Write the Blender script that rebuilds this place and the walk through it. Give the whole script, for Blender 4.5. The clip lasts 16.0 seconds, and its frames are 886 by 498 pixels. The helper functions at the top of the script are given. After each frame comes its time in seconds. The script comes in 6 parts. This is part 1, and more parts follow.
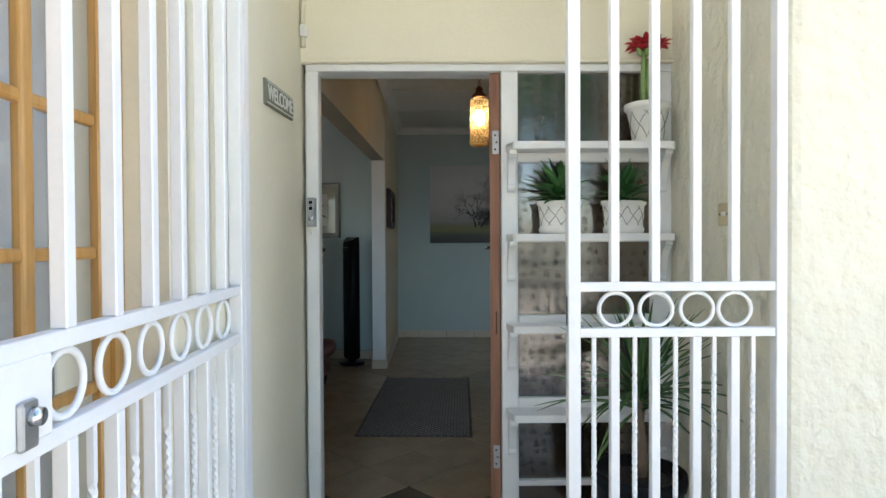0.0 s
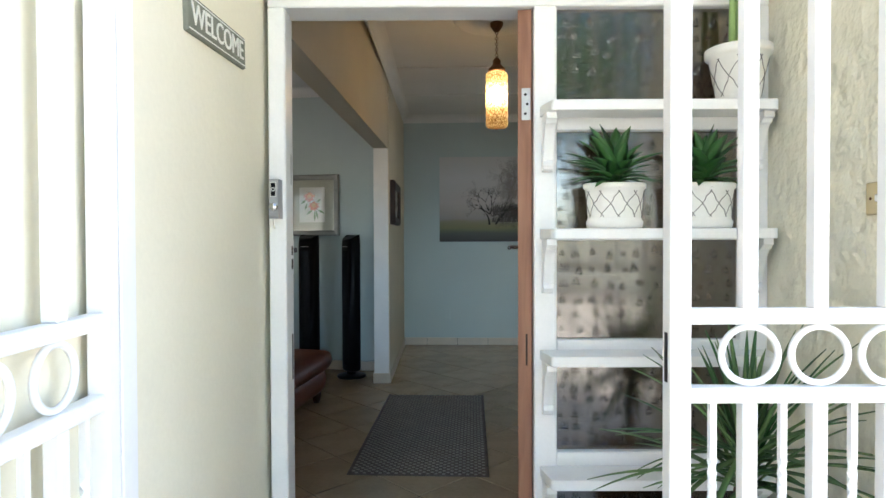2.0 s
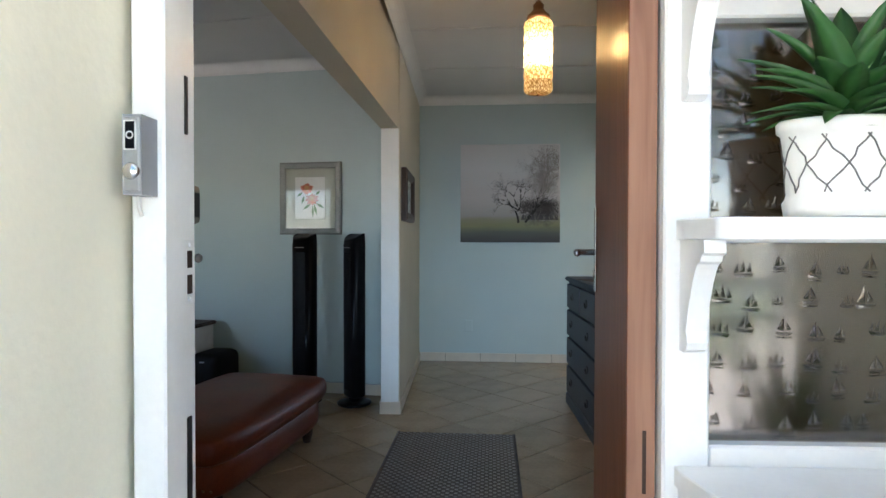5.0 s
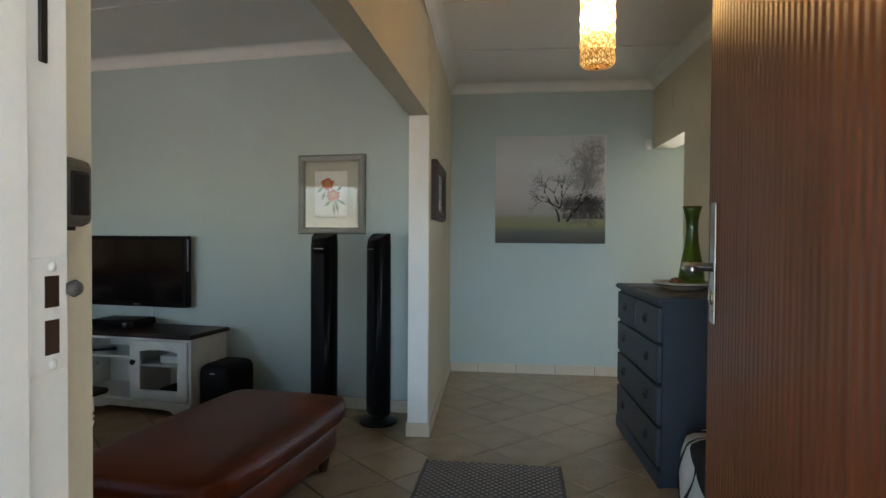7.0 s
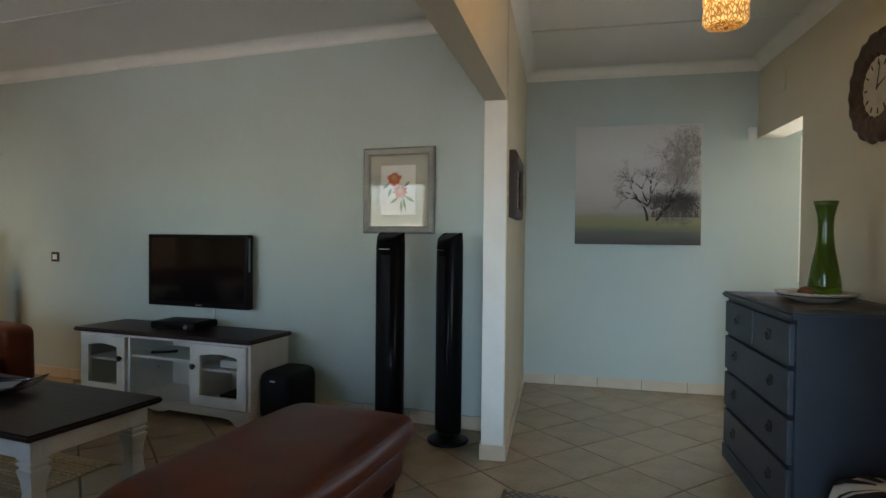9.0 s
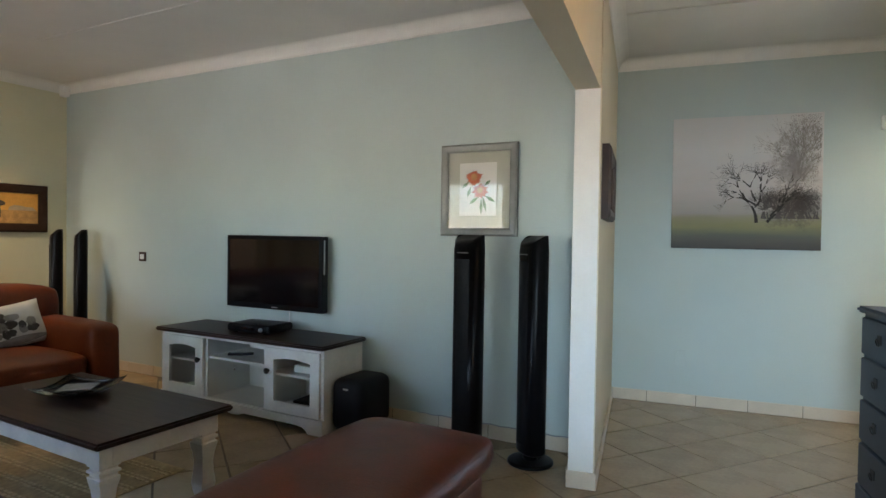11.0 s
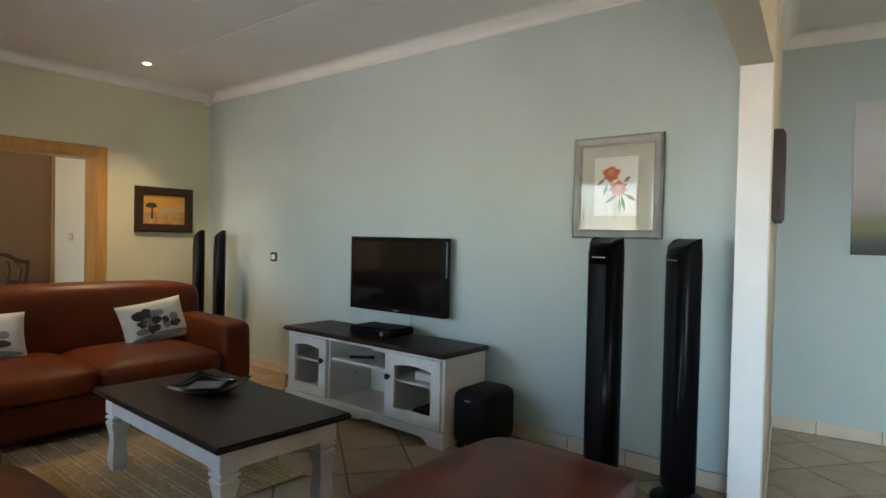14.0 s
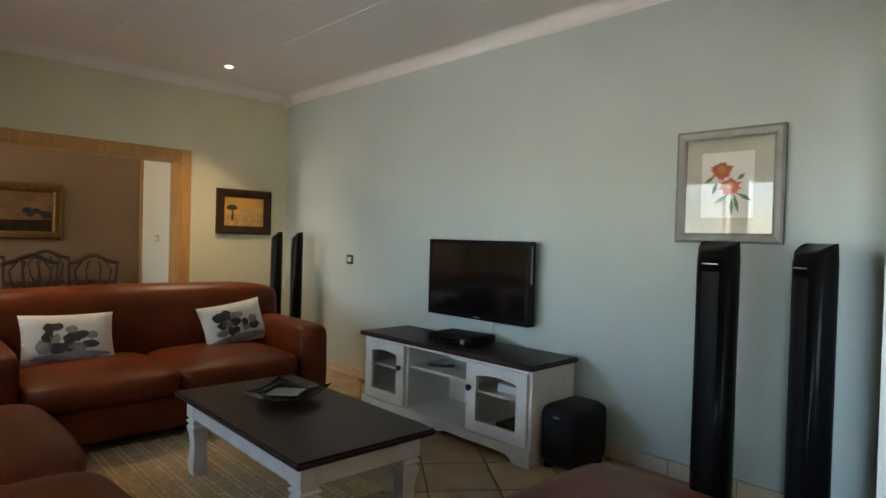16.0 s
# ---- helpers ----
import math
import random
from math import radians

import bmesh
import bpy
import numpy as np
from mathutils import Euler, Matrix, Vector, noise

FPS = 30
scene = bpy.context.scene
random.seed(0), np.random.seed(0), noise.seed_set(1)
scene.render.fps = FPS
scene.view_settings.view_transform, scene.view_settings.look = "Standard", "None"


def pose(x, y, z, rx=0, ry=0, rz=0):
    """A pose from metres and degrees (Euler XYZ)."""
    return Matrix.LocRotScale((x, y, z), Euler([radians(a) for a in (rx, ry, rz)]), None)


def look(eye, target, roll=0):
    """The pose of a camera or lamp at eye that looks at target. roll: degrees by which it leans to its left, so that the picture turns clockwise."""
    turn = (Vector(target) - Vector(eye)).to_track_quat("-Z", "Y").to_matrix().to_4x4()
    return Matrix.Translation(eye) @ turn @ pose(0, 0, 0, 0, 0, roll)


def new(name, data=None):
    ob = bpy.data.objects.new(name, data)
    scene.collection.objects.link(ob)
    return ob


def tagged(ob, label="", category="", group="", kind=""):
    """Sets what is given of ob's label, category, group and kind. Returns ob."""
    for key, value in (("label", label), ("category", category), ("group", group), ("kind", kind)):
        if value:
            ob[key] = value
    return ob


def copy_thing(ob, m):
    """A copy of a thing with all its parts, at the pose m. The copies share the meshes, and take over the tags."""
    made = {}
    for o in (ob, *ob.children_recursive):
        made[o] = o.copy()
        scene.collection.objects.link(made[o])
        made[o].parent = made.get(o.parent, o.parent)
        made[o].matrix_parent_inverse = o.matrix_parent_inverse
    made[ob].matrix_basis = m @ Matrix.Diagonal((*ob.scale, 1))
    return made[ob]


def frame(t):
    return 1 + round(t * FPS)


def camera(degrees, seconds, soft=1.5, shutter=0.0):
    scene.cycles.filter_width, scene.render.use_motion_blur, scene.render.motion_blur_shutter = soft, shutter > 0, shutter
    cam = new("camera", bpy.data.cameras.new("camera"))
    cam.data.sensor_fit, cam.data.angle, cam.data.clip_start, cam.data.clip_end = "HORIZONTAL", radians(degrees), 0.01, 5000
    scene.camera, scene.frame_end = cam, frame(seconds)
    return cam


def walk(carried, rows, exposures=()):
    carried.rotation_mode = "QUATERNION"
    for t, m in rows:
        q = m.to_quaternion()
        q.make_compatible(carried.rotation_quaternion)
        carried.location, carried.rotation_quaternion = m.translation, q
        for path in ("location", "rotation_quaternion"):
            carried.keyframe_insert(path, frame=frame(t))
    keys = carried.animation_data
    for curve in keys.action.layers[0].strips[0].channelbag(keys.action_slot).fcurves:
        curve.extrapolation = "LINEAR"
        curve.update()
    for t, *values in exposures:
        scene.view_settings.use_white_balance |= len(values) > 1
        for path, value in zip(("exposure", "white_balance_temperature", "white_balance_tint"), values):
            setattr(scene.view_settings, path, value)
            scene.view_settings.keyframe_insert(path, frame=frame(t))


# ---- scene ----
cam = camera(73.6, 16.0)
PATH = [
    (0, (0.099, -0.054, 1.266), (0.127, 1.945, 1.237), -0.3),
    (0.5, (0.089, 0.103, 1.26), (0.108, 2.102, 1.23), -0.2),
    (1, (0.099, 0.286, 1.266), (0.109, 2.286, 1.235), -0.1),
    (1.5, (0.113, 0.454, 1.267), (0.112, 2.454, 1.235), -0.1),
    (2, (0.107, 0.616, 1.261), (0.099, 2.616, 1.228), -0.2),
    (2.5, (0.092, 0.792, 1.268), (0.077, 2.792, 1.236), -0.1),
    (3, (0.082, 0.957, 1.267), (0.063, 2.956, 1.236), -0.2),
    (3.5, (0.078, 1.129, 1.265), (0.054, 3.128, 1.232), -0.1),
    (4, (0.088, 1.291, 1.267), (0.05, 3.29, 1.235), -0.0),
    (4.5, (0.086, 1.414, 1.266), (0.033, 3.413, 1.232), 0.1),
    (5, (0.08, 1.551, 1.26), (0.008, 3.55, 1.228), 0.1),
    (7.5, (0.008, 2.131, 1.281), (-0.204, 4.12, 1.241), 0.4),
    (8, (-0.008, 2.222, 1.276), (-0.275, 4.204, 1.237), 0.4),
    (8.5, (-0.051, 2.321, 1.273), (-0.375, 4.294, 1.233), 0.5),
    (9, (-0.095, 2.42, 1.275), (-0.478, 4.383, 1.236), 0.6),
    (11.5, (-0.201, 2.718, 1.29), (-0.898, 4.593, 1.249), 1.0),
    (12, (-0.225, 2.76, 1.285), (-0.985, 4.61, 1.245), 1.1),
    (12.5, (-0.248, 2.813, 1.278), (-1.072, 4.635, 1.24), 1.1),
    (13, (-0.265, 2.848, 1.282), (-1.151, 4.641, 1.243), 1.1),
    (13.5, (-0.29, 2.881, 1.284), (-1.238, 4.641, 1.245), 1.2),
    (14, (-0.321, 2.915, 1.282), (-1.325, 4.644, 1.244), 1.3),
    (14.5, (-0.362, 2.945, 1.276), (-1.415, 4.645, 1.242), 1.4),
    (15, (-0.416, 2.983, 1.275), (-1.517, 4.652, 1.242), 1.4),
    (15.5, (-0.475, 3.019, 1.271), (-1.625, 4.655, 1.24), 1.5),
    (16, (-0.526, 3.039, 1.278), (-1.719, 4.644, 1.245), 1.6),
]
EXPOSURES = [(0, 2.48, 6250, 12), (2, 3.28, 6250, 12.5), (3.5, 3.68, 5950, 15), (5, 3.68, 6000, 15), (7.5, 3.57, 6650, 13), (9, 3.67, 6600, 13), (11.5, 4.37, 6550, 14), (12.5, 4.42, 6550, 13.5), (15, 4.43, 6630, 13.5), (16, 4.34, 6680, 13.5)]
walk(cam, [(t, look(eye, target, roll)) for t, eye, target, roll in PATH], EXPOSURES)

# ---- world, sun, large lights ----
SUN_EL, SUN_ROT = radians(48), radians(25)
world = bpy.data.worlds.new("world")
scene.world = world
world.use_nodes = True
wn = world.node_tree
wn.nodes.clear()
sky = wn.nodes.new("ShaderNodeTexSky")
sky.sky_type = 'NISHITA'
sky.sun_disc = False
sky.sun_elevation, sky.sun_rotation = SUN_EL, SUN_ROT
bg = wn.nodes.new("ShaderNodeBackground")
bg.inputs["Strength"].default_value = 0.11
wo = wn.nodes.new("ShaderNodeOutputWorld")
wn.links.new(sky.outputs[0], bg.inputs[0])
wn.links.new(bg.outputs[0], wo.inputs[0])

sun = new("sun", bpy.data.lights.new("sun", 'SUN'))
sun.data.energy, sun.data.angle, sun.data.color = 4.0, radians(0.5), (1.0, 0.95, 0.86)
sun_from = Vector((math.sin(SUN_ROT) * math.cos(SUN_EL), math.cos(SUN_ROT) * math.cos(SUN_EL), math.sin(SUN_EL)))
sun.matrix_world = look(sun_from * 30, (0, 0, 0))

# the living room stands at a slight angle to the hall; its own axes start on the television wall
LR = 9.2
LIV = Matrix.Translation((-1.3, 6.40, 0)) @ Matrix.Rotation(radians(-LR), 4, 'Z')


def area(name, m, sx, sy, watts, colour, spread=180):
    ob = new(name, bpy.data.lights.new(name, 'AREA'))
    ob.data.shape, ob.data.size, ob.data.size_y = 'RECTANGLE', sx, sy
    ob.data.energy, ob.data.color = watts, colour
    ob.data.spread = radians(spread)
    ob.matrix_world = m
    return ob


DAY = (0.72, 0.87, 1.0)
DAY_DOOR = (0.52, 0.77, 1.0)
area("window_daylight", LIV @ look((-2.05, -3.70, 1.22), (-2.15, 0, 1.02)), 1.65, 0.5, 0.19, DAY, 84)
area("window_daylight", LIV @ look((-0.70, -3.70, 1.30), (-1.6, 0, 1.15)), 0.66, 0.6, 0.025, DAY, 84)
area("window_daylight", look((2.25, 7.78, 1.5), (2.25, 0, 1.2)), 0.9, 1.0, 1.15, DAY)
# fill lamp in an unseen dining room window, added to brighten that room
area("window_daylight", LIV @ look((-5.4, -5.08, 1.5), (-5.4, -2, 1.2)), 0.9, 1.0, 1.5, (1.0, 0.94, 0.84))
area("doorway_daylight", look((-0.08, 2.44, 1.05), (0.62, 7.6, 0.55)), 0.54, 1.7, 0.44, DAY_DOOR, 46)

# ---- materials ----


def mat(name, colour, rough=0.6, metal=0.0, var=0.12, scale=6.0, fine=90.0, bump=0.0, bscale=60.0, spec=0.5, coat=0.0, random_var=0.0, stretch=None):
    """Painted or natural surface: colour varied at two scales, with bump."""
    m = bpy.data.materials.new(name)
    m.use_nodes = True
    nt = m.node_tree
    b = nt.nodes["Principled BSDF"]
    b.inputs["Roughness"].default_value = rough
    b.inputs["Metallic"].default_value = metal
    b.inputs["Specular IOR Level"].default_value = spec
    b.inputs["Coat Weight"].default_value = coat
    tc = nt.nodes.new("ShaderNodeTexCoord")
    vec = tc.outputs["Object"]
    if stretch:
        mp = nt.nodes.new("ShaderNodeMapping")
        mp.inputs["Scale"].default_value = stretch
        nt.links.new(vec, mp.inputs["Vector"])
        vec = mp.outputs["Vector"]
    n1 = nt.nodes.new("ShaderNodeTexNoise")
    n1.inputs["Scale"].default_value, n1.inputs["Detail"].default_value = scale, 4
    n2 = nt.nodes.new("ShaderNodeTexNoise")
    n2.inputs["Scale"].default_value, n2.inputs["Detail"].default_value = fine, 2
    nt.links.new(vec, n1.inputs["Vector"])
    nt.links.new(vec, n2.inputs["Vector"])
    mix = nt.nodes.new("ShaderNodeMath")
    mix.operation = 'MULTIPLY_ADD'
    nt.links.new(n2.outputs["Fac"], mix.inputs[0])
    mix.inputs[1].default_value = 0.4
    nt.links.new(n1.outputs["Fac"], mix.inputs[2])
    value = mix.outputs[0]
    if random_var:
        oi = nt.nodes.new("ShaderNodeObjectInfo")
        ad = nt.nodes.new("ShaderNodeMath")
        ad.operation = 'MULTIPLY_ADD'
        nt.links.new(oi.outputs["Random"], ad.inputs[0])
        ad.inputs[1].default_value = random_var
        nt.links.new(value, ad.inputs[2])
        value = ad.outputs[0]
    ramp = nt.nodes.new("ShaderNodeValToRGB")
    ramp.color_ramp.elements[0].position, ramp.color_ramp.elements[1].position = 0.4, 1.0 + random_var
    lo = tuple(max(0, c * (1 - var)) for c in colour)
    hi = tuple(min(1, c * (1 + var)) for c in colour)
    ramp.color_ramp.elements[0].color = (*lo, 1)
    ramp.color_ramp.elements[1].color = (*hi, 1)
    nt.links.new(value, ramp.inputs["Fac"])
    nt.links.new(ramp.outputs["Color"], b.inputs["Base Color"])
    if bump:
        n3 = nt.nodes.new("ShaderNodeTexNoise")
        n3.inputs["Scale"].default_value, n3.inputs["Detail"].default_value = bscale, 3
        nt.links.new(vec, n3.inputs["Vector"])
        bp = nt.nodes.new("ShaderNodeBump")
        bp.inputs["Strength"].default_value, bp.inputs["Distance"].default_value = bump, 0.01
        nt.links.new(n3.outputs["Fac"], bp.inputs["Height"])
        nt.links.new(bp.outputs["Normal"], b.inputs["Normal"])
    return m


def wood(name, dark, light, rough=0.4, ring=9.0, coat=0.0, axis=(14, 14, 1.0)):
    m = bpy.data.materials.new(name)
    m.use_nodes = True
    nt = m.node_tree
    b = nt.nodes["Principled BSDF"]
    b.inputs["Roughness"].default_value = rough
    b.inputs["Coat Weight"].default_value = coat
    tc = nt.nodes.new("ShaderNodeTexCoord")
    mp = nt.nodes.new("ShaderNodeMapping")
    mp.inputs["Scale"].default_value = axis
    nt.links.new(tc.outputs["Object"], mp.inputs["Vector"])
    n = nt.nodes.new("ShaderNodeTexNoise")
    n.inputs["Scale"].default_value, n.inputs["Detail"].default_value, n.inputs["Distortion"].default_value = ring * 0.3, 6, 0.8
    nt.links.new(mp.outputs["Vector"], n.inputs["Vector"])
    r = nt.nodes.new("ShaderNodeValToRGB")
    r.color_ramp.elements[0].position, r.color_ramp.elements[1].position = 0.33, 0.68
    r.color_ramp.elements[0].color, r.color_ramp.elements[1].color = (*dark, 1), (*light, 1)
    nt.links.new(n.outputs["Fac"], r.inputs["Fac"])
    nt.links.new(r.outputs["Color"], b.inputs["Base Color"])
    bp = nt.nodes.new("ShaderNodeBump")
    bp.inputs["Strength"].default_value, bp.inputs["Distance"].default_value = 0.12, 0.004
    nt.links.new(n.outputs["Fac"], bp.inputs["Height"])
    nt.links.new(bp.outputs["Normal"], b.inputs["Normal"])
    return m


def clear_glass(name, tint=(1, 1, 1), rough=0.0, gloss=1.0):
    """Thin pane: transparent with a Fresnel gloss."""
    m = bpy.data.materials.new(name)
    m.use_nodes = True
    nt = m.node_tree
    nt.nodes.clear()
    out = nt.nodes.new("ShaderNodeOutputMaterial")
    tr = nt.nodes.new("ShaderNodeBsdfTransparent")
    tr.inputs[0].default_value = (*tint, 1)
    gl = nt.nodes.new("ShaderNodeBsdfGlossy")
    gl.inputs["Roughness"].default_value = rough
    fr = nt.nodes.new("ShaderNodeLayerWeight")
    fr.inputs[0].default_value = 0.5
    pw5 = nt.nodes.new("ShaderNodeMath")
    pw5.operation = 'POWER'
    pw5.inputs[1].default_value = 5.0
    nt.links.new(fr.outputs["Facing"], pw5.inputs[0])
    mu = nt.nodes.new("ShaderNodeMath")
    mu.operation = 'MULTIPLY_ADD'
    mu.inputs[1].default_value = 0.9 * gloss
    mu.inputs[2].default_value = 0.045 * gloss
    mx = nt.nodes.new("ShaderNodeMixShader")
    nt.links.new(pw5.outputs[0], mu.inputs[0])
    nt.links.new(mu.outputs[0], mx.inputs[0])
    nt.links.new(tr.outputs[0], mx.inputs[1])
    nt.links.new(gl.outputs[0], mx.inputs[2])
    nt.links.new(mx.outputs[0], out.inputs[0])
    return m


def frosted(name, colour, rough, trans, bump=0.3):
    m = mat(name, colour, rough, var=0.08, bump=bump, bscale=35)
    b = m.node_tree.nodes["Principled BSDF"]
    b.inputs["Transmission Weight"].default_value = trans
    b.inputs["IOR"].default_value = 1.5
    return m


def glow(name, colour, strength):
    m = bpy.data.materials.new(name)
    m.use_nodes = True
    b = m.node_tree.nodes["Principled BSDF"]
    b.inputs["Base Color"].default_value = (*colour, 1)
    b.inputs["Emission Color"].default_value = (*colour, 1)
    b.inputs["Emission Strength"].default_value = strength
    return m


M = {}
M["stucco"] = mat("cream_stucco", (0.80, 0.765, 0.62), 0.9, var=0.07, scale=3, bump=1.0, bscale=13)
[n for n in M["stucco"].node_tree.nodes if n.type == 'BUMP'][0].inputs["Distance"].default_value = 0.03
M["cream_smooth"] = mat("cream_plaster", (0.80, 0.755, 0.60), 0.85, var=0.05, scale=2, bump=0.12, bscale=45)
M["beige"] = mat("beige_wall_paint", (0.66, 0.60, 0.46), 0.8, var=0.05, scale=2, bump=0.08, bscale=70)
M["blue"] = mat("grey_blue_wall_paint", (0.505, 0.575, 0.545), 0.75, var=0.05, scale=1.5, bump=0.08, bscale=70)
M["sage"] = mat("pale_olive_wall_paint", (0.66, 0.64, 0.47), 0.8, var=0.05, scale=2, bump=0.08, bscale=70)
M["dining_wall"] = mat("brown_wall_paint", (0.30, 0.19, 0.11), 0.8, var=0.08, scale=2, bump=0.08)
M["ceiling"] = mat("white_ceiling_paint", (0.74, 0.73, 0.70), 0.85, var=0.04, scale=2, bump=0.05)
M["cornice"] = mat("white_cornice_plaster", (0.80, 0.79, 0.75), 0.7, var=0.04)
M["white_gloss"] = mat("white_gloss_paint", (0.82, 0.82, 0.80), 0.28, var=0.05, scale=8, bump=0.06, bscale=30)
M["white_metal"] = mat("white_enamelled_steel", (0.84, 0.84, 0.83), 0.32, var=0.04, scale=10)
M["white_pillar"] = mat("white_wall_paint", (0.80, 0.79, 0.75), 0.75, var=0.04, bump=0.06)
M["tile"] = mat("beige_ceramic_tile", (0.345, 0.258, 0.162), 0.27, var=0.18, scale=5, fine=40, random_var=0.25, spec=0.35)
M["grout"] = mat("dark_grout", (0.13, 0.096, 0.062), 0.9, var=0.2)
M["skirting_tile"] = mat("cream_skirting_tile", (0.62, 0.52, 0.40), 0.35, var=0.1, random_var=0.1)
M["paving"] = mat("pale_paving", (0.50, 0.46, 0.40), 0.9, var=0.2, scale=2, bump=0.3)
M["roof"] = mat("roof_tile", (0.30, 0.18, 0.13), 0.8, var=0.2)
M["red_wood"] = wood("reddish_meranti", (0.16, 0.045, 0.017), (0.27, 0.088, 0.034), 0.40, coat=0.05)
rw = M["red_wood"].node_tree
reed = rw.nodes.new("ShaderNodeTexWave")
reed.wave_type, reed.bands_direction = 'BANDS', 'Y'
reed.inputs["Scale"].default_value, reed.inputs["Distortion"].default_value = 14.0, 0.0
reed_co = rw.nodes.new("ShaderNodeTexCoord")
rw.links.new(reed_co.outputs["Object"], reed.inputs["Vector"])
reed_bump = rw.nodes.new("ShaderNodeBump")
reed_bump.inputs["Strength"].default_value, reed_bump.inputs["Distance"].default_value = 0.22, 0.006
rw.links.new(reed.outputs["Fac"], reed_bump.inputs["Height"])
grain_bump = [n for n in rw.nodes if n.type == 'BUMP' and n != reed_bump][0]
rw.links.new(reed_bump.outputs["Normal"], grain_bump.inputs["Normal"])
M["edge_wood"] = wood("worn_door_edge", (0.20, 0.085, 0.045), (0.31, 0.15, 0.085), 0.55)
M["pine"] = wood("varnished_pine", (0.42, 0.21, 0.05), (0.60, 0.34, 0.10), 0.35, coat=0.3)
M["oak"] = wood("honey_oak", (0.43, 0.215, 0.062), (0.53, 0.29, 0.09), 0.4, coat=0.2)
M["dark_wood"] = wood("dark_stained_wood", (0.022, 0.012, 0.010), (0.050, 0.027, 0.022), 0.42, coat=0.0, axis=(1.0, 14, 14))
M["dark_wood"].node_tree.nodes["Principled BSDF"].inputs["Specular IOR Level"].default_value = 0.25
M["chair_wood"] = mat("worn_brown_chair_wood", (0.075, 0.048, 0.034), 0.4, var=0.3, scale=12)
M["white_wood"] = mat("distressed_white_paint", (0.74, 0.72, 0.68), 0.5, var=0.10, scale=9, fine=60, bump=0.1)
M["blue_black"] = mat("dark_blue_grey_paint", (0.030, 0.038, 0.052), 0.5, var=0.2, scale=8, bump=0.08)
M["leather"] = mat("rust_brown_leather", (0.118, 0.021, 0.0045), 0.40, var=0.4, scale=4, fine=60, bump=0.13, bscale=120, spec=0.25)
M["gloss_black"] = mat("gloss_black_plastic", (0.005, 0.005, 0.006), 0.30, var=0.1, spec=0.14)
M["matt_black"] = mat("matt_black_plastic", (0.006, 0.006, 0.007), 0.55, var=0.15, spec=0.2)
M["screen"] = mat("black_screen_glass", (0.004, 0.004, 0.005), 0.10, var=0.05)
M["chrome"] = mat("brushed_chrome", (0.62, 0.62, 0.62), 0.25, metal=1.0, var=0.06)
M["steel"] = mat("dull_steel", (0.42, 0.43, 0.44), 0.45, metal=0.9, var=0.15, scale=20)
M["black_iron"] = mat("blackened_iron", (0.03, 0.028, 0.026), 0.5, metal=0.6, var=0.2)
M["brass"] = mat("aged_brass", (0.20, 0.10, 0.05), 0.45, metal=0.8, var=0.2, scale=20)
M["gold"] = mat("antique_gold", (0.24, 0.14, 0.045), 0.30, metal=0.8, var=0.3, scale=40, bump=0.3, bscale=80)
M["pewter"] = mat("pewter_frame_finish", (0.25, 0.25, 0.23), 0.5, metal=0.3, var=0.15, scale=10)
M["dark_frame"] = mat("dark_walnut_frame", (0.045, 0.023, 0.014), 0.5, var=0.2, scale=15, spec=0.25)
M["paper"] = mat("white_paper", (0.78, 0.77, 0.73), 0.9, var=0.03)
M["mount"] = mat("grey_green_mount_board", (0.50, 0.50, 0.42), 0.9, var=0.03)
M["ceramic"] = mat("white_glazed_ceramic", (0.78, 0.77, 0.72), 0.3, var=0.06, scale=10, bump=0.06)
M["crack"] = mat("dark_glaze_line", (0.13, 0.12, 0.11), 0.5, var=0.2)
M["leaf"] = mat("dark_green_leaf", (0.030, 0.108, 0.024), 0.45, var=0.45, scale=9, fine=30)
M["leaf_pale"] = mat("yucca_leaf", (0.10, 0.19, 0.06), 0.45, var=0.4, scale=6)
M["stem"] = mat("pale_green_stem", (0.24, 0.36, 0.12), 0.5, var=0.2)
M["petal"] = mat("red_petal", (0.45, 0.012, 0.018), 0.5, var=0.3, scale=20)
M["bark"] = mat("yucca_bark", (0.20, 0.14, 0.10), 0.9, var=0.3, bump=0.5, bscale=40)
M["soil"] = mat("potting_soil", (0.03, 0.022, 0.016), 0.95, var=0.3, bump=0.5)
M["sign_green"] = mat("grey_green_sign_board", (0.19, 0.20, 0.155), 0.7, var=0.2, scale=20)
M["sign_white"] = mat("white_lettering", (0.80, 0.80, 0.74), 0.6, var=0.05)
M["almond"] = mat("almond_plastic", (0.62, 0.52, 0.30), 0.4, var=0.05)
M["grey_plastic"] = mat("grey_plastic", (0.30, 0.31, 0.32), 0.4, var=0.08)
M["white_plastic"] = mat("white_plastic", (0.75, 0.75, 0.72), 0.35, var=0.04)
M["rug"] = mat("beige_jute", (0.66, 0.50, 0.27), 0.95, var=0.25, scale=30, fine=200, bump=0.5, bscale=200)
M["rug_dark"] = mat("brown_jute", (0.47, 0.33, 0.165), 0.95, var=0.25, scale=30, bump=0.5, bscale=200)
M["mat_grey"] = mat("grey_brown_woven_mat", (0.115, 0.09, 0.073), 0.95, var=0.25, scale=20, bump=0.4, bscale=150)
M["mat_light"] = mat("light_mat_yarn", (0.26, 0.225, 0.19), 0.95, var=0.2)
M["cushion"] = mat("off_white_linen", (0.60, 0.58, 0.54), 0.95, var=0.08, scale=12, bump=0.3, bscale=250)
M["blotch"] = mat("printed_charcoal", (0.05, 0.042, 0.036), 0.95, var=0.5, scale=20)
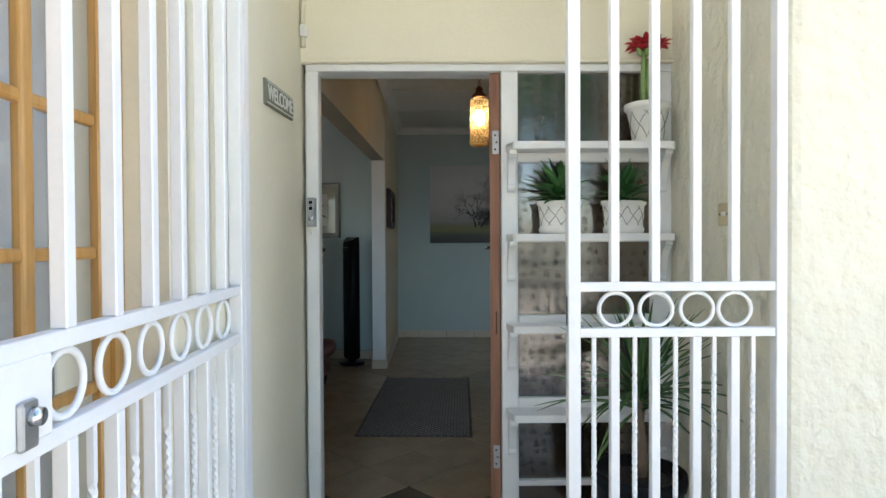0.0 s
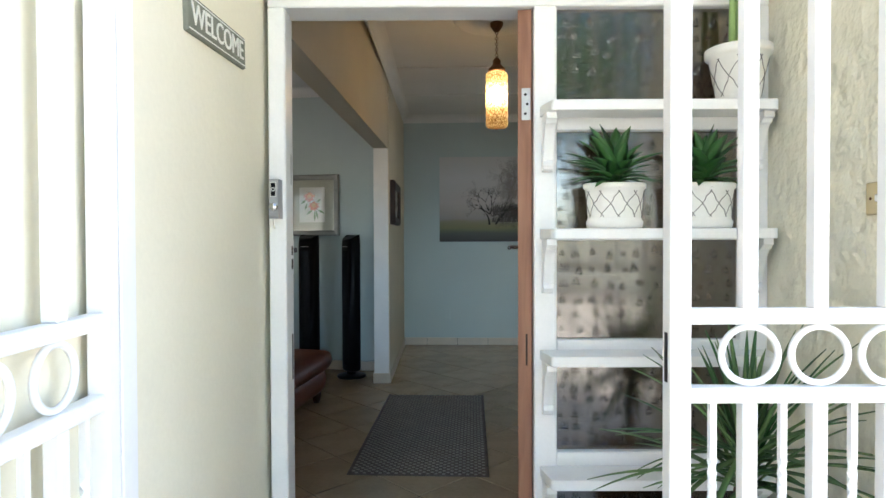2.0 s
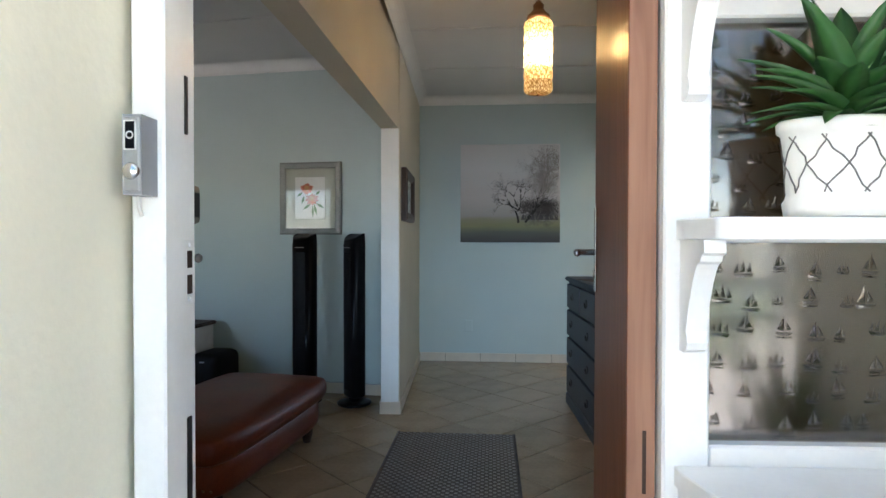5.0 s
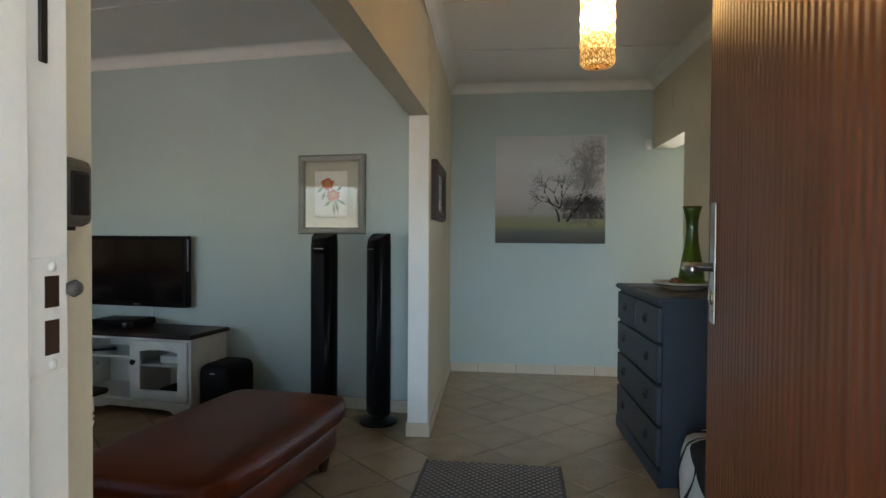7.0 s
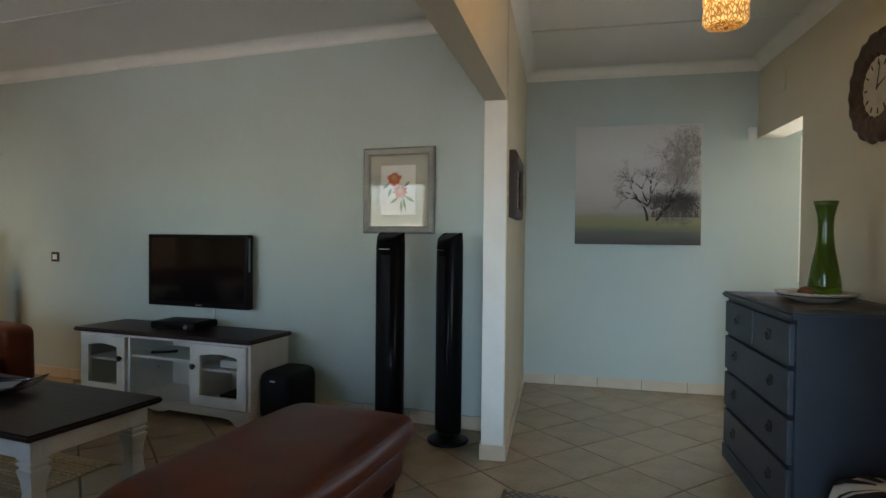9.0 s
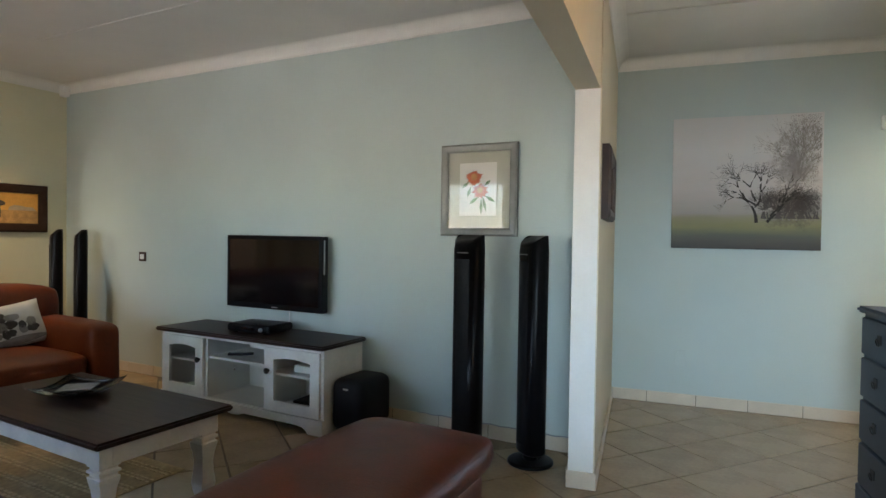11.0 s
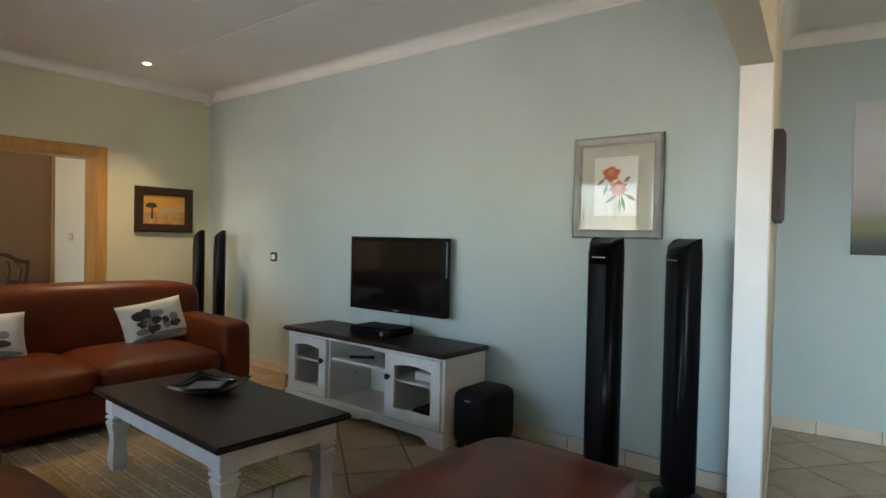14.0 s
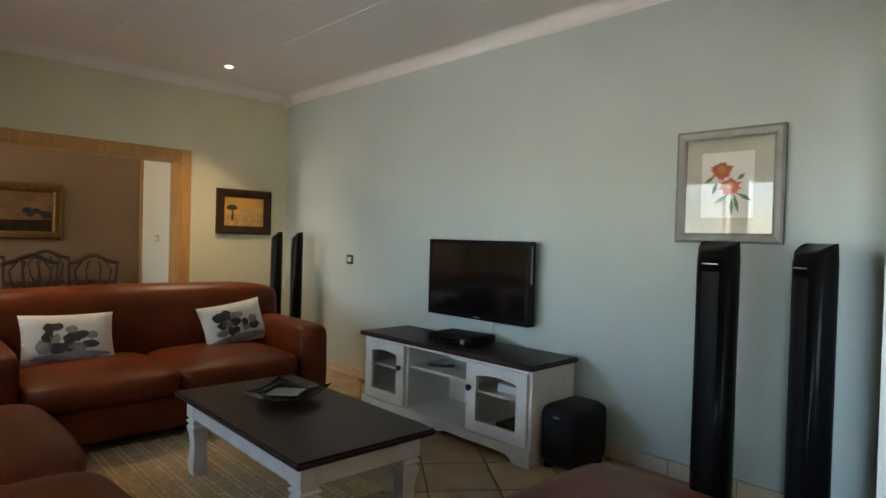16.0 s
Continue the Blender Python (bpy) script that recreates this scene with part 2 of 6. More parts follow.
M["blotch_grey"] = mat("printed_grey", (0.24, 0.22, 0.20), 0.95, var=0.3, scale=15)
M["zebra_white"] = mat("white_hide", (0.68, 0.66, 0.62), 0.9, var=0.08, bump=0.2, bscale=200)
M["zebra_black"] = mat("black_hide", (0.02, 0.018, 0.017), 0.9, var=0.2, bump=0.2, bscale=200)
M["green_glass"] = frosted("green_glass", (0.16, 0.26, 0.03), 0.08, 0.75, bump=0.05)


def obscure_glass(name):
    """Patterned glass: dim brownish see-through, soft bright gloss."""
    m = clear_glass(name, (0.42, 0.37, 0.31), 0.12, 1.0)
    nt = m.node_tree
    mx = [n for n in nt.nodes if n.type == 'MIX_SHADER'][0]
    for l in list(mx.inputs[0].links):
        nt.links.remove(l)
    mx.inputs[0].default_value = 0.21
    gl = [n for n in nt.nodes if n.type == 'BSDF_GLOSSY'][0]
    tc = nt.nodes.new("ShaderNodeTexCoord")
    n1 = nt.nodes.new("ShaderNodeTexNoise")
    n1.inputs["Scale"].default_value, n1.inputs["Detail"].default_value = 16, 2
    bp = nt.nodes.new("ShaderNodeBump")
    bp.inputs["Strength"].default_value, bp.inputs["Distance"].default_value = 0.03, 0.01
    nt.links.new(tc.outputs["Object"], n1.inputs["Vector"])
    nt.links.new(n1.outputs["Fac"], bp.inputs["Height"])
    nt.links.new(bp.outputs["Normal"], gl.inputs["Normal"])
    df = nt.nodes.new("ShaderNodeBsdfTranslucent")
    df.inputs[0].default_value = (0.62, 0.57, 0.50, 1)
    m2 = nt.nodes.new("ShaderNodeMixShader")
    m2.inputs[0].default_value = 0.10
    out = [n for n in nt.nodes if n.type == 'OUTPUT_MATERIAL'][0]
    nt.links.new(mx.outputs[0], m2.inputs[1])
    nt.links.new(df.outputs[0], m2.inputs[2])
    nt.links.new(m2.outputs[0], out.inputs[0])
    return m


def translucent(name, colour, share, transparent=0.0):
    m = mat(name, colour, 0.9, var=0.06)
    nt = m.node_tree
    b = nt.nodes["Principled BSDF"]
    out = [n for n in nt.nodes if n.type == 'OUTPUT_MATERIAL'][0]
    tl = nt.nodes.new("ShaderNodeBsdfTranslucent")
    tl.inputs[0].default_value = (*colour, 1)
    mx = nt.nodes.new("ShaderNodeMixShader")
    mx.inputs[0].default_value = share
    nt.links.new(b.outputs[0], mx.inputs[1])
    nt.links.new(tl.outputs[0], mx.inputs[2])
    last = mx
    if transparent:
        tr = nt.nodes.new("ShaderNodeBsdfTransparent")
        tr.inputs[0].default_value = (*colour, 1)
        last = nt.nodes.new("ShaderNodeMixShader")
        nz = nt.nodes.new("ShaderNodeTexVoronoi")
        nz.inputs["Scale"].default_value = 70
        tcz = nt.nodes.new("ShaderNodeTexCoord")
        nt.links.new(tcz.outputs["Object"], nz.inputs["Vector"])
        mz = nt.nodes.new("ShaderNodeMapRange")
        mz.inputs["From Max"].default_value = 0.6
        mz.inputs["To Min"].default_value, mz.inputs["To Max"].default_value = transparent + 0.4, transparent - 0.4
        nt.links.new(nz.outputs["Distance"], mz.inputs[0])
        nt.links.new(mz.outputs[0], last.inputs[0])
        nt.links.new(mx.outputs[0], last.inputs[1])
        nt.links.new(tr.outputs[0], last.inputs[2])
    nt.links.new(last.outputs[0], out.inputs[0])
    return m


M["obscure"] = obscure_glass("obscure_glass")
M["boat_glass"] = clear_glass("embossed_glass", (0.44, 0.41, 0.36), 0.08, 2.5)
M["curtain"] = translucent("white_net_curtain", (0.72, 0.72, 0.70), 0.5)
M["pane"] = clear_glass("clear_pane")
M["picture_glass"] = clear_glass("picture_glass", gloss=0.55)
M["dark_glass"] = frosted("smoked_glass", (0.03, 0.03, 0.033), 0.10, 0.45, bump=0.02)


def cut_glass(name):
    """Cut amber glass: pale cells between darker grooves, part see-through."""
    m = bpy.data.materials.new(name)
    m.use_nodes = True
    nt = m.node_tree
    b = nt.nodes["Principled BSDF"]
    b.inputs["Roughness"].default_value = 0.12
    tc = nt.nodes.new("ShaderNodeTexCoord")
    mp = nt.nodes.new("ShaderNodeMapping")
    mp.inputs["Scale"].default_value = (1, 1, 0.42)
    vo = nt.nodes.new("ShaderNodeTexVoronoi")
    vo.feature = 'DISTANCE_TO_EDGE'
    vo.inputs["Scale"].default_value = 95
    nt.links.new(tc.outputs["Object"], mp.inputs[0])
    nt.links.new(mp.outputs[0], vo.inputs["Vector"])
    r = nt.nodes.new("ShaderNodeValToRGB")
    r.color_ramp.elements[0].position, r.color_ramp.elements[1].position = 0.03, 0.24
    r.color_ramp.elements[0].color, r.color_ramp.elements[1].color = (0.30, 0.17, 0.05, 1), (0.90, 0.76, 0.48, 1)
    nt.links.new(vo.outputs["Distance"], r.inputs[0])
    tl = nt.nodes.new("ShaderNodeBsdfTranslucent")
    tr = nt.nodes.new("ShaderNodeBsdfTransparent")
    nt.links.new(r.outputs[0], b.inputs["Base Color"])
    nt.links.new(r.outputs[0], tl.inputs[0])
    nt.links.new(r.outputs[0], tr.inputs[0])
    m1, m2 = nt.nodes.new("ShaderNodeMixShader"), nt.nodes.new("ShaderNodeMixShader")
    m1.inputs[0].default_value, m2.inputs[0].default_value = 0.55, 0.55
    out = [n for n in nt.nodes if n.type == 'OUTPUT_MATERIAL'][0]
    nt.links.new(b.outputs[0], m1.inputs[1])
    nt.links.new(tl.outputs[0], m1.inputs[2])
    nt.links.new(m1.outputs[0], m2.inputs[1])
    nt.links.new(tr.outputs[0], m2.inputs[2])
    nt.links.new(m2.outputs[0], out.inputs[0])
    return m


M["amber"] = cut_glass("amber_cut_glass")
M["bulb"] = glow("lit_bulb", (1.0, 0.80, 0.50), 11)
M["downlight_glow"] = glow("lit_downlight", (1.0, 0.86, 0.66), 5)
M["clock_face"] = mat("aged_clock_face", (0.52, 0.47, 0.38), 0.6, var=0.2, scale=14)

# ---- builders ----


def mesh_of(name, bm, material, smooth=False):
    me = bpy.data.meshes.new(name)
    if smooth:
        for f in bm.faces:
            f.smooth = True
    bm.normal_update()
    bm.to_mesh(me)
    bm.free()
    me.materials.append(material)
    return me


def part(name, bm, material, parent, label="", smooth=False, m=None):
    """One mesh object under a thing or part."""
    ob = new(name, mesh_of(name, bm, material, smooth))
    ob.parent = parent
    if m is not None:
        ob.matrix_local = m
    if label:
        tagged(ob, label)
    return ob


def thing(name, m, label, category, group="", kind=""):
    ob = new(name)
    ob.empty_display_size = 0.1
    ob.matrix_world = m
    return tagged(ob, label, category, group, kind)


def solid(name, bm, material, label, category, kind="", m=None, smooth=False, group=""):
    ob = new(name, mesh_of(name, bm, material, smooth))
    if m is not None:
        ob.matrix_world = m
    return tagged(ob, label, category, group, kind)


def add_box(bm, x0, y0, z0, x1, y1, z1):
    vs = [bm.verts.new((x, y, z)) for z in (z0, z1) for y in (y0, y1) for x in (x0, x1)]
    for q in ((0, 2, 3, 1), (4, 5, 7, 6), (0, 1, 5, 4), (2, 6, 7, 3), (0, 4, 6, 2), (1, 3, 7, 5)):
        bm.faces.new([vs[i] for i in q])
    return vs


def box(x0, y0, z0, x1, y1, z1, bevel=0.0, seg=1):
    bm = bmesh.new()
    add_box(bm, min(x0, x1), min(y0, y1), min(z0, z1), max(x0, x1), max(y0, y1), max(z0, z1))
    if bevel:
        bmesh.ops.bevel(bm, geom=bm.edges[:], offset=bevel, segments=seg, affect='EDGES', profile=0.5)
    return bm


def boxes(*rows):
    bm = bmesh.new()
    for r in rows:
        add_box(bm, *r)
    return bm


def lathe(profile, seg=32, bm=None, at=(0, 0, 0), flute=0.0, n=0):
    """Turns (radius, z) pairs round the z axis; flute adds n ripples of that depth."""
    bm = bm or bmesh.new()
    rings = []
    for r, z in profile:
        ring = []
        for i in range(seg):
            a = 2 * math.pi * i / seg
            rr = r * (1 + flute * math.cos(n * a)) if n else r
            ring.append(bm.verts.new((at[0] + rr * math.cos(a), at[1] + rr * math.sin(a), at[2] + z)))
        rings.append(ring)
    for a, b in zip(rings, rings[1:]):
        for i in range(seg):
            j = (i + 1) % seg
            bm.faces.new((a[i], a[j], b[j], b[i]))
    if profile[0][0] > 0.001:
        bm.faces.new(rings[0][::-1])
    if profile[-1][0] > 0.001:
        bm.faces.new(rings[-1])
    return bm


def tube(points, radius, seg=8, bm=None, taper=1.0):
    bm = bm or bmesh.new()
    pts = [Vector(p) for p in points]
    rings = []
    for i, p in enumerate(pts):
        d = (pts[min(i + 1, len(pts) - 1)] - pts[max(i - 1, 0)]).normalized()
        up = Vector((0, 0, 1)) if abs(d.z) < 0.9 else Vector((1, 0, 0))
        u = d.cross(up).normalized()
        v = d.cross(u)
        r = radius * (1 + (taper - 1) * i / max(1, len(pts) - 1))
        rings.append([bm.verts.new(p + u * r * math.cos(2 * math.pi * k / seg) + v * r * math.sin(2 * math.pi * k / seg)) for k in range(seg)])
    for a, b in zip(rings, rings[1:]):
        for k in range(seg):
            j = (k + 1) % seg
            bm.faces.new((a[k], a[j], b[j], b[k]))
    bm.faces.new(rings[0][::-1])
    bm.faces.new(rings[-1])
    bmesh.ops.recalc_face_normals(bm, faces=bm.faces[:])
    return bm


def torus(R, r, seg=32, ring=8, bm=None, m=None):
    bm = bm or bmesh.new()
    rows = []
    for i in range(seg):
        a = 2 * math.pi * i / seg
        row = []
        for k in range(ring):
            b = 2 * math.pi * k / ring
            p = Vector(((R + r * math.cos(b)) * math.cos(a), (R + r * math.cos(b)) * math.sin(a), r * math.sin(b)))
            row.append(bm.verts.new(m @ p if m else p))
        rows.append(row)
    for i in range(seg):
        a, b = rows[i], rows[(i + 1) % seg]
        for k in range(ring):
            j = (k + 1) % ring
            bm.faces.new((a[k], b[k], b[j], a[j]))
    return bm


def slab(outline, depth, plane="xz", bm=None, at=(0, 0, 0)):
    """A flat outline given by a formula or a few corners, thickened by depth along the third axis."""
    bm = bm or bmesh.new()

    def place(u, v, w):
        p = {"xz": (u, w, v), "yz": (w, u, v), "xy": (u, v, w)}[plane]
        return bm.verts.new((p[0] + at[0], p[1] + at[1], p[2] + at[2]))
    a = [place(u, v, 0) for u, v in outline]
    b = [place(u, v, depth) for u, v in outline]
    bm.faces.new(a)
    bm.faces.new(b[::-1])
    for i in range(len(a)):
        j = (i + 1) % len(a)
        bm.faces.new((a[i], b[i], b[j], a[j]))
    bmesh.ops.recalc_face_normals(bm, faces=bm.faces[:])
    return bm


def soft_box(x0, y0, z0, x1, y1, z1, r=0.06, puff=0.02, cuts=6, seed=0):
    """An upholstered block: rounded edges, puffed faces, slight creases."""
    bm = bmesh.new()
    add_box(bm, x0, y0, z0, x1, y1, z1)
    bmesh.ops.subdivide_edges(bm, edges=bm.edges[:], cuts=cuts, use_grid_fill=True)
    c = Vector(((x0 + x1) / 2, (y0 + y1) / 2, (z0 + z1) / 2))
    h = Vector(((x1 - x0) / 2, (y1 - y0) / 2, (z1 - z0) / 2))
    for v in bm.verts:
        d = v.co - c
        # round the corners
        inner = Vector([max(-h[i] + r, min(h[i] - r, d[i])) for i in range(3)])
        off = d - inner
        if off.length > 1e-6:
            k = sum(1 for i in range(3) if abs(off[i]) > 1e-6)
            if k > 1:
                off = off.normalized() * min(off.length, r)
        p = inner + off
        t = [1 - (p[i] / h[i]) ** 2 for i in range(3)]
        for i in range(3):
            if abs(abs(d[i]) - h[i]) < 1e-5:
                o = [j for j in range(3) if j != i]
                p[i] += math.copysign(puff * max(0, t[o[0]]) * max(0, t[o[1]]), d[i])
        n = noise.noise(Vector((p.x * 5 + seed, p.y * 5, p.z * 5)))
        v.co = c + p + p.normalized() * 0.006 * n
    for f in bm.faces:
        f.smooth = True
    return bm


def leather(name, bm, parent, label=""):
    ob = part(name, bm, M["leather"], parent, label, smooth=True)
    sub = ob.modifiers.new("round", 'SUBSURF')
    sub.levels = sub.render_levels = 1
    return ob


# ---- ground, floors, walls ----
solid("ground", boxes((-400, -400, -0.35, 400, 400, -0.16)), M["paving"], "pale paved ground round the house", "ground", "structure")
solid("porch_floor", boxes((-0.47, -2.0, -0.16, 1.35, 2.5305, -0.015)), M["paving"], "pale paved porch floor before the front door", "floor", "structure")

bm = boxes((-6.4, -5.2, -0.2, 1.1, 0.2, -0.0075))
bm.transform(LIV)
add_box(bm, -0.75, 2.53, -0.19, 3.1, 7.95, -0.006)
FLOOR = solid("floor", bm, M["grout"], "diagonal beige ceramic tiles with dark grout", "floor", "structure")

H = 2.725           # ceiling
BACK = pose(0.5, 7.645, 0, 0, 0, -2.5)   # far hall wall, a little askew

solid("wall_back", boxes((-0.95, 0, 0, 1.28, 0.16, H), (2.2, 0, 0, 2.7, 0.16, H), (1.28, 0, 0, 2.2, 0.16, 0.95), (1.28, 0, 2.12, 2.2, 0.16, H)), M["blue"], "grey-blue painted plaster wall behind the hall", "wall", "structure", BACK)
solid("wall_partition", boxes((-0.518, 5.785, 0.0, -0.392, 7.72, 2.055)), M["white_pillar"], "short cream partition wall with a white end between hall and living room", "wall", "structure")
solid("beam", boxes((-0.063, -3.20, 2.055, 0.063, 0.012, H)), M["beige"], "beige plastered beam over the wide living room opening", "beam", "structure", pose(-0.455, 5.785, 0, 0, 0, -2.1))
solid("wall_partition_head", boxes((-0.516, 5.80, 2.055, -0.394, 7.72, H)), M["beige"], "beige plastered wall over the partition", "wall", "structure")
solid("wall_partition_hall_face", boxes((-0.392, 5.789, 0.0, -0.386, 7.70, H - 0.01)), M["beige"], "beige painted hall face of the partition", "wall", "structure")
solid("wall_right", boxes((1.47, 2.5, 0, 2.0, 5.9, H), (1.47, 5.9, 0, 1.66, 6.71, H), (1.47, 6.71, 2.10, 1.66, 7.62, H)), M["beige"], "beige painted hall wall with an opening to a passage", "wall", "structure")
solid("wall_passage", boxes((1.66, 5.9, 0, 3.0, 6.1, H), (2.9, 6.1, 0, 3.1, 7.7, H)), M["beige"], "beige passage wall", "wall", "structure")
solid("wall_front_right", boxes((1.114, 2.48, 0, 1.66, 2.66, H)), M["beige"], "beige wall beside the entrance glazing", "wall", "structure")
solid("wall_over_entrance", boxes((-0.70, 2.46, 2.015, 1.50, 2.66, 2.95)), M["cream_smooth"], "cream plastered wall above the front door frame", "wall", "structure")
solid("ceiling", boxes((-0.5, 2.6, H, 3.1, 7.9, H + 0.12)), M["ceiling"], "white boarded ceiling of the hall", "ceiling", "structure")

# living room
solid("wall_television", boxes((-4.6, 0, 0, 0.86, 0.2, H)), M["blue"], "grey-blue painted plaster wall behind the television", "wall", "structure", LIV)
solid("wall_left", boxes((-4.59, -1.100, 0, -4.39, 0.0, H), (-4.59, -3.0, 1.957, -4.39, -1.100, H), (-4.59, -3.8, 0, -4.39, -3.0, H)), M["sage"], "pale olive wall with a wide opening to the dining room", "wall", "structure", LIV)
solid("wall_front", boxes((-4.39, -3.8, 0, -2.95, -3.6, H), (-2.95, -3.8, 0, -1.15, -3.6, 0.95), (-2.95, -3.8, 2.02, -1.15, -3.6, H), (-1.15, -3.8, 0, -1.06, -3.6, H),
                          (-1.06, -3.8, 0, -0.36, -3.6, 0.95), (-1.06, -3.8, 2.02, -0.36, -3.6, H), (-0.36, -3.8, 0, 1.33, -3.6, H)), M["sage"], "pale olive front wall with two windows", "wall", "structure", LIV)
solid("ceiling", boxes((-4.6, -3.8, H + 0.002, 1.1, 0.2, H + 0.1)), M["ceiling"], "white boarded living room ceiling", "ceiling", "structure", LIV)
# dining room
solid("wall_dining_back", boxes((-6.4, -5.2, 0, -6.2, -0.7, H)), M["dining_wall"], "dim brown dining room wall", "wall", "structure", LIV)
solid("wall_dining_side", boxes((-6.2, -0.88, 0, -4.59, -0.70, H)), M["cream_smooth"], "cream dining room side wall", "wall", "structure", LIV)
solid("wall_dining_front", boxes((-6.2, -5.2, 0, -5.85, -5.0, H), (-4.95, -5.2, 0, -4.59, -5.0, H), (-5.85, -5.2, 0, -4.95, -5.0, 0.95), (-5.85, -5.2, 2.02, -4.95, -5.0, H), (-4.59, -5.2, 0, -4.39, -3.8, H)), M["dining_wall"], "brown dining room front wall", "wall", "structure", LIV)
solid("ceiling", boxes((-6.4, -5.2, H, -4.6, -0.7, H + 0.1)), M["ceiling"], "white dining room ceiling", "ceiling", "structure", LIV)
solid("roof", boxes((-8.5, 1.7, 2.96, 3.6, 9.2, 3.1)), M["roof"], "low tiled roof over the house", "roof", "structure")

# porch walls
for piece in ((-0.70, 1.204, -0.15, -0.462, 2.546, 2.95), (-0.70, -1.2, -0.15, -0.466, 1.204, 0.60), (-0.70, -1.2, 2.20, -0.466, 1.204, 2.95)):
    solid("wall_porch_left", boxes(piece), M["cream_smooth"], "smooth cream plastered porch wall", "wall", "structure")
bm = slab([(1.118, 2.6), (1.078, 1.590), (1.088, 1.572), (1.11, 1.566), (3.2, 1.566), (3.2, 2.6)], 3.1, "xy", at=(0, 0, -0.15))
solid("wall_porch_right", bm, M["stucco"], "rough cream stucco wall turning the corner beside the porch recess", "wall", "structure")
solid("porch_ceiling", boxes((-0.8, 1.45, 2.95, 1.5, 2.6, 3.0)), M["cornice"], "white porch ceiling", "ceiling", "structure")

# cornices: a quarter cove swept along a wall


def cove(x0, x1, size=0.085):
    bm = bmesh.new()
    prof = [(0, -size)] + [(size * 0.12 + size * 0.88 * (1 - math.cos(a)), -size * 0.88 + size * 0.88 * math.sin(a)) for a in [math.pi / 2 * i / 6 for i in range(7)]] + [(size, 0), (0, 0)]
    n = len(prof)
    a = [bm.verts.new((x0, -u, v)) for u, v in prof]
    b = [bm.verts.new((x1, -u, v)) for u, v in prof]
    for i in range(n):
        j = (i + 1) % n
        bm.faces.new((a[i], b[i], b[j], a[j]))
    bm.faces.new(a)
    bm.faces.new(b[::-1])
    bmesh.ops.recalc_face_normals(bm, faces=bm.faces[:])
    return bm


def cornice(m, length):
    solid("cornice", cove(0, length), M["cornice"], "white coved plaster cornice under the ceiling", "cornice", "structure", m)


cornice(LIV @ pose(-4.385, -0.001, H + 0.001), 5.22)
cornice(LIV @ pose(-4.389, -3.6, H + 0.001, 0, 0, 90), 3.6)
cornice(BACK @ pose(-0.95, -0.001, H - 0.001), 2.0)
cornice(pose(1.469, 7.62, H - 0.001, 0, 0, -90), 5.0)
cornice(pose(-0.385, 2.72, H - 0.001, 0, 0, 90), 4.95)


def strip(m, length):
    solid("ceiling_strip", box(0, -0.016, -0.008, length, 0.016, 0.001, 0.003), M["ceiling"], "white painted ceiling cover strip over a board joint", "ceiling strip", "structure", m)


strip(pose(-0.30, 5.70, H - 0.001, 0, 0, -2), 1.70)
strip(pose(-0.30, 6.655, H - 0.001, 0, 0, -2), 1.70)
strip(pose(-0.30, 3.80, H - 0.001, 0, 0, -2), 1.70)
strip(LIV @ pose(-3.16, -0.93, H + 0.001), 4.0)
strip(LIV @ pose(-4.31, -1.90, H + 0.001), 1.15)

# ceiling rose and pendant lamp
bm = lathe([(0.0, -0.016), (0.05, -0.018), (0.12, -0.010), (0.15, -0.016), (0.20, -0.008), (0.25, -0.014), (0.285, -0.004), (0.29, 0.0)], 48)
solid("ceiling_rose", bm, M["ceiling"], "round moulded white plaster ceiling rose", "ceiling rose", "structure", pose(0.455, 4.605, H - 0.001), True)

lamp = thing("pendant_lamp", pose(0.455, 4.605, 0), "lit amber cut-glass pendant lamp hanging on a brass chain", "pendant lamp")
part("canopy", lathe([(0.0, 2.715), (0.045, 2.712), (0.042, 2.685), (0.018, 2.65), (0.0, 2.645)], 24), M["brass"], lamp, "dark brass ceiling cup", True)
bm = bmesh.new()
for i in range(9):
    torus(0.010, 0.0022, 10, 5, bm, pose(0, 0, 2.640 - i * 0.0185, 90, 0, 90 * (i % 2)))
part("chain", bm, M["brass"], lamp)
part("cap", lathe([(0.012, 2.475), (0.018, 2.465), (0.028, 2.455), (0.026, 2.435), (0.040, 2.415), (0.056, 2.402), (0.060, 2.390), (0.058, 2.380), (0.0, 2.380)], 32), M["brass"], lamp, "turned dark brass lamp cap", True)
bm = bmesh.new()
rings = []
NS, NZ = 108, 72
for i in range(NZ + 1):
    t = i / NZ
    z = 2.372 - 0.364 * t
    tier, tt = int(t * 6), (t * 6) % 1.0
    ring = []
    for k in range(NS):
        a = 2 * math.pi * k / NS
        petal = abs(math.sin(9 * a + (tier % 2) * math.pi / 2)) * math.sin(math.pi * tt) ** 0.7
        rr = 0.0700 + 0.0040 * petal - (0.0025 if tt < 0.06 else 0.0)
        if t < 0.03:
            rr *= 0.93 + 2.3 * t
        if t > 0.96:
            rr *= 1 - 2.2 * (t - 0.96)
        ring.append(bm.verts.new((rr * math.cos(a), rr * math.sin(a), z)))
    rings.append(ring)
for a, b in zip(rings, rings[1:]):
    for k in range(NS):
        j = (k + 1) % NS
        bm.faces.new((a[k], b[k], b[j], a[j]))
shade = part("shade", bm, M["amber"], lamp, "ribbed amber cut-glass cylinder")
part("shade_base", lathe([(0.0, 2.004), (0.012, 2.0035), (0.05, 2.006), (0.062, 2.009)], 36), M["amber"], shade, "", True)
part("finial", lathe([(0.0, 1.992), (0.006, 1.995), (0.008, 2.003), (0.0, 2.0045)], 14), M["brass"], shade, "dark brass screw", True)
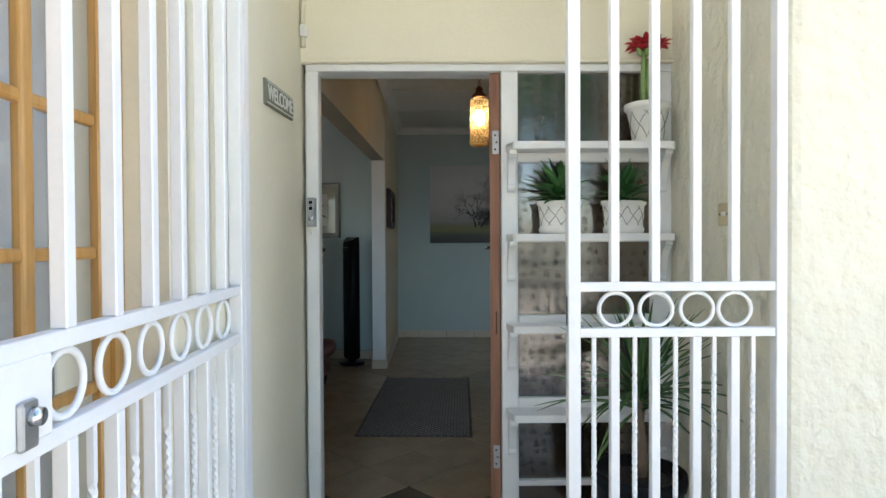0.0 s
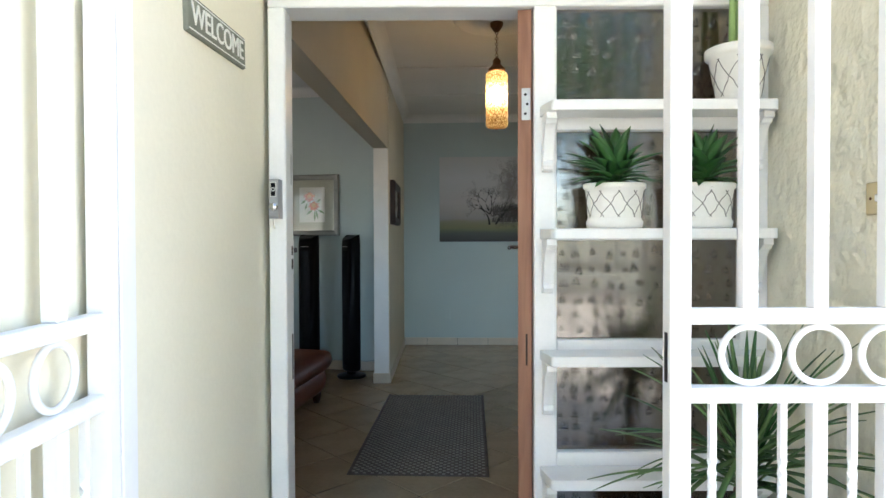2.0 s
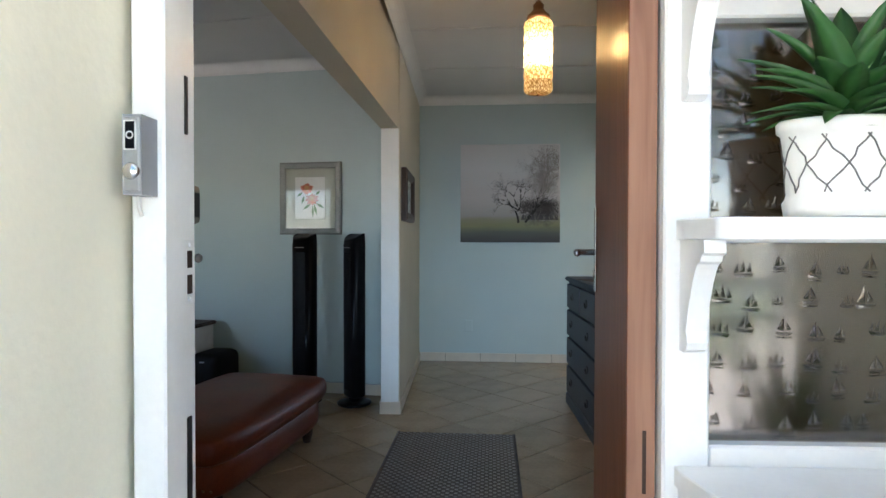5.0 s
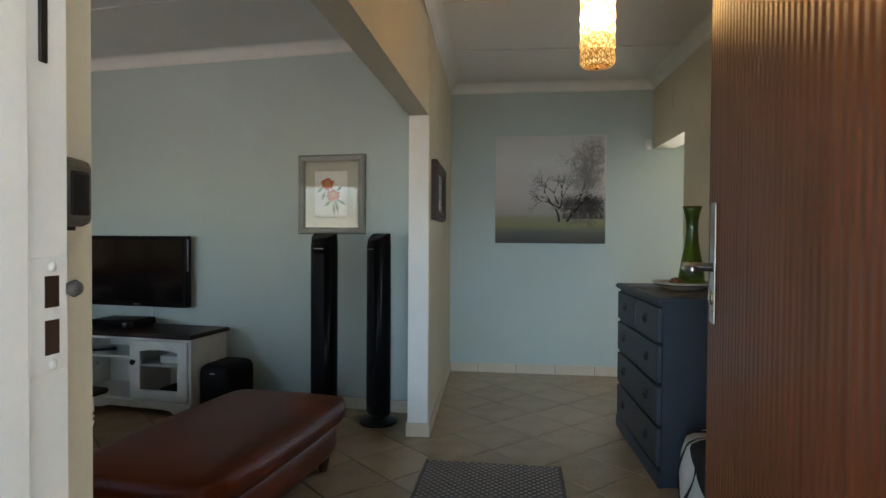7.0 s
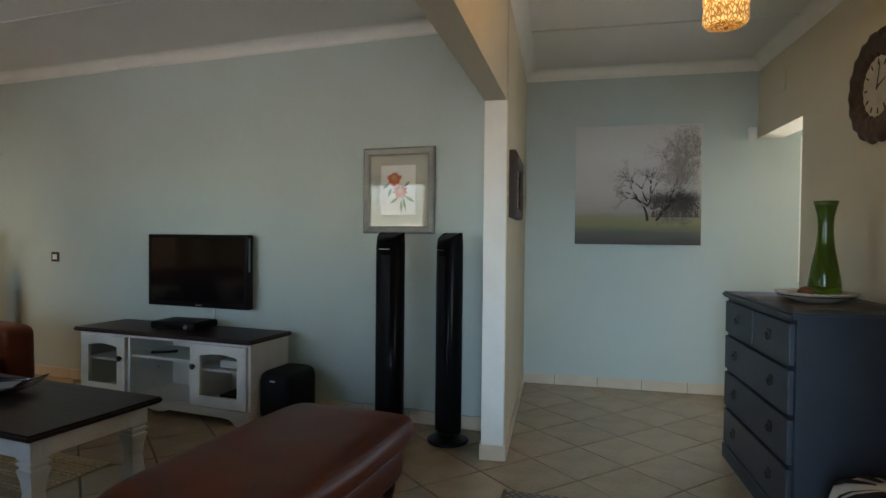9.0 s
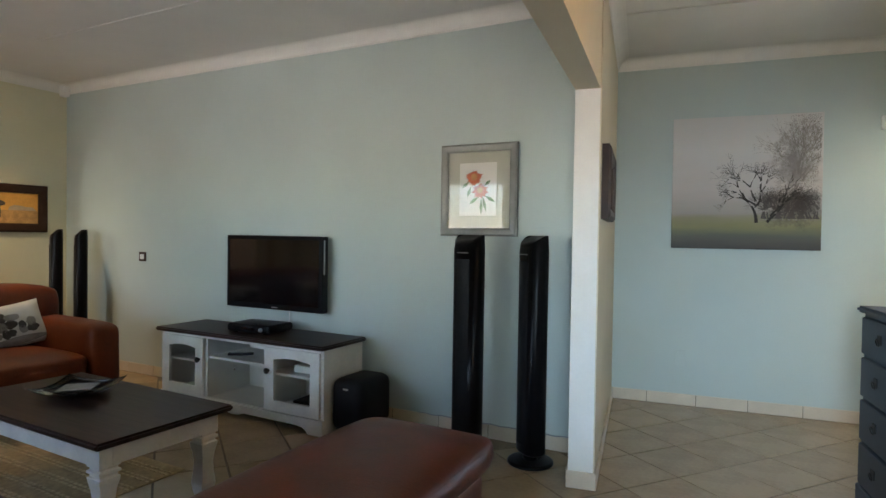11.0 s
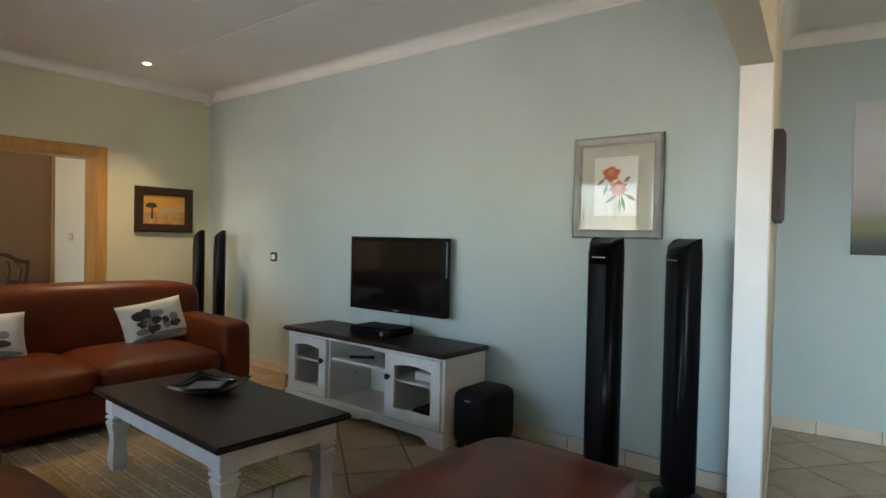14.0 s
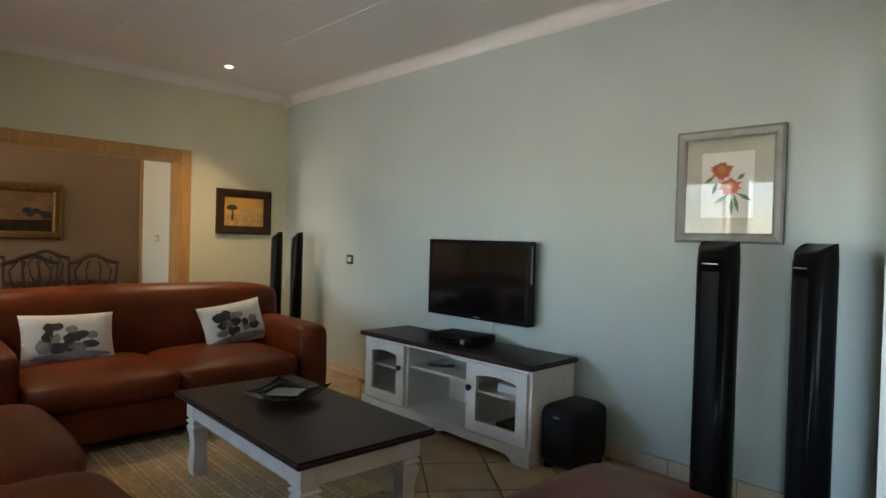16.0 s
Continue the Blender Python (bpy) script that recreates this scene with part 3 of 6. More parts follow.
part("bulb", lathe([(0.0, 2.29), (0.02, 2.285), (0.034, 2.25), (0.040, 2.21), (0.032, 2.175), (0.0, 2.16)], 20), M["bulb"], lamp, "glowing warm bulb", True)
# recessed downlight
def downlight(x, y, watts):
    dl = thing("downlight", LIV @ pose(x, y, H), "small lit recessed ceiling downlight with a white rim", "downlight", "living room downlights")
    part("rim", lathe([(0.018, -0.003), (0.034, -0.006), (0.040, -0.001)], 28), M["white_metal"], dl, "white rim", True)
    part("lamp_face", lathe([(0.0, -0.0040), (0.0185, -0.0040)], 24), M["downlight_glow"], dl, "glowing warm lamp face")
    sp = new("downlight_beam", bpy.data.lights.new("downlight_beam", 'SPOT'))
    sp.data.energy, sp.data.color, sp.data.spot_size, sp.data.spot_blend, sp.data.shadow_soft_size = watts, (1.0, 0.74, 0.42), radians(92), 1.0, 0.05
    sp.matrix_world = LIV @ look((x, y, H - 0.02), (x - 0.05, y + 0.01, 0))


downlight(-3.73, -0.957, 5.5)
# second one is unseen, added to warm the sofa and rug
downlight(-3.40, -2.85, 5.5)

# ---- door frame, side glazing, door ----
FR = thing("entrance_frame", pose(0, 0, 0), "white gloss painted timber door frame with obscure side glazing", "door frame", kind="structure")


def member(name, x0, z0, x1, z1, y0=2.465, y1=2.585):
    part(name, box(x0, y0, z0, x1, y1, z1, 0.004), M["white_gloss"], FR)


member("jamb", -0.444, 0, -0.390, 1.983, 2.465, 2.530)
member("rebate_jamb", -0.600, 0, -0.400, 1.990, 2.535, 2.592)
part("plaster_reveal", box(-0.600, 2.593, 0, -0.454, 2.703, 1.990, 0.003), M["beige"], FR, "beige plastered reveal")
# shade of the joint, put in as a solid black strip
part("frame_gap_shade", boxes((-0.430, 2.5305, 0.0, -0.402, 2.5348, 1.96)), M["matt_black"], FR, "black strip standing for the shade in the gap between the frame pieces")
member("mullion", 0.384, 0, 0.455, 1.983)
member("stile", 1.028, 0, 1.113, 1.983)
member("head", -0.444, 1.983, 1.113, 2.014)
for z0, z1 in ((0.208, 0.232), (0.520, 0.590), (0.886, 0.944), (1.256, 1.289), (1.598, 1.666)):
    member("glazing_bar", 0.455, z0, 1.028, z1, 2.47, 2.53)
member("bottom_rail", 0.455, 0.0, 1.028, 0.10, 2.47, 2.55)
part("drip_mould", box(-0.455, 2.445, 2.016, 1.12, 2.475, 2.031, 0.003), M["cream_smooth"], FR)
levels = (0.10, 0.22, 0.578, 0.932, 1.270, 1.611, 1.983)
random.seed(4)


def facet(bm, outline, lift):
    """A low faceted boss over a small outline."""
    cx, cz = sum(p[0] for p in outline) / len(outline), sum(p[1] for p in outline) / len(outline)
    ring = [bm.verts.new((x, 0.0, z)) for x, z in outline]
    top = bm.verts.new((cx, -lift, cz))
    for i in range(len(ring)):
        bm.faces.new((ring[i], ring[(i + 1) % len(ring)], top))


def boat_mesh(kind):
    bm = bmesh.new()
    w = 0.0125
    facet(bm, [(-w, 0), (-w * 0.7, -0.005), (w * 0.75, -0.005), (w * 1.1, 0.0005)], 0.0022)
    if kind != 2:
        facet(bm, [(0.0005, 0.002), (0.0005, 0.024), (w * 0.85, 0.003)], 0.0024)
        facet(bm, [(-0.002, 0.002), (-0.0015, 0.018), (-w * 0.8, 0.003)], 0.0024)
    if kind == 1:
        facet(bm, [(-0.012, -0.0065), (0.013, -0.0065), (0.011, -0.009), (-0.010, -0.009)], 0.0015)
    if kind == 2:
        for k in range(3):
            x = -0.009 + k * 0.008
            facet(bm, [(x, 0.002), (x + 0.0012, 0.014 + 0.004 * (k == 1)), (x + 0.0065, 0.002)], 0.0024)
    bmesh.ops.recalc_face_normals(bm, faces=bm.faces[:])
    return mesh_of("embossed_boat", bm, M["boat_glass"])


BOATS = [boat_mesh(k) for k in range(3)]
for k, (z0, z1) in enumerate(zip(levels, levels[1:])):
    lo = z0 + (0.013 if k else 0)
    hi = z1 - (0.013 if k < 5 else 0)
    pane = part("pane", box(0.452, 2.495, lo - 0.004, 1.031, 2.501, hi + 0.004), M["obscure"], FR, "obscure glass pane embossed with small sailing boats")
    if z1 < 0.5:
        continue
    rows = max(1, int((hi - lo) / 0.045))
    for r in range(rows):
        for c in range(12):
            b = new("embossed_boat", random.choice(BOATS))
            b.parent = pane
            sc = random.uniform(0.75, 1.3)
            b.matrix_local = pose(0.478 + c * 0.047 + random.uniform(-0.014, 0.014), 2.4949, lo + 0.022 + r * (hi - lo - 0.02) / rows + random.uniform(-0.01, 0.01), 0, random.uniform(-8, 8), 0) @ Matrix.Diagonal((random.choice((-1, 1)) * sc, 1, sc, 1))


def strike(z0, z1, y0=2.556, y1=2.572):
    part("strike_plate", box(-0.402, y0, z0, -0.3975, y1, z1, 0.001), M["black_iron"], FR, "dark worn metal strike plate")


strike(0.80, 0.95)
strike(1.44, 1.54, 2.552, 2.562)
sp_plate = part("strike_plate", box(-0.4015, 2.537, 1.148, -0.3975, 2.584, 1.258, 0.001), M["white_gloss"], FR, "white painted strike plate")
# recess shade as dark patches; the plate itself is not cut
for z0, z1 in ((1.210, 1.240), (1.165, 1.198)):
    part("bolt_slot_shade", boxes((-0.3980, 2.555, z0, -0.3968, 2.573, z1)), M["dark_frame"], sp_plate, "dark patch standing for the shade in a bolt slot")
for z in (1.249, 1.156):
    part("screw", lathe([(0.0, 0.0025), (0.0045, 0.002), (0.0055, 0.0)], 12), M["white_metal"], sp_plate, "", True, pose(-0.3975, 2.564, z, 0, 90, 0))
part("latch_knob", lathe([(0.0, 0.013), (0.006, 0.012), (0.009, 0.007), (0.006, 0.0)], 14), mat("worn_iron", (0.10, 0.095, 0.085), 0.5, metal=0.5, var=0.3, scale=40), FR, "worn iron latch stop", True, pose(-0.4005, 2.590, 1.226, 0, 90, 0))
keeper = part("lock_keeper", box(-0.4505, 2.594, 1.284, -0.4400, 2.655, 1.364, 0.001), M["black_iron"], FR, "rim lock keeper on a dark plate")
part("keeper_box", box(-0.4405, 2.5925, 1.288, -0.414, 2.650, 1.360, 0.009, 2), mat("worn_grey_metal", (0.13, 0.12, 0.10), 0.45, metal=0.5, var=0.35, scale=30), keeper, "worn grey metal box")
# the opening's shade is a black patch on the closed box
part("keeper_slot_shade", box(-0.4155, 2.612, 1.300, -0.4125, 2.640, 1.346, 0.002), M["matt_black"], keeper, "black patch standing for the shaded bolt opening")

bell = thing("door_intercom", pose(-0.415, 2.418, 1.386), "small silver-grey door chime box with a round button", "intercom")
part("housing", slab([(-0.0145, -0.060), (0.0145, -0.060), (0.0145, 0.060), (-0.0145, 0.060)], 0.046, "xz"), M["grey_plastic"], bell)
part("face_plate", box(-0.0135, -0.004, -0.056, 0.0135, 0.0005, 0.056, 0.003), M["steel"], bell, "brushed silver face plate")
part("window", box(-0.0075, -0.0065, 0.008, 0.0075, -0.003, 0.048, 0.001), M["gloss_black"], bell, "black sensor window")
part("button", lathe([(0.0, 0.006), (0.010, 0.005), (0.013, 0.0), (0.013, -0.002)], 20), M["chrome"], bell, "round chrome button", True, pose(0, -0.004, -0.025, 90, 0, 0))
part("lens", torus(0.005, 0.0012, 16, 6), M["white_plastic"], bell, "", True, pose(0, -0.0068, 0.028, 90, 0, 0))
part("rim", boxes((-0.009, -0.0068, 0.006, -0.0075, -0.003, 0.05), (0.0075, -0.0068, 0.006, 0.009, -0.003, 0.05), (-0.009, -0.0068, 0.0485, 0.009, -0.003, 0.05), (-0.009, -0.0068, 0.006, 0.009, -0.003, 0.0075)), M["white_plastic"], bell)
part("cable", tube([(-0.008, 0.03, -0.056), (-0.010, 0.035, -0.075), (-0.009, 0.042, -0.09)], 0.003, 6), M["white_plastic"], bell, "", True)

# door leaf, opened inward
DOOR = thing("door_1", pose(0.337, 2.494, 0, 0, 0, -8.8), "reddish hardwood front door standing open into the hall", "door", kind="structure")
part("leaf", box(0.0, 0.002, 0.012, 0.044, 0.80, 1.981, 0.002), M["red_wood"], DOOR)
part("hinge_edge", box(0.001, -0.0015, 0.012, 0.043, 0.004, 1.981), M["edge_wood"], DOOR, "worn bare hinge edge of the door")
for z in (1.635, 0.28):
    h = part("hinge", box(0.012, -0.004, z, 0.040, -0.0005, z + 0.10, 0.001), M["steel"], DOOR, "steel butt hinge leaf")
    for k in range(3):
        part("screw", lathe([(0.0, 0.0035), (0.0035, 0.003), (0.0045, 0.0)], 10), M["black_iron"], h, "", True, pose(0.024 + 0.006 * (k % 2), -0.004, z + 0.02 + 0.03 * k, 90, 0, 0))
part("mortice_mark", boxes((0.024, -0.0025, 0.86, 0.030, 0.0, 0.96)), M["dark_frame"], DOOR)
hp = part("handle_plate", box(-0.006, 0.715, 1.115, 0.0, 0.755, 1.350, 0.003, 2), M["chrome"], DOOR, "long chrome handle plate")
part("lever", tube([(-0.004, 0.735, 1.225), (-0.045, 0.735, 1.225), (-0.055, 0.725, 1.226), (-0.056, 0.635, 1.224)], 0.009, 10), M["chrome"], hp, "chrome lever handle", True)
part("lever", tube([(0.044, 0.735, 1.225), (0.09, 0.735, 1.225), (0.10, 0.725, 1.226), (0.10, 0.62, 1.224)], 0.009, 10), M["chrome"], hp, "chrome lever handle", True)
part("key_rose", lathe([(0.0, 0.004), (0.012, 0.003), (0.014, 0.0)], 16), M["chrome"], hp, "", True, pose(-0.006, 0.735, 1.165, 0, -90, 0))

# ---- shelves on the glazing ----


def bracket_bm(x):
    pts = [(0.0, 0.0), (0.090, 0.0), (0.092, -0.018), (0.082, -0.022)]
    for i in range(9):
        t = i / 8
        pts.append((0.078 - 0.052 * t ** 0.8, -0.030 - 0.105 * t ** 1.5))
    pts += [(0.030, -0.142), (0.032, -0.152), (0.027, -0.163), (0.016, -0.168), (0.0, -0.168)]
    bm = slab([(-u, v) for u, v in pts], 0.030, "yz", at=(x - 0.005, 0, 0))
    return bm


def shelf(z):
    s = thing("wall_shelf", pose(0, 2.466, z), "white painted wooden shelf on scrolled brackets before the glazing", "shelf", "shelves on the side glazing")
    out = [(0.402, 0.0), (1.108, 0.0), (1.108, -0.03)]
    for i in range(5):
        a = math.pi / 2 * i / 4
        out.append((1.068 + 0.018 * math.cos(a), -0.098 - 0.018 * math.sin(a)))
    for i in range(5):
        a = math.pi / 2 * i / 4
        out.append((0.437 - 0.020 * math.cos(math.pi / 2 - a), -0.098 - 0.018 * math.cos(a)))
    out += [(0.402, -0.03)]
    bm = slab(out, -0.031, "xy")
    bmesh.ops.bevel(bm, geom=bm.edges[:], offset=0.002, segments=1, affect='EDGES')
    part("board", bm, M["white_gloss"], s)
    for x in (0.413, 1.055):
        bm = bracket_bm(x)
        bmesh.ops.translate(bm, vec=(0, -0.001, -0.031), verts=bm.verts[:])
        part("bracket", bm, M["white_gloss"], s, "scrolled white bracket")
    return s


for z in (1.668, 1.291, 0.914, 0.548):
    shelf(z)

# ---- porch things ----


def lattice(parent, radius, z0, z1, n=9):
    """Crossed dark lines round a pot."""
    for s in (1, -1):
        for k in range(n):
            pts = []
            for i in range(9):
                t = i / 8
                z = z0 + (z1 - z0) * t
                a = 2 * math.pi * (k / n + s * (t - 0.5) * 1.15 / n) + 0.035 * math.sin(9 * t + 2.3 * k) + 0.02 * math.sin(23 * t + k)
                r = radius(z) + 0.0004
                pts.append((r * math.cos(a), r * math.sin(a), z))
            part("glaze_line", tube(pts, 0.0013, 5), M["crack"], parent)


def oval_pot(m):
    p = thing("plant_pot", m @ Matrix.Diagonal((1.0, 0.56, 1.0, 1)), "white oval ceramic planter with a dark crossed lattice", "plant pot", "lattice pots")
    prof = [(0.0, 0.004), (0.070, 0.0), (0.083, 0.002), (0.086, 0.020), (0.082, 0.026), (0.080, 0.032), (0.086, 0.100), (0.088, 0.116), (0.094, 0.120), (0.095, 0.132), (0.091, 0.136), (0.084, 0.132), (0.080, 0.120), (0.0, 0.118)]
    body = part("body", lathe(prof, 40), M["ceramic"], p, "", True)
    lattice(body, lambda z: 0.0800 + (z - 0.032) * 0.088, 0.034, 0.112, 10)
    return p


def leaf_bm(length, width, droop, bm, m, seg=7, fold=0.25, thick=0.0015):
    rows = []
    for i in range(seg + 1):
        t = i / seg
        w = width * (0.55 + 1.3 * t) * (1 - t) ** 0.75 if t < 1 else 0
        w = max(w, 0.0006)
        x = length * t
        z = -droop * length * t * t
        rows.append([bm.verts.new(m @ Vector((x, -w, z + fold * w))), bm.verts.new(m @ Vector((x, 0, z - thick))), bm.verts.new(m @ Vector((x, w, z + fold * w))), bm.verts.new(m @ Vector((x, 0, z + thick * 0.2)))])
    for a, b in zip(rows, rows[1:]):
        for k in range(4):
            j = (k + 1) % 4
            bm.faces.new((a[k], a[j], b[j], b[k]))
    return bm


def dracaena(m, seed):
    random.seed(seed)
    p = thing("potted_plant", m, "artificial dark green broad-leaved succulent growing in a lattice pot", "plant", "succulents on the shelf")
    part("moss", lathe([(0.076, 0.0), (0.06, 0.010), (0.0, 0.014)], 20), M["soil"], p, "dark moss", True)
    for tier, (n, el, ln, wd) in enumerate(((12, 36, 0.112, 0.022), (11, 46, 0.125, 0.028), (9, 56, 0.140, 0.034), (7, 67, 0.150, 0.035), (5, 79, 0.165, 0.032))):
        for k in range(n):
            a = 360 * (k + 0.5 * (tier % 2)) / n + random.uniform(-9, 9)
            e = el + random.uniform(-7, 7)
            bm = leaf_bm(ln * random.uniform(0.85, 1.1), wd, 0.74 * math.cos(radians(e)) + 0.05, bmesh.new(), pose(0, 0, 0.010 + tier * 0.006, 0, -e, 0))
            part("leaf", bm, M["leaf"], p, "", True, pose(0, 0, 0, 0, 0, a))
    return p


for k, x in enumerate((0.618, 0.888)):
    oval_pot(pose(x, 2.408, 1.2915))
    dracaena(pose(x, 2.408, 1.412) @ Matrix.Diagonal((1, 0.7, 1, 1)), 3 + k)

# amaryllis on the top shelf
p = thing("plant_pot", pose(0.985, 2.40, 1.6685), "tapered white ceramic pot with a crossed lattice pattern", "plant pot", "lattice pots")
body = part("body", lathe([(0.0, 0.003), (0.056, 0.0), (0.060, 0.004), (0.082, 0.125), (0.088, 0.130), (0.094, 0.136), (0.094, 0.156), (0.088, 0.158), (0.080, 0.150), (0.0, 0.146)], 40), M["ceramic"], p, "", True)
lattice(body, lambda z: 0.060 + (z - 0.004) * 0.182, 0.012, 0.120, 8)
am = thing("potted_flower", pose(0.985, 2.40, 1.816), "red artificial amaryllis with pale green stems in a lattice pot", "flower")
part("soil", lathe([(0.078, 0.0), (0.04, 0.006), (0.0, 0.008)], 20), M["soil"], am, "dark soil", True)
for k, (dx, dy, h) in enumerate(((-0.018, 0.0, 0.235), (0.006, 0.01, 0.20), (0.022, -0.006, 0.24))):
    part("stem", tube([(dx, dy, 0.0), (dx * 1.0, dy, h * 0.5), (dx * 0.8, dy, h)], 0.0105, 10, taper=0.85), M["stem"], am, "", True)
random.seed(8)
for bx, bz, sc in ((0.0, 0.235, 1.0), (-0.040, 0.240, 0.85), (0.042, 0.240, 0.85)):
    for ring_n, el in ((6, 18), (6, 42), (4, 65)):
        for k in range(ring_n):
            bm = leaf_bm(0.072 * sc * random.uniform(0.85, 1.1), 0.026 * sc, 0.25, bmesh.new(), pose(0, 0, 0, 0, -el - random.uniform(-7, 7), 0), fold=0.5)
            part("petal", bm, M["petal"], am, "", True, pose(bx, -0.005, bz, 0, 0, 360 * k / ring_n + random.uniform(-12, 12) + el))
for k in range(3):
    part("bud", lathe([(0.004, 0.0), (0.011, 0.014), (0.009, 0.03), (0.0, 0.042)], 12), M["stem"], am, "pale green bud", True, pose(-0.03 + 0.026 * k, -0.012, 0.205, 0, -25 + 25 * k, 0))

# yucca in a dark tub
tub = thing("plant_tub", pose(0.83, 2.05, -0.0145), "large round dark plastic plant tub on the porch floor", "plant pot")
part("body", lathe([(0.0, 0.004), (0.115, 0.0), (0.122, 0.01), (0.150, 0.40), (0.158, 0.405), (0.162, 0.43), (0.160, 0.455), (0.150, 0.455), (0.145, 0.43), (0.0, 0.42)], 40), M["matt_black"], tub, "", True)
yu = thing("yucca", pose(0.83, 2.05, 0.405), "spiky green yucca on a bare stem in a dark tub", "plant")
part("soil", lathe([(0.142, 0.0), (0.08, 0.012), (0.0, 0.016)], 24), M["soil"], yu, "dark soil", True)
part("trunk", tube([(0, 0, 0.0), (0.008, 0.0, 0.10), (-0.004, 0.004, 0.20), (0.006, 0, 0.32)], 0.026, 12, taper=0.7), M["bark"], yu, "rough bare stem", True)
random.seed(12)
for k in range(96):
    el = random.choice((-10, 8, 20, 32, 45, 58, 70, 82)) + random.uniform(-6, 6)
    bm = leaf_bm(random.uniform(0.24, 0.38), 0.0105, 0.30 * math.cos(radians(el)) + 0.05, bmesh.new(), pose(0.01, 0, 0, 0, -el, 0), seg=8, fold=0.5)
    part("leaf", bm, M["leaf_pale"] if k % 3 else M["leaf"], yu, "", True, pose(0.004, 0, 0.24 + 0.12 * random.random(), 0, 0, random.uniform(0, 360)))

# security gate: one fixed panel, one leaf hinged on the porch wall and standing open


def gate_panel(g, length, bars, rings, twisted, height=2.45, stiles=(0.034, 0.030)):
    """A white steel panel along +x from its own corner, standing on z = 0.04."""
    t = 0.024
    part("stile", box(0, -0.017, 0.04, stiles[0], 0.017, height, 0.002), M["white_metal"], g)
    part("stile", box(length - stiles[1], -0.017, 0.04, length, 0.017, height, 0.002), M["white_metal"], g)
    for z0 in (1.124, 0.998, 0.10, height - 0.03):
        part("rail", box(stiles[0], -0.013, z0, length - stiles[1], 0.013, z0 + 0.025, 0.002), M["white_metal"], g)
    for x in bars:
        part("bar", box(x - 0.012, -0.012, 0.125, x + 0.012, 0.012, 0.998, 0.002), M["white_metal"], g)
        part("bar", box(x - 0.012, -0.012, 1.149, x + 0.012, 0.012, height - 0.03, 0.002), M["white_metal"], g)
    for x in rings:
        part("ring", torus(0.0455, 0.0058, 40, 8), M["white_metal"], g, "", True, pose(x, 0, 1.0735, 90, 0, 0))
    for x in twisted:
        bm = bmesh.new()
        rows = []
        n = 90
        for i in range(n + 1):
            z = 0.125 + (0.998 - 0.125) * i / n
            tw = 0 if z > 0.905 else (0.905 - z) * 2 * math.pi / 0.072
            if z < 0.28:
                tw = (0.905 - 0.28) * 2 * math.pi / 0.072
            rows.append([bm.verts.new((x + 0.0075 * math.cos(tw + math.pi / 4 + k * math.pi / 2), 0.0075 * math.sin(tw + math.pi / 4 + k * math.pi / 2), z)) for k in range(4)])
        for a, b in zip(rows, rows[1:]):
            for k in range(4):
                j = (k + 1) % 4
                bm.faces.new((a[k], a[j], b[j], b[k]))
        part("twisted_bar", bm, M["white_metal"], g)


fixed = thing("security_gate", pose(0.462, 1.568, 0), "fixed white steel security gate panel with rings and twisted bars", "security gate", "security gate")
gate_panel(fixed, 0.602, (0.130, 0.242, 0.356, 0.462), (0.134, 0.246, 0.359, 0.464), (0.074, 0.187, 0.300, 0.407, 0.515))
part("floor_plate", boxes((0.0, -0.02, -0.0148, 0.034, 0.02, 0.04), (0.572, -0.02, -0.0148, 0.602, 0.02, 0.04)), M["white_metal"], fixed)
part("latch_slot", box(-0.001, -0.006, 1.03, 0.004, 0.006, 1.11), M["black_iron"], fixed, "dark latch slot")
GATE = thing("security_gate", pose(-0.432, 1.560, 0, 0, 0, -88.4), "white steel security gate leaf standing open against the porch", "security gate", "security gate")
gb = [0.138 + 0.132 * k for k in range(6)]
gate_panel(GATE, 1.06, gb, gb, [b + 0.066 for b in gb[:-1]] + [0.072, 0.866, 0.935])
part("lock_box", box(0.850, -0.016, 1.022, 1.027, 0.016, 1.125, 0.002), M["white_metal"], GATE)
lk = part("lock", box(0.888, 0.014, 1.018, 0.922, 0.024, 1.078, 0.005, 2), M["steel"], GATE, "worn steel gate lock")
part("lock_cylinder", lathe([(0.0, 0.012), (0.011, 0.011), (0.012, 0.0)], 18), M["chrome"], lk, "", True, pose(0.902, 0.024, 1.058, -90, 0, 0))
for z in (0.35, 1.9):
    part("gate_hinge", lathe([(0.010, 0), (0.010, 0.06)], 14), M["white_metal"], GATE, "", True, pose(-0.012, 0, z))
part("hinge_post", box(-0.062, -0.014, -0.0148, -0.012, 0.014, 2.45, 0.002), M["white_metal"], GATE)

# garden before the house; its trees and wall are unseen, added for glazing reflections


def leafy(bm, rnd, centre, radius, count, size):
    """Scattered small leaves in an uneven clump."""
    for _ in range(count):
        d = Vector((rnd.gauss(0, 1), rnd.gauss(0, 1), rnd.gauss(0, 1))).normalized() * radius * rnd.uniform(0.55, 1.0)
        m = Matrix.Translation(Vector(centre) + d) @ Matrix.Rotation(rnd.uniform(0, 6.3), 4, 'Z') @ Matrix.Rotation(rnd.uniform(-1.2, 1.2), 4, 'X')
        s = size * rnd.uniform(0.6, 1.3)
        bm.faces.new([bm.verts.new(m @ Vector(q)) for q in ((-s, 0, 0), (0, -s * 0.45, s * 0.12), (s, 0, 0), (0, s * 0.45, s * 0.12))])


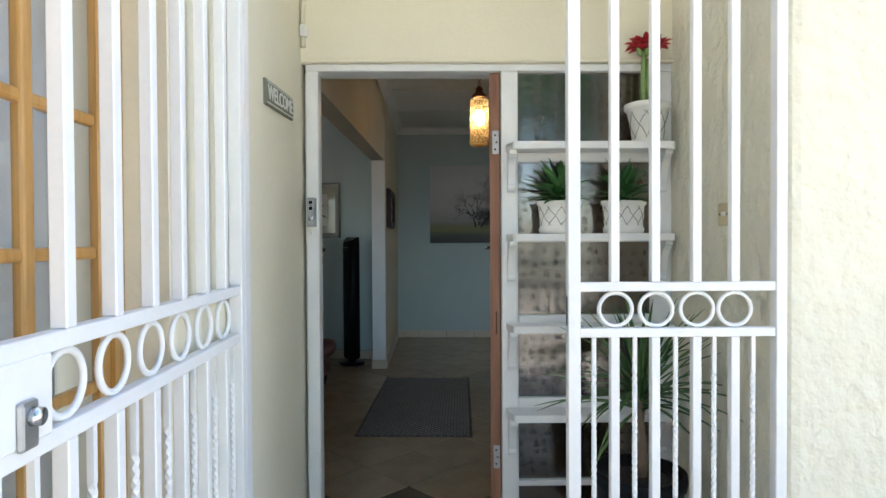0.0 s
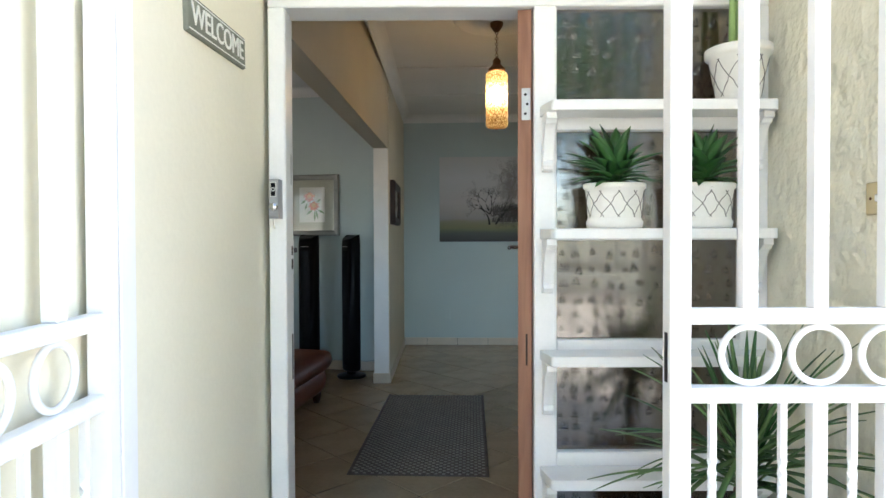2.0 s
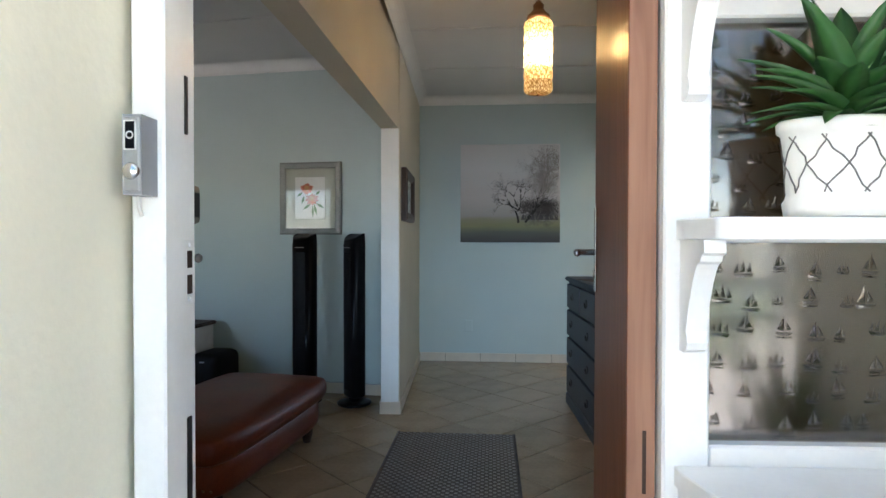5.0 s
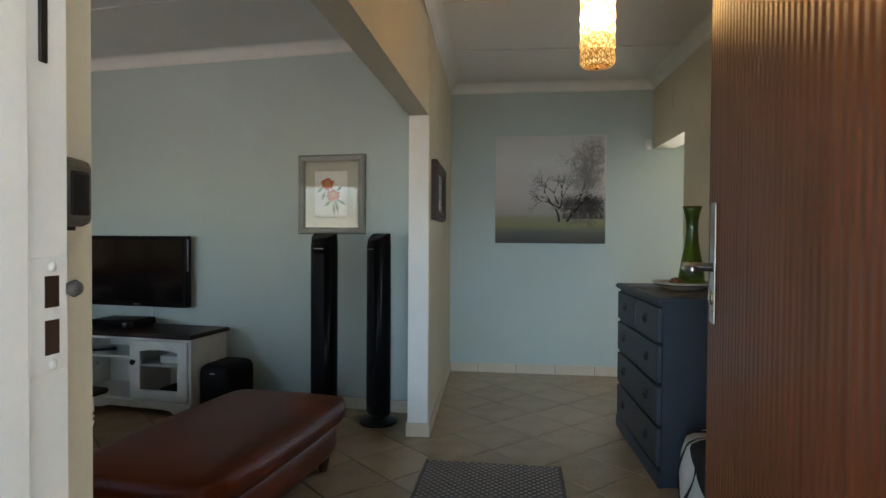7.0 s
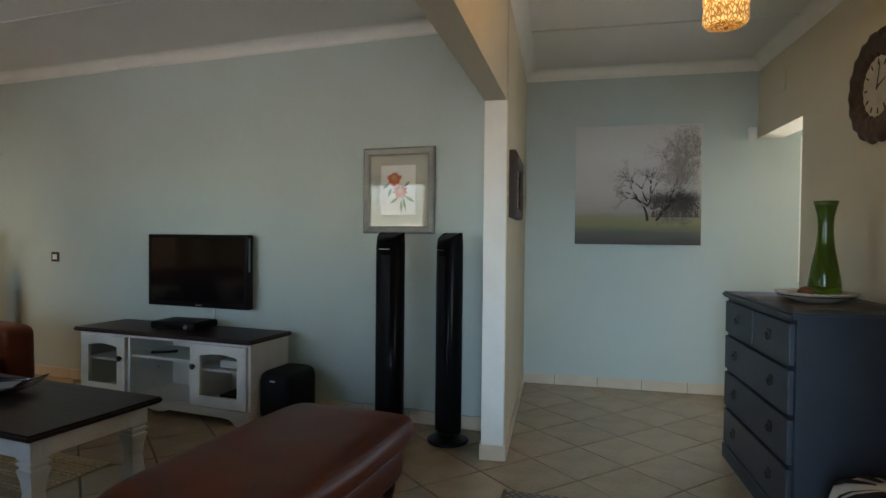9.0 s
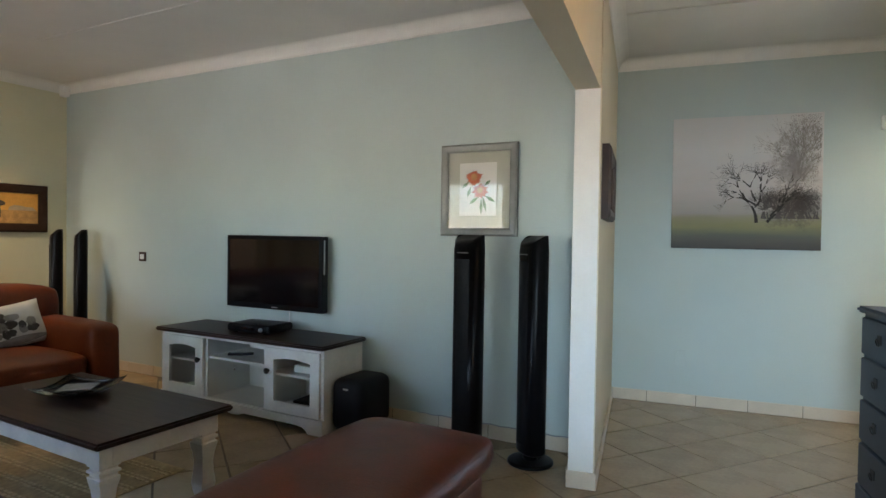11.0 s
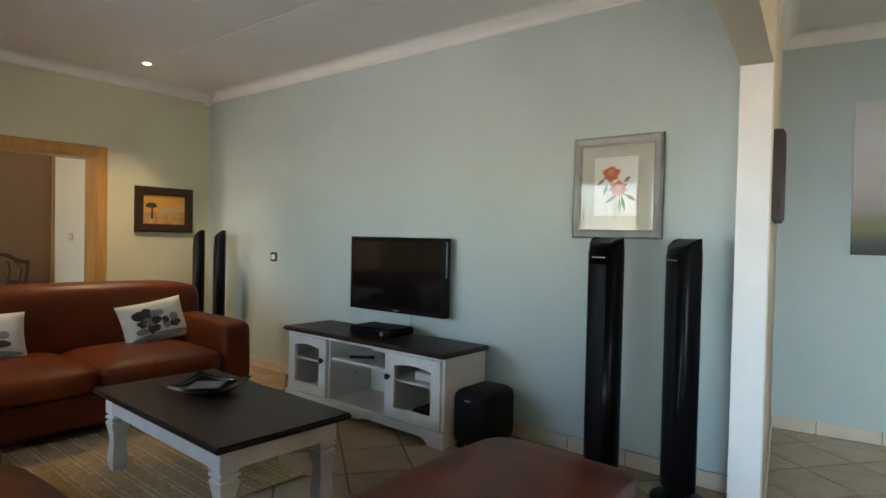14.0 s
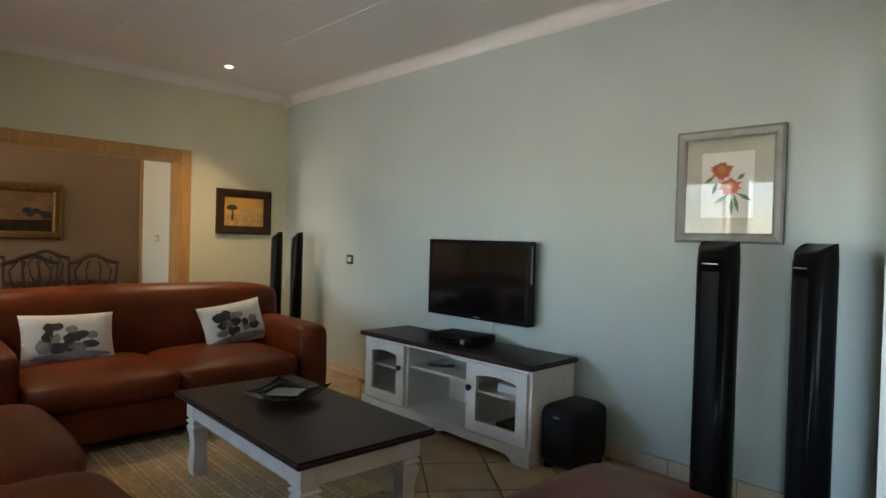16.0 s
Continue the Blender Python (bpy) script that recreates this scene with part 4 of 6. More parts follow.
def garden_tree(m, height, spread, seed, label):
    t = thing("garden_tree", m, label, "tree", "garden trees")
    rnd = random.Random(seed)
    part("trunk", tube([(0, 0, 0), (0.05, 0.02, height * 0.25), (-0.04, 0.05, height * 0.5)], 0.13, 10, taper=0.6), M["bark"], t, "", True)
    crown = bmesh.new()
    for k in range(14):
        a = 2 * math.pi * k / 14 + 0.4 * k
        end = (spread * 0.7 * math.cos(a) * rnd.uniform(0.5, 1), spread * 0.7 * math.sin(a) * rnd.uniform(0.5, 1), height * rnd.uniform(0.38, 0.95))
        part("limb", tube([(-0.04, 0.05, height * 0.42), (end[0] * 0.5, end[1] * 0.5, height * 0.55), end], 0.05, 7, taper=0.35), M["bark"], t, "", True)
        leafy(crown, rnd, end, spread * 0.42, 420, 0.15)
    tagged(part("crown", crown, M["leaf"], t, "dense dark green leaves"), kind="stuff")


# unseen tree row, added to block sky light and darken the upper panes
for k, x in enumerate((-6.0, -2.4, 1.2, 4.6, 8.2, 12.0)):
    garden_tree(pose(x, -7.6 - 0.5 * (k % 2), -0.16), 8.6 + 0.5 * (k % 3), 3.1, 31 + k, "tall dark green tree, unseen, added to darken the sky reflected in the glazing")
# unseen sunlit wall, added to give the panes a bright low reflection
solid("reflection_wall", boxes((-16, -11.2, -0.16, 18, -11.0, 1.75)), M["stucco"], "pale plastered wall, unseen, added as a bright reflection for the glazing", "garden wall", "structure")
shrub = thing("garden_shrub", pose(2.9, -3.6, -0.16), "low leafy garden shrub with pale blossoms", "shrub")
rnd = random.Random(40)
bm, blossoms = bmesh.new(), bmesh.new()
for k in range(9):
    c = (rnd.uniform(-0.5, 0.5), rnd.uniform(-0.4, 0.4), rnd.uniform(0.25, 0.75))
    part("twig", tube([(c[0] * 0.2, c[1] * 0.2, 0), (c[0] * 0.7, c[1] * 0.7, c[2] * 0.6), c], 0.012, 6, taper=0.5), M["bark"], shrub, "", True)
    leafy(bm, rnd, c, 0.24, 150, 0.045)
    leafy(blossoms, rnd, c, 0.27, 9, 0.035)
tagged(part("leaves", bm, M["leaf_pale"], shrub), kind="stuff")
tagged(part("blossoms", blossoms, M["paper"], shrub, "pale blossoms"), kind="stuff")

# welcome sign
SIGN = thing("welcome_sign", pose(-0.466, 2.098, 1.772, 3.0, 0, 0), "small grey-green wooden sign with white letters hanging on the porch wall", "sign")
part("board", box(0.0005, -0.19, -0.043, 0.014, 0.185, 0.043, 0.003), M["sign_green"], SIGN)
for rz in (-0.036, 0.0335):
    part("border", boxes((0.0135, -0.182, rz, 0.0155, 0.178, rz + 0.0025)), M["sign_white"], SIGN)
txt = bpy.data.curves.new("lettering", 'FONT')
txt.body, txt.size, txt.align_x, txt.align_y, txt.extrude = "WELCOME", 0.068, 'CENTER', 'CENTER', 0.0012
txt.materials.append(M["sign_white"])
lt = new("lettering", txt)
lt.parent = SIGN
lt.matrix_local = pose(0.0155, -0.002, 0.0, 90, 0, 90) @ Matrix.Diagonal((1.02, 1.05, 1, 1))
tagged(lt, "white capital lettering")

# outdoor light switch and bell push on the right porch wall
sw = thing("light_switch", pose(1.098, 1.955, 1.351, 0, 0, -4.2), "almond plastic outdoor light switch on the stucco wall", "light switch")
part("plate", box(-0.012, -0.052, -0.038, 0.004, 0.052, 0.038, 0.004, 2), M["almond"], sw)
part("rocker", box(-0.017, -0.016, -0.008, -0.010, 0.012, 0.008, 0.002), M["white_plastic"], sw, "white rocker")
for s in (-1, 1):
    part("screw", lathe([(0.0, 0.003), (0.003, 0.002), (0.0035, 0.0)], 10), M["brass"], sw, "", True, pose(-0.012, s * 0.032, 0, 0, -90, 0))
con = thing("conduit", pose(-0.448, 2.448, 0), "thin white conduit with a junction clip above the door frame", "conduit")
part("pipe", tube([(0, 0, 2.08), (0, 0, 2.94)], 0.010, 10), M["cream_smooth"], con, "", True)
part("clip", box(-0.013, -0.014, 2.12, 0.016, 0.014, 2.17, 0.003), M["white_plastic"], con)

# pine window in the porch side wall
PW = thing("window_1", pose(-0.60, 0, 0), "varnished pine cottage-pane window in the porch wall", "window", kind="structure")
part("window_frame", boxes((0.005, 1.162, 0.60, 0.045, 1.203, 2.20), (-0.03, -1.2, 0.60, 0.045, -1.14, 2.20), (-0.03, -1.14, 0.60, 0.045, 1.162, 0.66), (-0.03, -1.14, 2.13, 0.045, 1.162, 2.20)), M["pine"], PW)
part("sash_stile", box(0.014, 1.128, 0.66, 0.038, 1.1615, 2.13, 0.005), M["pine"], PW)
for k in range(11):
    y = 0.928 - 0.195 * k
    part("mullion", box(0.012, y - 0.014, 0.66, 0.034, y + 0.016, 2.13, 0.006, 2), M["pine"], PW)
for z in (0.72, 0.98, 1.245, 1.505, 1.77, 2.03):
    part("glazing_bar", box(0.010, -1.14, z - 0.012, 0.031, 1.128, z + 0.012, 0.006, 2), M["pine"], PW)
part("pane", boxes((0.018, -1.14, 0.66, 0.022, 1.129, 2.13)), M["pane"], PW).visible_shadow = False
cu = bmesh.new()
rows = [[cu.verts.new((-0.09 + 0.018 * math.sin(k * 1.1) + 0.006 * math.sin(k * 2.9), 1.165 - k * 0.0153, z)) for k in range(152)] for z in (0.55, 2.2)]
for k in range(151):
    cu.faces.new((rows[0][k], rows[0][k + 1], rows[1][k + 1], rows[1][k]))
cu_ob = solid("net_curtain", cu, M["curtain"], "white net curtain hanging behind the pine window", "curtain", m=pose(-0.60, 0, 0), smooth=True)
th = cu_ob.modifiers.new("thick", 'SOLIDIFY')
th.thickness = 0.002

# ---- living room windows on the front wall ----


def steel_window(x0, x1, barred):
    w = thing("window_2" if barred else "window_3", LIV @ pose(0, -3.7, 0), "white steel window in the front wall" + (" with burglar bars" if barred else ""), "window", kind="structure")
    part("window_frame", boxes((x0, -0.03, 0.95, x0 + 0.035, 0.03, 2.02), (x1 - 0.035, -0.03, 0.95, x1, 0.03, 2.02), (x0, -0.03, 1.985, x1, 0.03, 2.02), (x0, -0.03, 0.95, x1, 0.03, 0.985)), M["white_metal"], w)
    part("window_sill", box(x0 - 0.03, 0.02, 0.92, x1 + 0.03, 0.16, 0.948, 0.004), M["white_gloss"], w)
    part("pane", boxes((x0 + 0.03, -0.003, 0.98, x1 - 0.03, 0.003, 1.99)), M["pane"], w).visible_shadow = False
    if barred:
        n = 18
        for k in range(1, n):
            x = x0 + (x1 - x0) * k / n
            part("bar", box(x - 0.007, 0.035, 0.95, x + 0.007, 0.049, 2.02), M["white_metal"], w)
        for z in (1.16, 1.36, 1.56, 1.76):
            part("bar", box(x0, 0.034, z - 0.007, x1, 0.050, z + 0.007), M["white_metal"], w)


steel_window(-2.95, -1.15, True)
steel_window(-1.06, -0.36, False)

pw = thing("window_4", BACK @ pose(0, 0.08, 0), "white framed passage window letting in daylight", "window", kind="structure")
part("window_frame", boxes((1.28, -0.04, 0.95, 1.32, 0.04, 2.12), (2.16, -0.04, 0.95, 2.2, 0.04, 2.12), (1.32, -0.04, 2.08, 2.16, 0.04, 2.12), (1.32, -0.04, 0.95, 2.16, 0.04, 0.99), (1.72, -0.03, 0.99, 1.76, 0.03, 2.08)), M["white_gloss"], pw)
for z in (1.08, 1.86):
    part("glazing_bar", boxes((1.32, -0.025, z, 2.16, 0.025, z + 0.02)), M["white_gloss"], pw)
part("pane", boxes((1.32, -0.003, 0.99, 2.16, 0.003, 2.08)), M["pane"], pw).visible_shadow = False

# ---- hall things ----


def framed(m, w, h, border, depth, frame_mat, label, name="framed_picture", lip=0.006):
    """A frame in the x-z plane facing -y, hung with its back on y = 0, centred."""
    p = thing(name, m, label, "picture")
    o, i = (w / 2, h / 2), (w / 2 - border, h / 2 - border)
    prof = [(0.0, 0.0), (0.0, -depth * 0.75), (border * 0.25, -depth), (border * 0.75, -depth * 0.85), (border, -depth * 0.6), (border, 0.0)]
    sides = (((-1, 0), w, h), ((1, 0), w, h), ((0, 1), h, w), ((0, -1), h, w))
    for (sx, sz), across, along in sides:
        bm = bmesh.new()
        ends = []
        for e in (-1, 1):
            ring = []
            for u, v in prof:
                a = across / 2 - u
                l = along / 2 - u
                ring.append(bm.verts.new((sx * a, v, e * l) if sx else (e * l, v, sz * a)))
            ends.append(ring)
        n = len(prof)
        for k in range(n):
            j = (k + 1) % n
            bm.faces.new((ends[0][k], ends[0][j], ends[1][j], ends[1][k]))
        bm.faces.new(ends[0][::-1])
        bm.faces.new(ends[1])
        bmesh.ops.recalc_face_normals(bm, faces=bm.faces[:])
        part("frame_side", bm, frame_mat, p)
    return p, i


def misty_canvas():
    m = bpy.data.materials.new("misty_field_print")
    m.use_nodes = True
    nt = m.node_tree
    b = nt.nodes["Principled BSDF"]
    b.inputs["Roughness"].default_value = 0.75
    tc = nt.nodes.new("ShaderNodeTexCoord")
    sep = nt.nodes.new("ShaderNodeSeparateXYZ")
    nt.links.new(tc.outputs["Object"], sep.inputs[0])
    ns = nt.nodes.new("ShaderNodeTexNoise")
    ns.inputs["Scale"].default_value, ns.inputs["Detail"].default_value = 7, 5
    mp = nt.nodes.new("ShaderNodeMapping")
    mp.inputs["Scale"].default_value = (0.35, 1, 2.2)
    nt.links.new(tc.outputs["Object"], mp.inputs[0])
    nt.links.new(mp.outputs[0], ns.inputs["Vector"])
    ad = nt.nodes.new("ShaderNodeMath")
    ad.operation = 'MULTIPLY_ADD'
    nt.links.new(ns.outputs["Fac"], ad.inputs[0])
    ad.inputs[1].default_value = 0.06
    nt.links.new(sep.outputs["Z"], ad.inputs[2])
    mr = nt.nodes.new("ShaderNodeMapRange")
    mr.inputs["From Min"].default_value, mr.inputs["From Max"].default_value = -0.47, 0.53
    nt.links.new(ad.outputs[0], mr.inputs[0])
    r = nt.nodes.new("ShaderNodeValToRGB")
    stops = ((0.0, (0.075, 0.07, 0.065)), (0.10, (0.13, 0.125, 0.10)), (0.17, (0.25, 0.24, 0.12)), (0.235, (0.30, 0.275, 0.17)), (0.27, (0.38, 0.33, 0.29)), (0.45, (0.56, 0.50, 0.46)), (0.75, (0.66, 0.63, 0.60)), (1.0, (0.63, 0.61, 0.58)))
    el = r.color_ramp.elements
    el[0].position, el[0].color = stops[0][0], (*stops[0][1], 1)
    el[1].position, el[1].color = stops[-1][0], (*stops[-1][1], 1)
    for pos, col in stops[1:-1]:
        e = el.new(pos)
        e.color = (*col, 1)
    nt.links.new(mr.outputs[0], r.inputs[0])
    colour = r.outputs[0]
    fine = nt.nodes.new("ShaderNodeTexNoise")
    fine.inputs["Scale"].default_value, fine.inputs["Detail"].default_value, fine.inputs["Roughness"].default_value = 16, 8, 0.72
    nt.links.new(tc.outputs["Object"], fine.inputs["Vector"])
    # soft printed crowns: centre, half width and height, colour, density
    for cx, cz, hx, hz, shade, dense in ((0.335, 0.13, 0.175, 0.30, (0.24, 0.205, 0.185), 0.85), (0.33, -0.20, 0.26, 0.15, (0.085, 0.07, 0.06), 1.0)):
        off = nt.nodes.new("ShaderNodeMapping")
        off.inputs["Location"].default_value = (-cx / hx, 0, -cz / hz)
        off.inputs["Scale"].default_value = (1 / hx, 0, 1 / hz)
        nt.links.new(tc.outputs["Object"], off.inputs[0])
        ln = nt.nodes.new("ShaderNodeVectorMath")
        ln.operation = 'LENGTH'
        nt.links.new(off.outputs[0], ln.inputs[0])
        edge = nt.nodes.new("ShaderNodeMath")
        edge.operation = 'MULTIPLY_ADD'
        nt.links.new(fine.outputs["Fac"], edge.inputs[0])
        edge.inputs[1].default_value = 2.2
        nt.links.new(ln.outputs["Value"], edge.inputs[2])
        fall = nt.nodes.new("ShaderNodeMapRange")
        fall.inputs["From Min"].default_value, fall.inputs["From Max"].default_value = 1.25, 2.05
        fall.inputs["To Min"].default_value, fall.inputs["To Max"].default_value = dense, 0.0
        nt.links.new(edge.outputs[0], fall.inputs[0])
        mx = nt.nodes.new("ShaderNodeMix")
        mx.data_type = 'RGBA'
        nt.links.new(fall.outputs[0], mx.inputs[0])
        nt.links.new(colour, mx.inputs[6])
        mx.inputs[7].default_value = (*shade, 1)
        colour = mx.outputs[2]
    nt.links.new(colour, b.inputs["Base Color"])
    return m


def branchy(bm, x, z, ang, length, width, depth, spread, y, rnd, floor=0.0):
    """A flat bare tree of tapering strokes."""
    pts = []
    a = ang
    n = 4
    for i in range(n + 1):
        pts.append((x, z, width * (1 - 0.45 * i / n)))
        a += rnd.uniform(-0.22, 0.22)
        x += math.cos(a) * length / n
        z += math.sin(a) * length / n
    for (x0, z0, w0), (x1, z1, w1) in zip(pts, pts[1:]):
        d = Vector((x1 - x0, z1 - z0)).normalized()
        nx, nz = -d.y, d.x
        if max(abs(x0), abs(x1)) < 0.495 and z1 < 0.49:
            bm.faces.new([bm.verts.new((x0 + nx * w0, y, z0 + nz * w0)), bm.verts.new((x0 - nx * w0, y, z0 - nz * w0)), bm.verts.new((x1 - nx * w1, y, z1 - nz * w1)), bm.verts.new((x1 + nx * w1, y, z1 + nz * w1))])
    if depth:
        for k in range(3 if depth > 2 else 2):
            branchy(bm, x, z, a + rnd.uniform(-spread, spread), length * rnd.uniform(0.6, 0.85), width * 0.58, depth - 1, spread, y, rnd)


CV = thing("canvas_print", BACK @ pose(0.045, -0.001, 1.731), "square canvas print of bare trees in a misty field", "picture")
part("canvas", box(-0.504, -0.038, -0.499, 0.504, 0.0, 0.499, 0.002), misty_canvas(), CV)
rnd = random.Random(5)
bm = bmesh.new()
branchy(bm, 0.085, -0.300, 1.60, 0.13, 0.012, 1, 0.2, -0.0392, rnd)
branchy(bm, 0.090, -0.175, 2.35, 0.085, 0.008, 5, 0.65, -0.0392, rnd)
branchy(bm, 0.090, -0.175, 1.05, 0.085, 0.008, 5, 0.65, -0.0393, rnd)
branchy(bm, 0.080, -0.140, 2.1, 0.090, 0.007, 5, 0.7, -0.0394, rnd)
part("painted_tree", bm, M["blotch"], CV, "dark bare crooked tree")
bm = bmesh.new()
branchy(bm, 0.155, -0.298, 1.0, 0.085, 0.011, 4, 0.5, -0.0394, rnd)
branchy(bm, 0.175, -0.25, 0.7, 0.10, 0.008, 3, 0.5, -0.0395, rnd)
part("painted_tree", bm, M["blotch"], CV, "dark leaning tree")
haze = mat("printed_haze_brown", (0.28, 0.245, 0.215), 0.9, var=0.15, scale=20)
bm = bmesh.new()
for k in range(4):
    branchy(bm, 0.31 + 0.012 * k, -0.20 + 0.02 * k, 1.57 + 0.10 * (k - 1.5), 0.155, 0.009, 6, 0.42, -0.0386 + 0.0001 * k, rnd)
part("painted_tree", bm, haze, CV, "pale misty tall tree")
bm = bmesh.new()
for k in range(26):
    branchy(bm, 0.12 + 0.0145 * k, -0.27, 1.57 + rnd.uniform(-0.5, 0.5), 0.055, 0.007, 5, 0.8, -0.0389, rnd)
part("painted_thicket", bm, mat("printed_thicket", (0.11, 0.092, 0.08), 0.9, var=0.2), CV, "dark misty thicket")

bm = bmesh.new()
for k in range(2400):
    if k < 1500:
        a, r = rnd.uniform(0, 2 * math.pi), rnd.random() ** 0.5
        x, z = 0.33 + 0.150 * r * math.cos(a), 0.13 + 0.27 * r * math.sin(a)
    else:
        x, z = rnd.uniform(0.10, 0.495), -0.28 + 0.26 * rnd.random() ** 1.6
    s = rnd.uniform(0.0020, 0.0046)
    t = rnd.uniform(0, 3)
    if x < 0.495:
        bm.faces.new([bm.verts.new((x + s * math.cos(t + q), -0.0383, z + s * math.sin(t + q))) for q in (0, 2.1, 4.2)])
tagged(part("painted_foliage", bm, mat("printed_foliage_haze", (0.29, 0.255, 0.225), 0.9, var=0.2), CV, "hazy specks of foliage"), kind="stuff")

# small framed picture on the partition
SP, inner = framed(pose(-0.3855, 6.225, 1.596, 0, 0, 90), 0.64, 0.395, 0.070, 0.048, M["dark_frame"], "small dark wooden framed picture on the partition wall")
part("print", boxes((-0.25, -0.020, -0.13, 0.25, -0.001, 0.13)), M["paper"], SP, "pale print")
rnd = random.Random(3)
for k in range(9):
    x, z = rnd.uniform(-0.13, 0.13), rnd.uniform(-0.10, 0.09)
    part("print_shape", slab([(x + 0.03 * math.cos(a) * rnd.uniform(0.6, 1.2), z + 0.028 * math.sin(a)) for a in [2 * math.pi * i / 9 for i in range(9)]], -0.001, "xz", at=(0, -0.0205, 0)), M["blotch"] if k % 2 else M["blotch_grey"], SP)
part("glass", boxes((-0.25, -0.0265, -0.13, 0.25, -0.0245, 0.13)), M["picture_glass"], SP)

# wall clock
CK = thing("wall_clock", pose(1.469, 5.74, 2.05, 0, 0, -90), "round wall clock in a carved dark wooden rim", "clock")
bm = lathe([(0.276, 0.0), (0.280, 0.012), (0.268, 0.032), (0.235, 0.042), (0.205, 0.028), (0.172, 0.036), (0.150, 0.018), (0.150, 0.002)], 128, flute=0.026, n=18)
bmesh.ops.rotate(bm, cent=(0, 0, 0), matrix=Matrix.Rotation(radians(90), 3, 'X'), verts=bm.verts[:])
part("rim", bm, mat("carved_dark_wood", (0.075, 0.045, 0.03), 0.6, var=0.4, scale=20, bump=0.6, bscale=40), CK, "", True)
bm = lathe([(0.0, 0.014), (0.152, 0.014), (0.152, 0.0)], 48)
bmesh.ops.rotate(bm, cent=(0, 0, 0), matrix=Matrix.Rotation(radians(90), 3, 'X'), verts=bm.verts[:])
part("dial", bm, M["clock_face"], CK, "aged cream dial")
for k in range(12):
    part("hour_mark", boxes((-0.004, -0.0165, 0.108, 0.004, -0.0142, 0.135)), M["black_iron"], CK, "", False, pose(0, 0, 0, 0, 30 * k, 0))
part("hour_hand", slab([(-0.005, -0.015), (0.005, -0.015), (0.002, 0.075), (-0.002, 0.075)], -0.002, "xz", at=(0, -0.017, 0)), M["black_iron"], CK, "", False, pose(0, 0, 0, 0, 68, 0))
part("minute_hand", slab([(-0.004, -0.018), (0.004, -0.018), (0.0015, 0.115), (-0.0015, 0.115)], -0.002, "xz", at=(0, -0.0195, 0)), M["black_iron"], CK, "", False, pose(0, 0, 0, 0, 12, 0))

sen = thing("alarm_sensor", BACK @ pose(0.925, -0.001, 2.135), "small white alarm sensor in the wall corner", "alarm sensor")
part("body", box(-0.03, -0.045, -0.05, 0.03, 0, 0.05, 0.012, 3), M["white_plastic"], sen)
part("lens", box(-0.02, -0.050, -0.030, 0.02, -0.043, 0.008, 0.003), M["ceramic"], sen)
sk = thing("wall_socket", BACK @ pose(-0.375, -0.001, 0.37), "blue-grey painted-over blank socket plate on the hall wall", "socket")
part("plate", box(-0.038, -0.006, -0.06, 0.038, 0, 0.06, 0.003), M["blue"], sk)
vent = thing("wall_vent", pose(1.469, 7.09, 2.42), "small beige wall vent above the passage opening", "vent")
part("plate", box(-0.008, -0.075, -0.075, 0.0, 0.075, 0.075, 0.003), M["beige"], vent)

# chest of drawers
DR = thing("chest_of_drawers", pose(0.870, 5.11, 0), "dark blue-grey painted chest of five drawers by the hall wall", "chest of drawers")
part("carcass", boxes((0.02, 0.02, 0.05, 0.568, 1.04, 0.945), (0.03, 0.03, 0.0, 0.565, 1.03, 0.05)), M["blue_black"], DR)
bm = slab([(0.0, 0.0), (0.592, 0.0), (0.592, 1.065), (0.0, 1.065)], 0.032, "xy", at=(-0.012, -0.003, 0.9455))
bmesh.ops.bevel(bm, geom=bm.edges[:], offset=0.010, segments=2, affect='EDGES')
part("top", bm, M["blue_black"], DR, "moulded top with worn edges")
part("plinth", box(0.0, 0.010, 0.0, 0.030, 1.05, 0.085, 0.006), M["blue_black"], DR)


def drawer(y0, y1, z0, z1, pulls):
    d = part("drawer", box(-0.002, y0, z0, 0.05, y1, z1, 0.006, 2), M["blue_black"], DR)
    for y in pulls:
        zc = (z0 + z1) / 2 + 0.01
        b = part("backplate", box(-0.006, y - 0.022, zc - 0.022, -0.0015, y + 0.022, zc + 0.022, 0.004), M["black_iron"], d, "dark iron handle plate")
        hd = new("drop_handle", mesh_of("drop_handle", torus(0.017, 0.0032, 18, 6), M["black_iron"], True))
        hd.parent = d
        hd.matrix_local = pose(-0.013, y, zc - 0.012, 0, 78, 0)


drawer(0.045, 0.520, 0.745, 0.925, (0.285,))
drawer(0.540, 1.015, 0.745, 0.925, (0.775,))
drawer(0.045, 1.015, 0.535, 0.725, (0.25, 0.81))
drawer(0.045, 1.015, 0.320, 0.515, (0.25, 0.81))
drawer(0.045, 1.015, 0.100, 0.300, (0.25, 0.81))

vs = thing("vase", pose(1.177, 5.60, 1.024) @ Matrix.Diagonal((1.06, 1.06, 1, 1)), "tall green glass vase with a flared neck", "vase")
part("body", lathe([(0.0, 0.002), (0.062, 0.0), (0.069, 0.006), (0.067, 0.05), (0.054, 0.13), (0.038, 0.22), (0.031, 0.30), (0.033, 0.37), (0.044, 0.42), (0.052, 0.445), (0.049, 0.447), (0.040, 0.42), (0.028, 0.36), (0.027, 0.28), (0.034, 0.20), (0.049, 0.12), (0.060, 0.04), (0.0, 0.015)], 36), M["green_glass"], vs, "", True)
pt = thing("display_plate", pose(1.125, 5.56, 0.9825), "shallow pale ceramic dish on the chest of drawers", "dish")
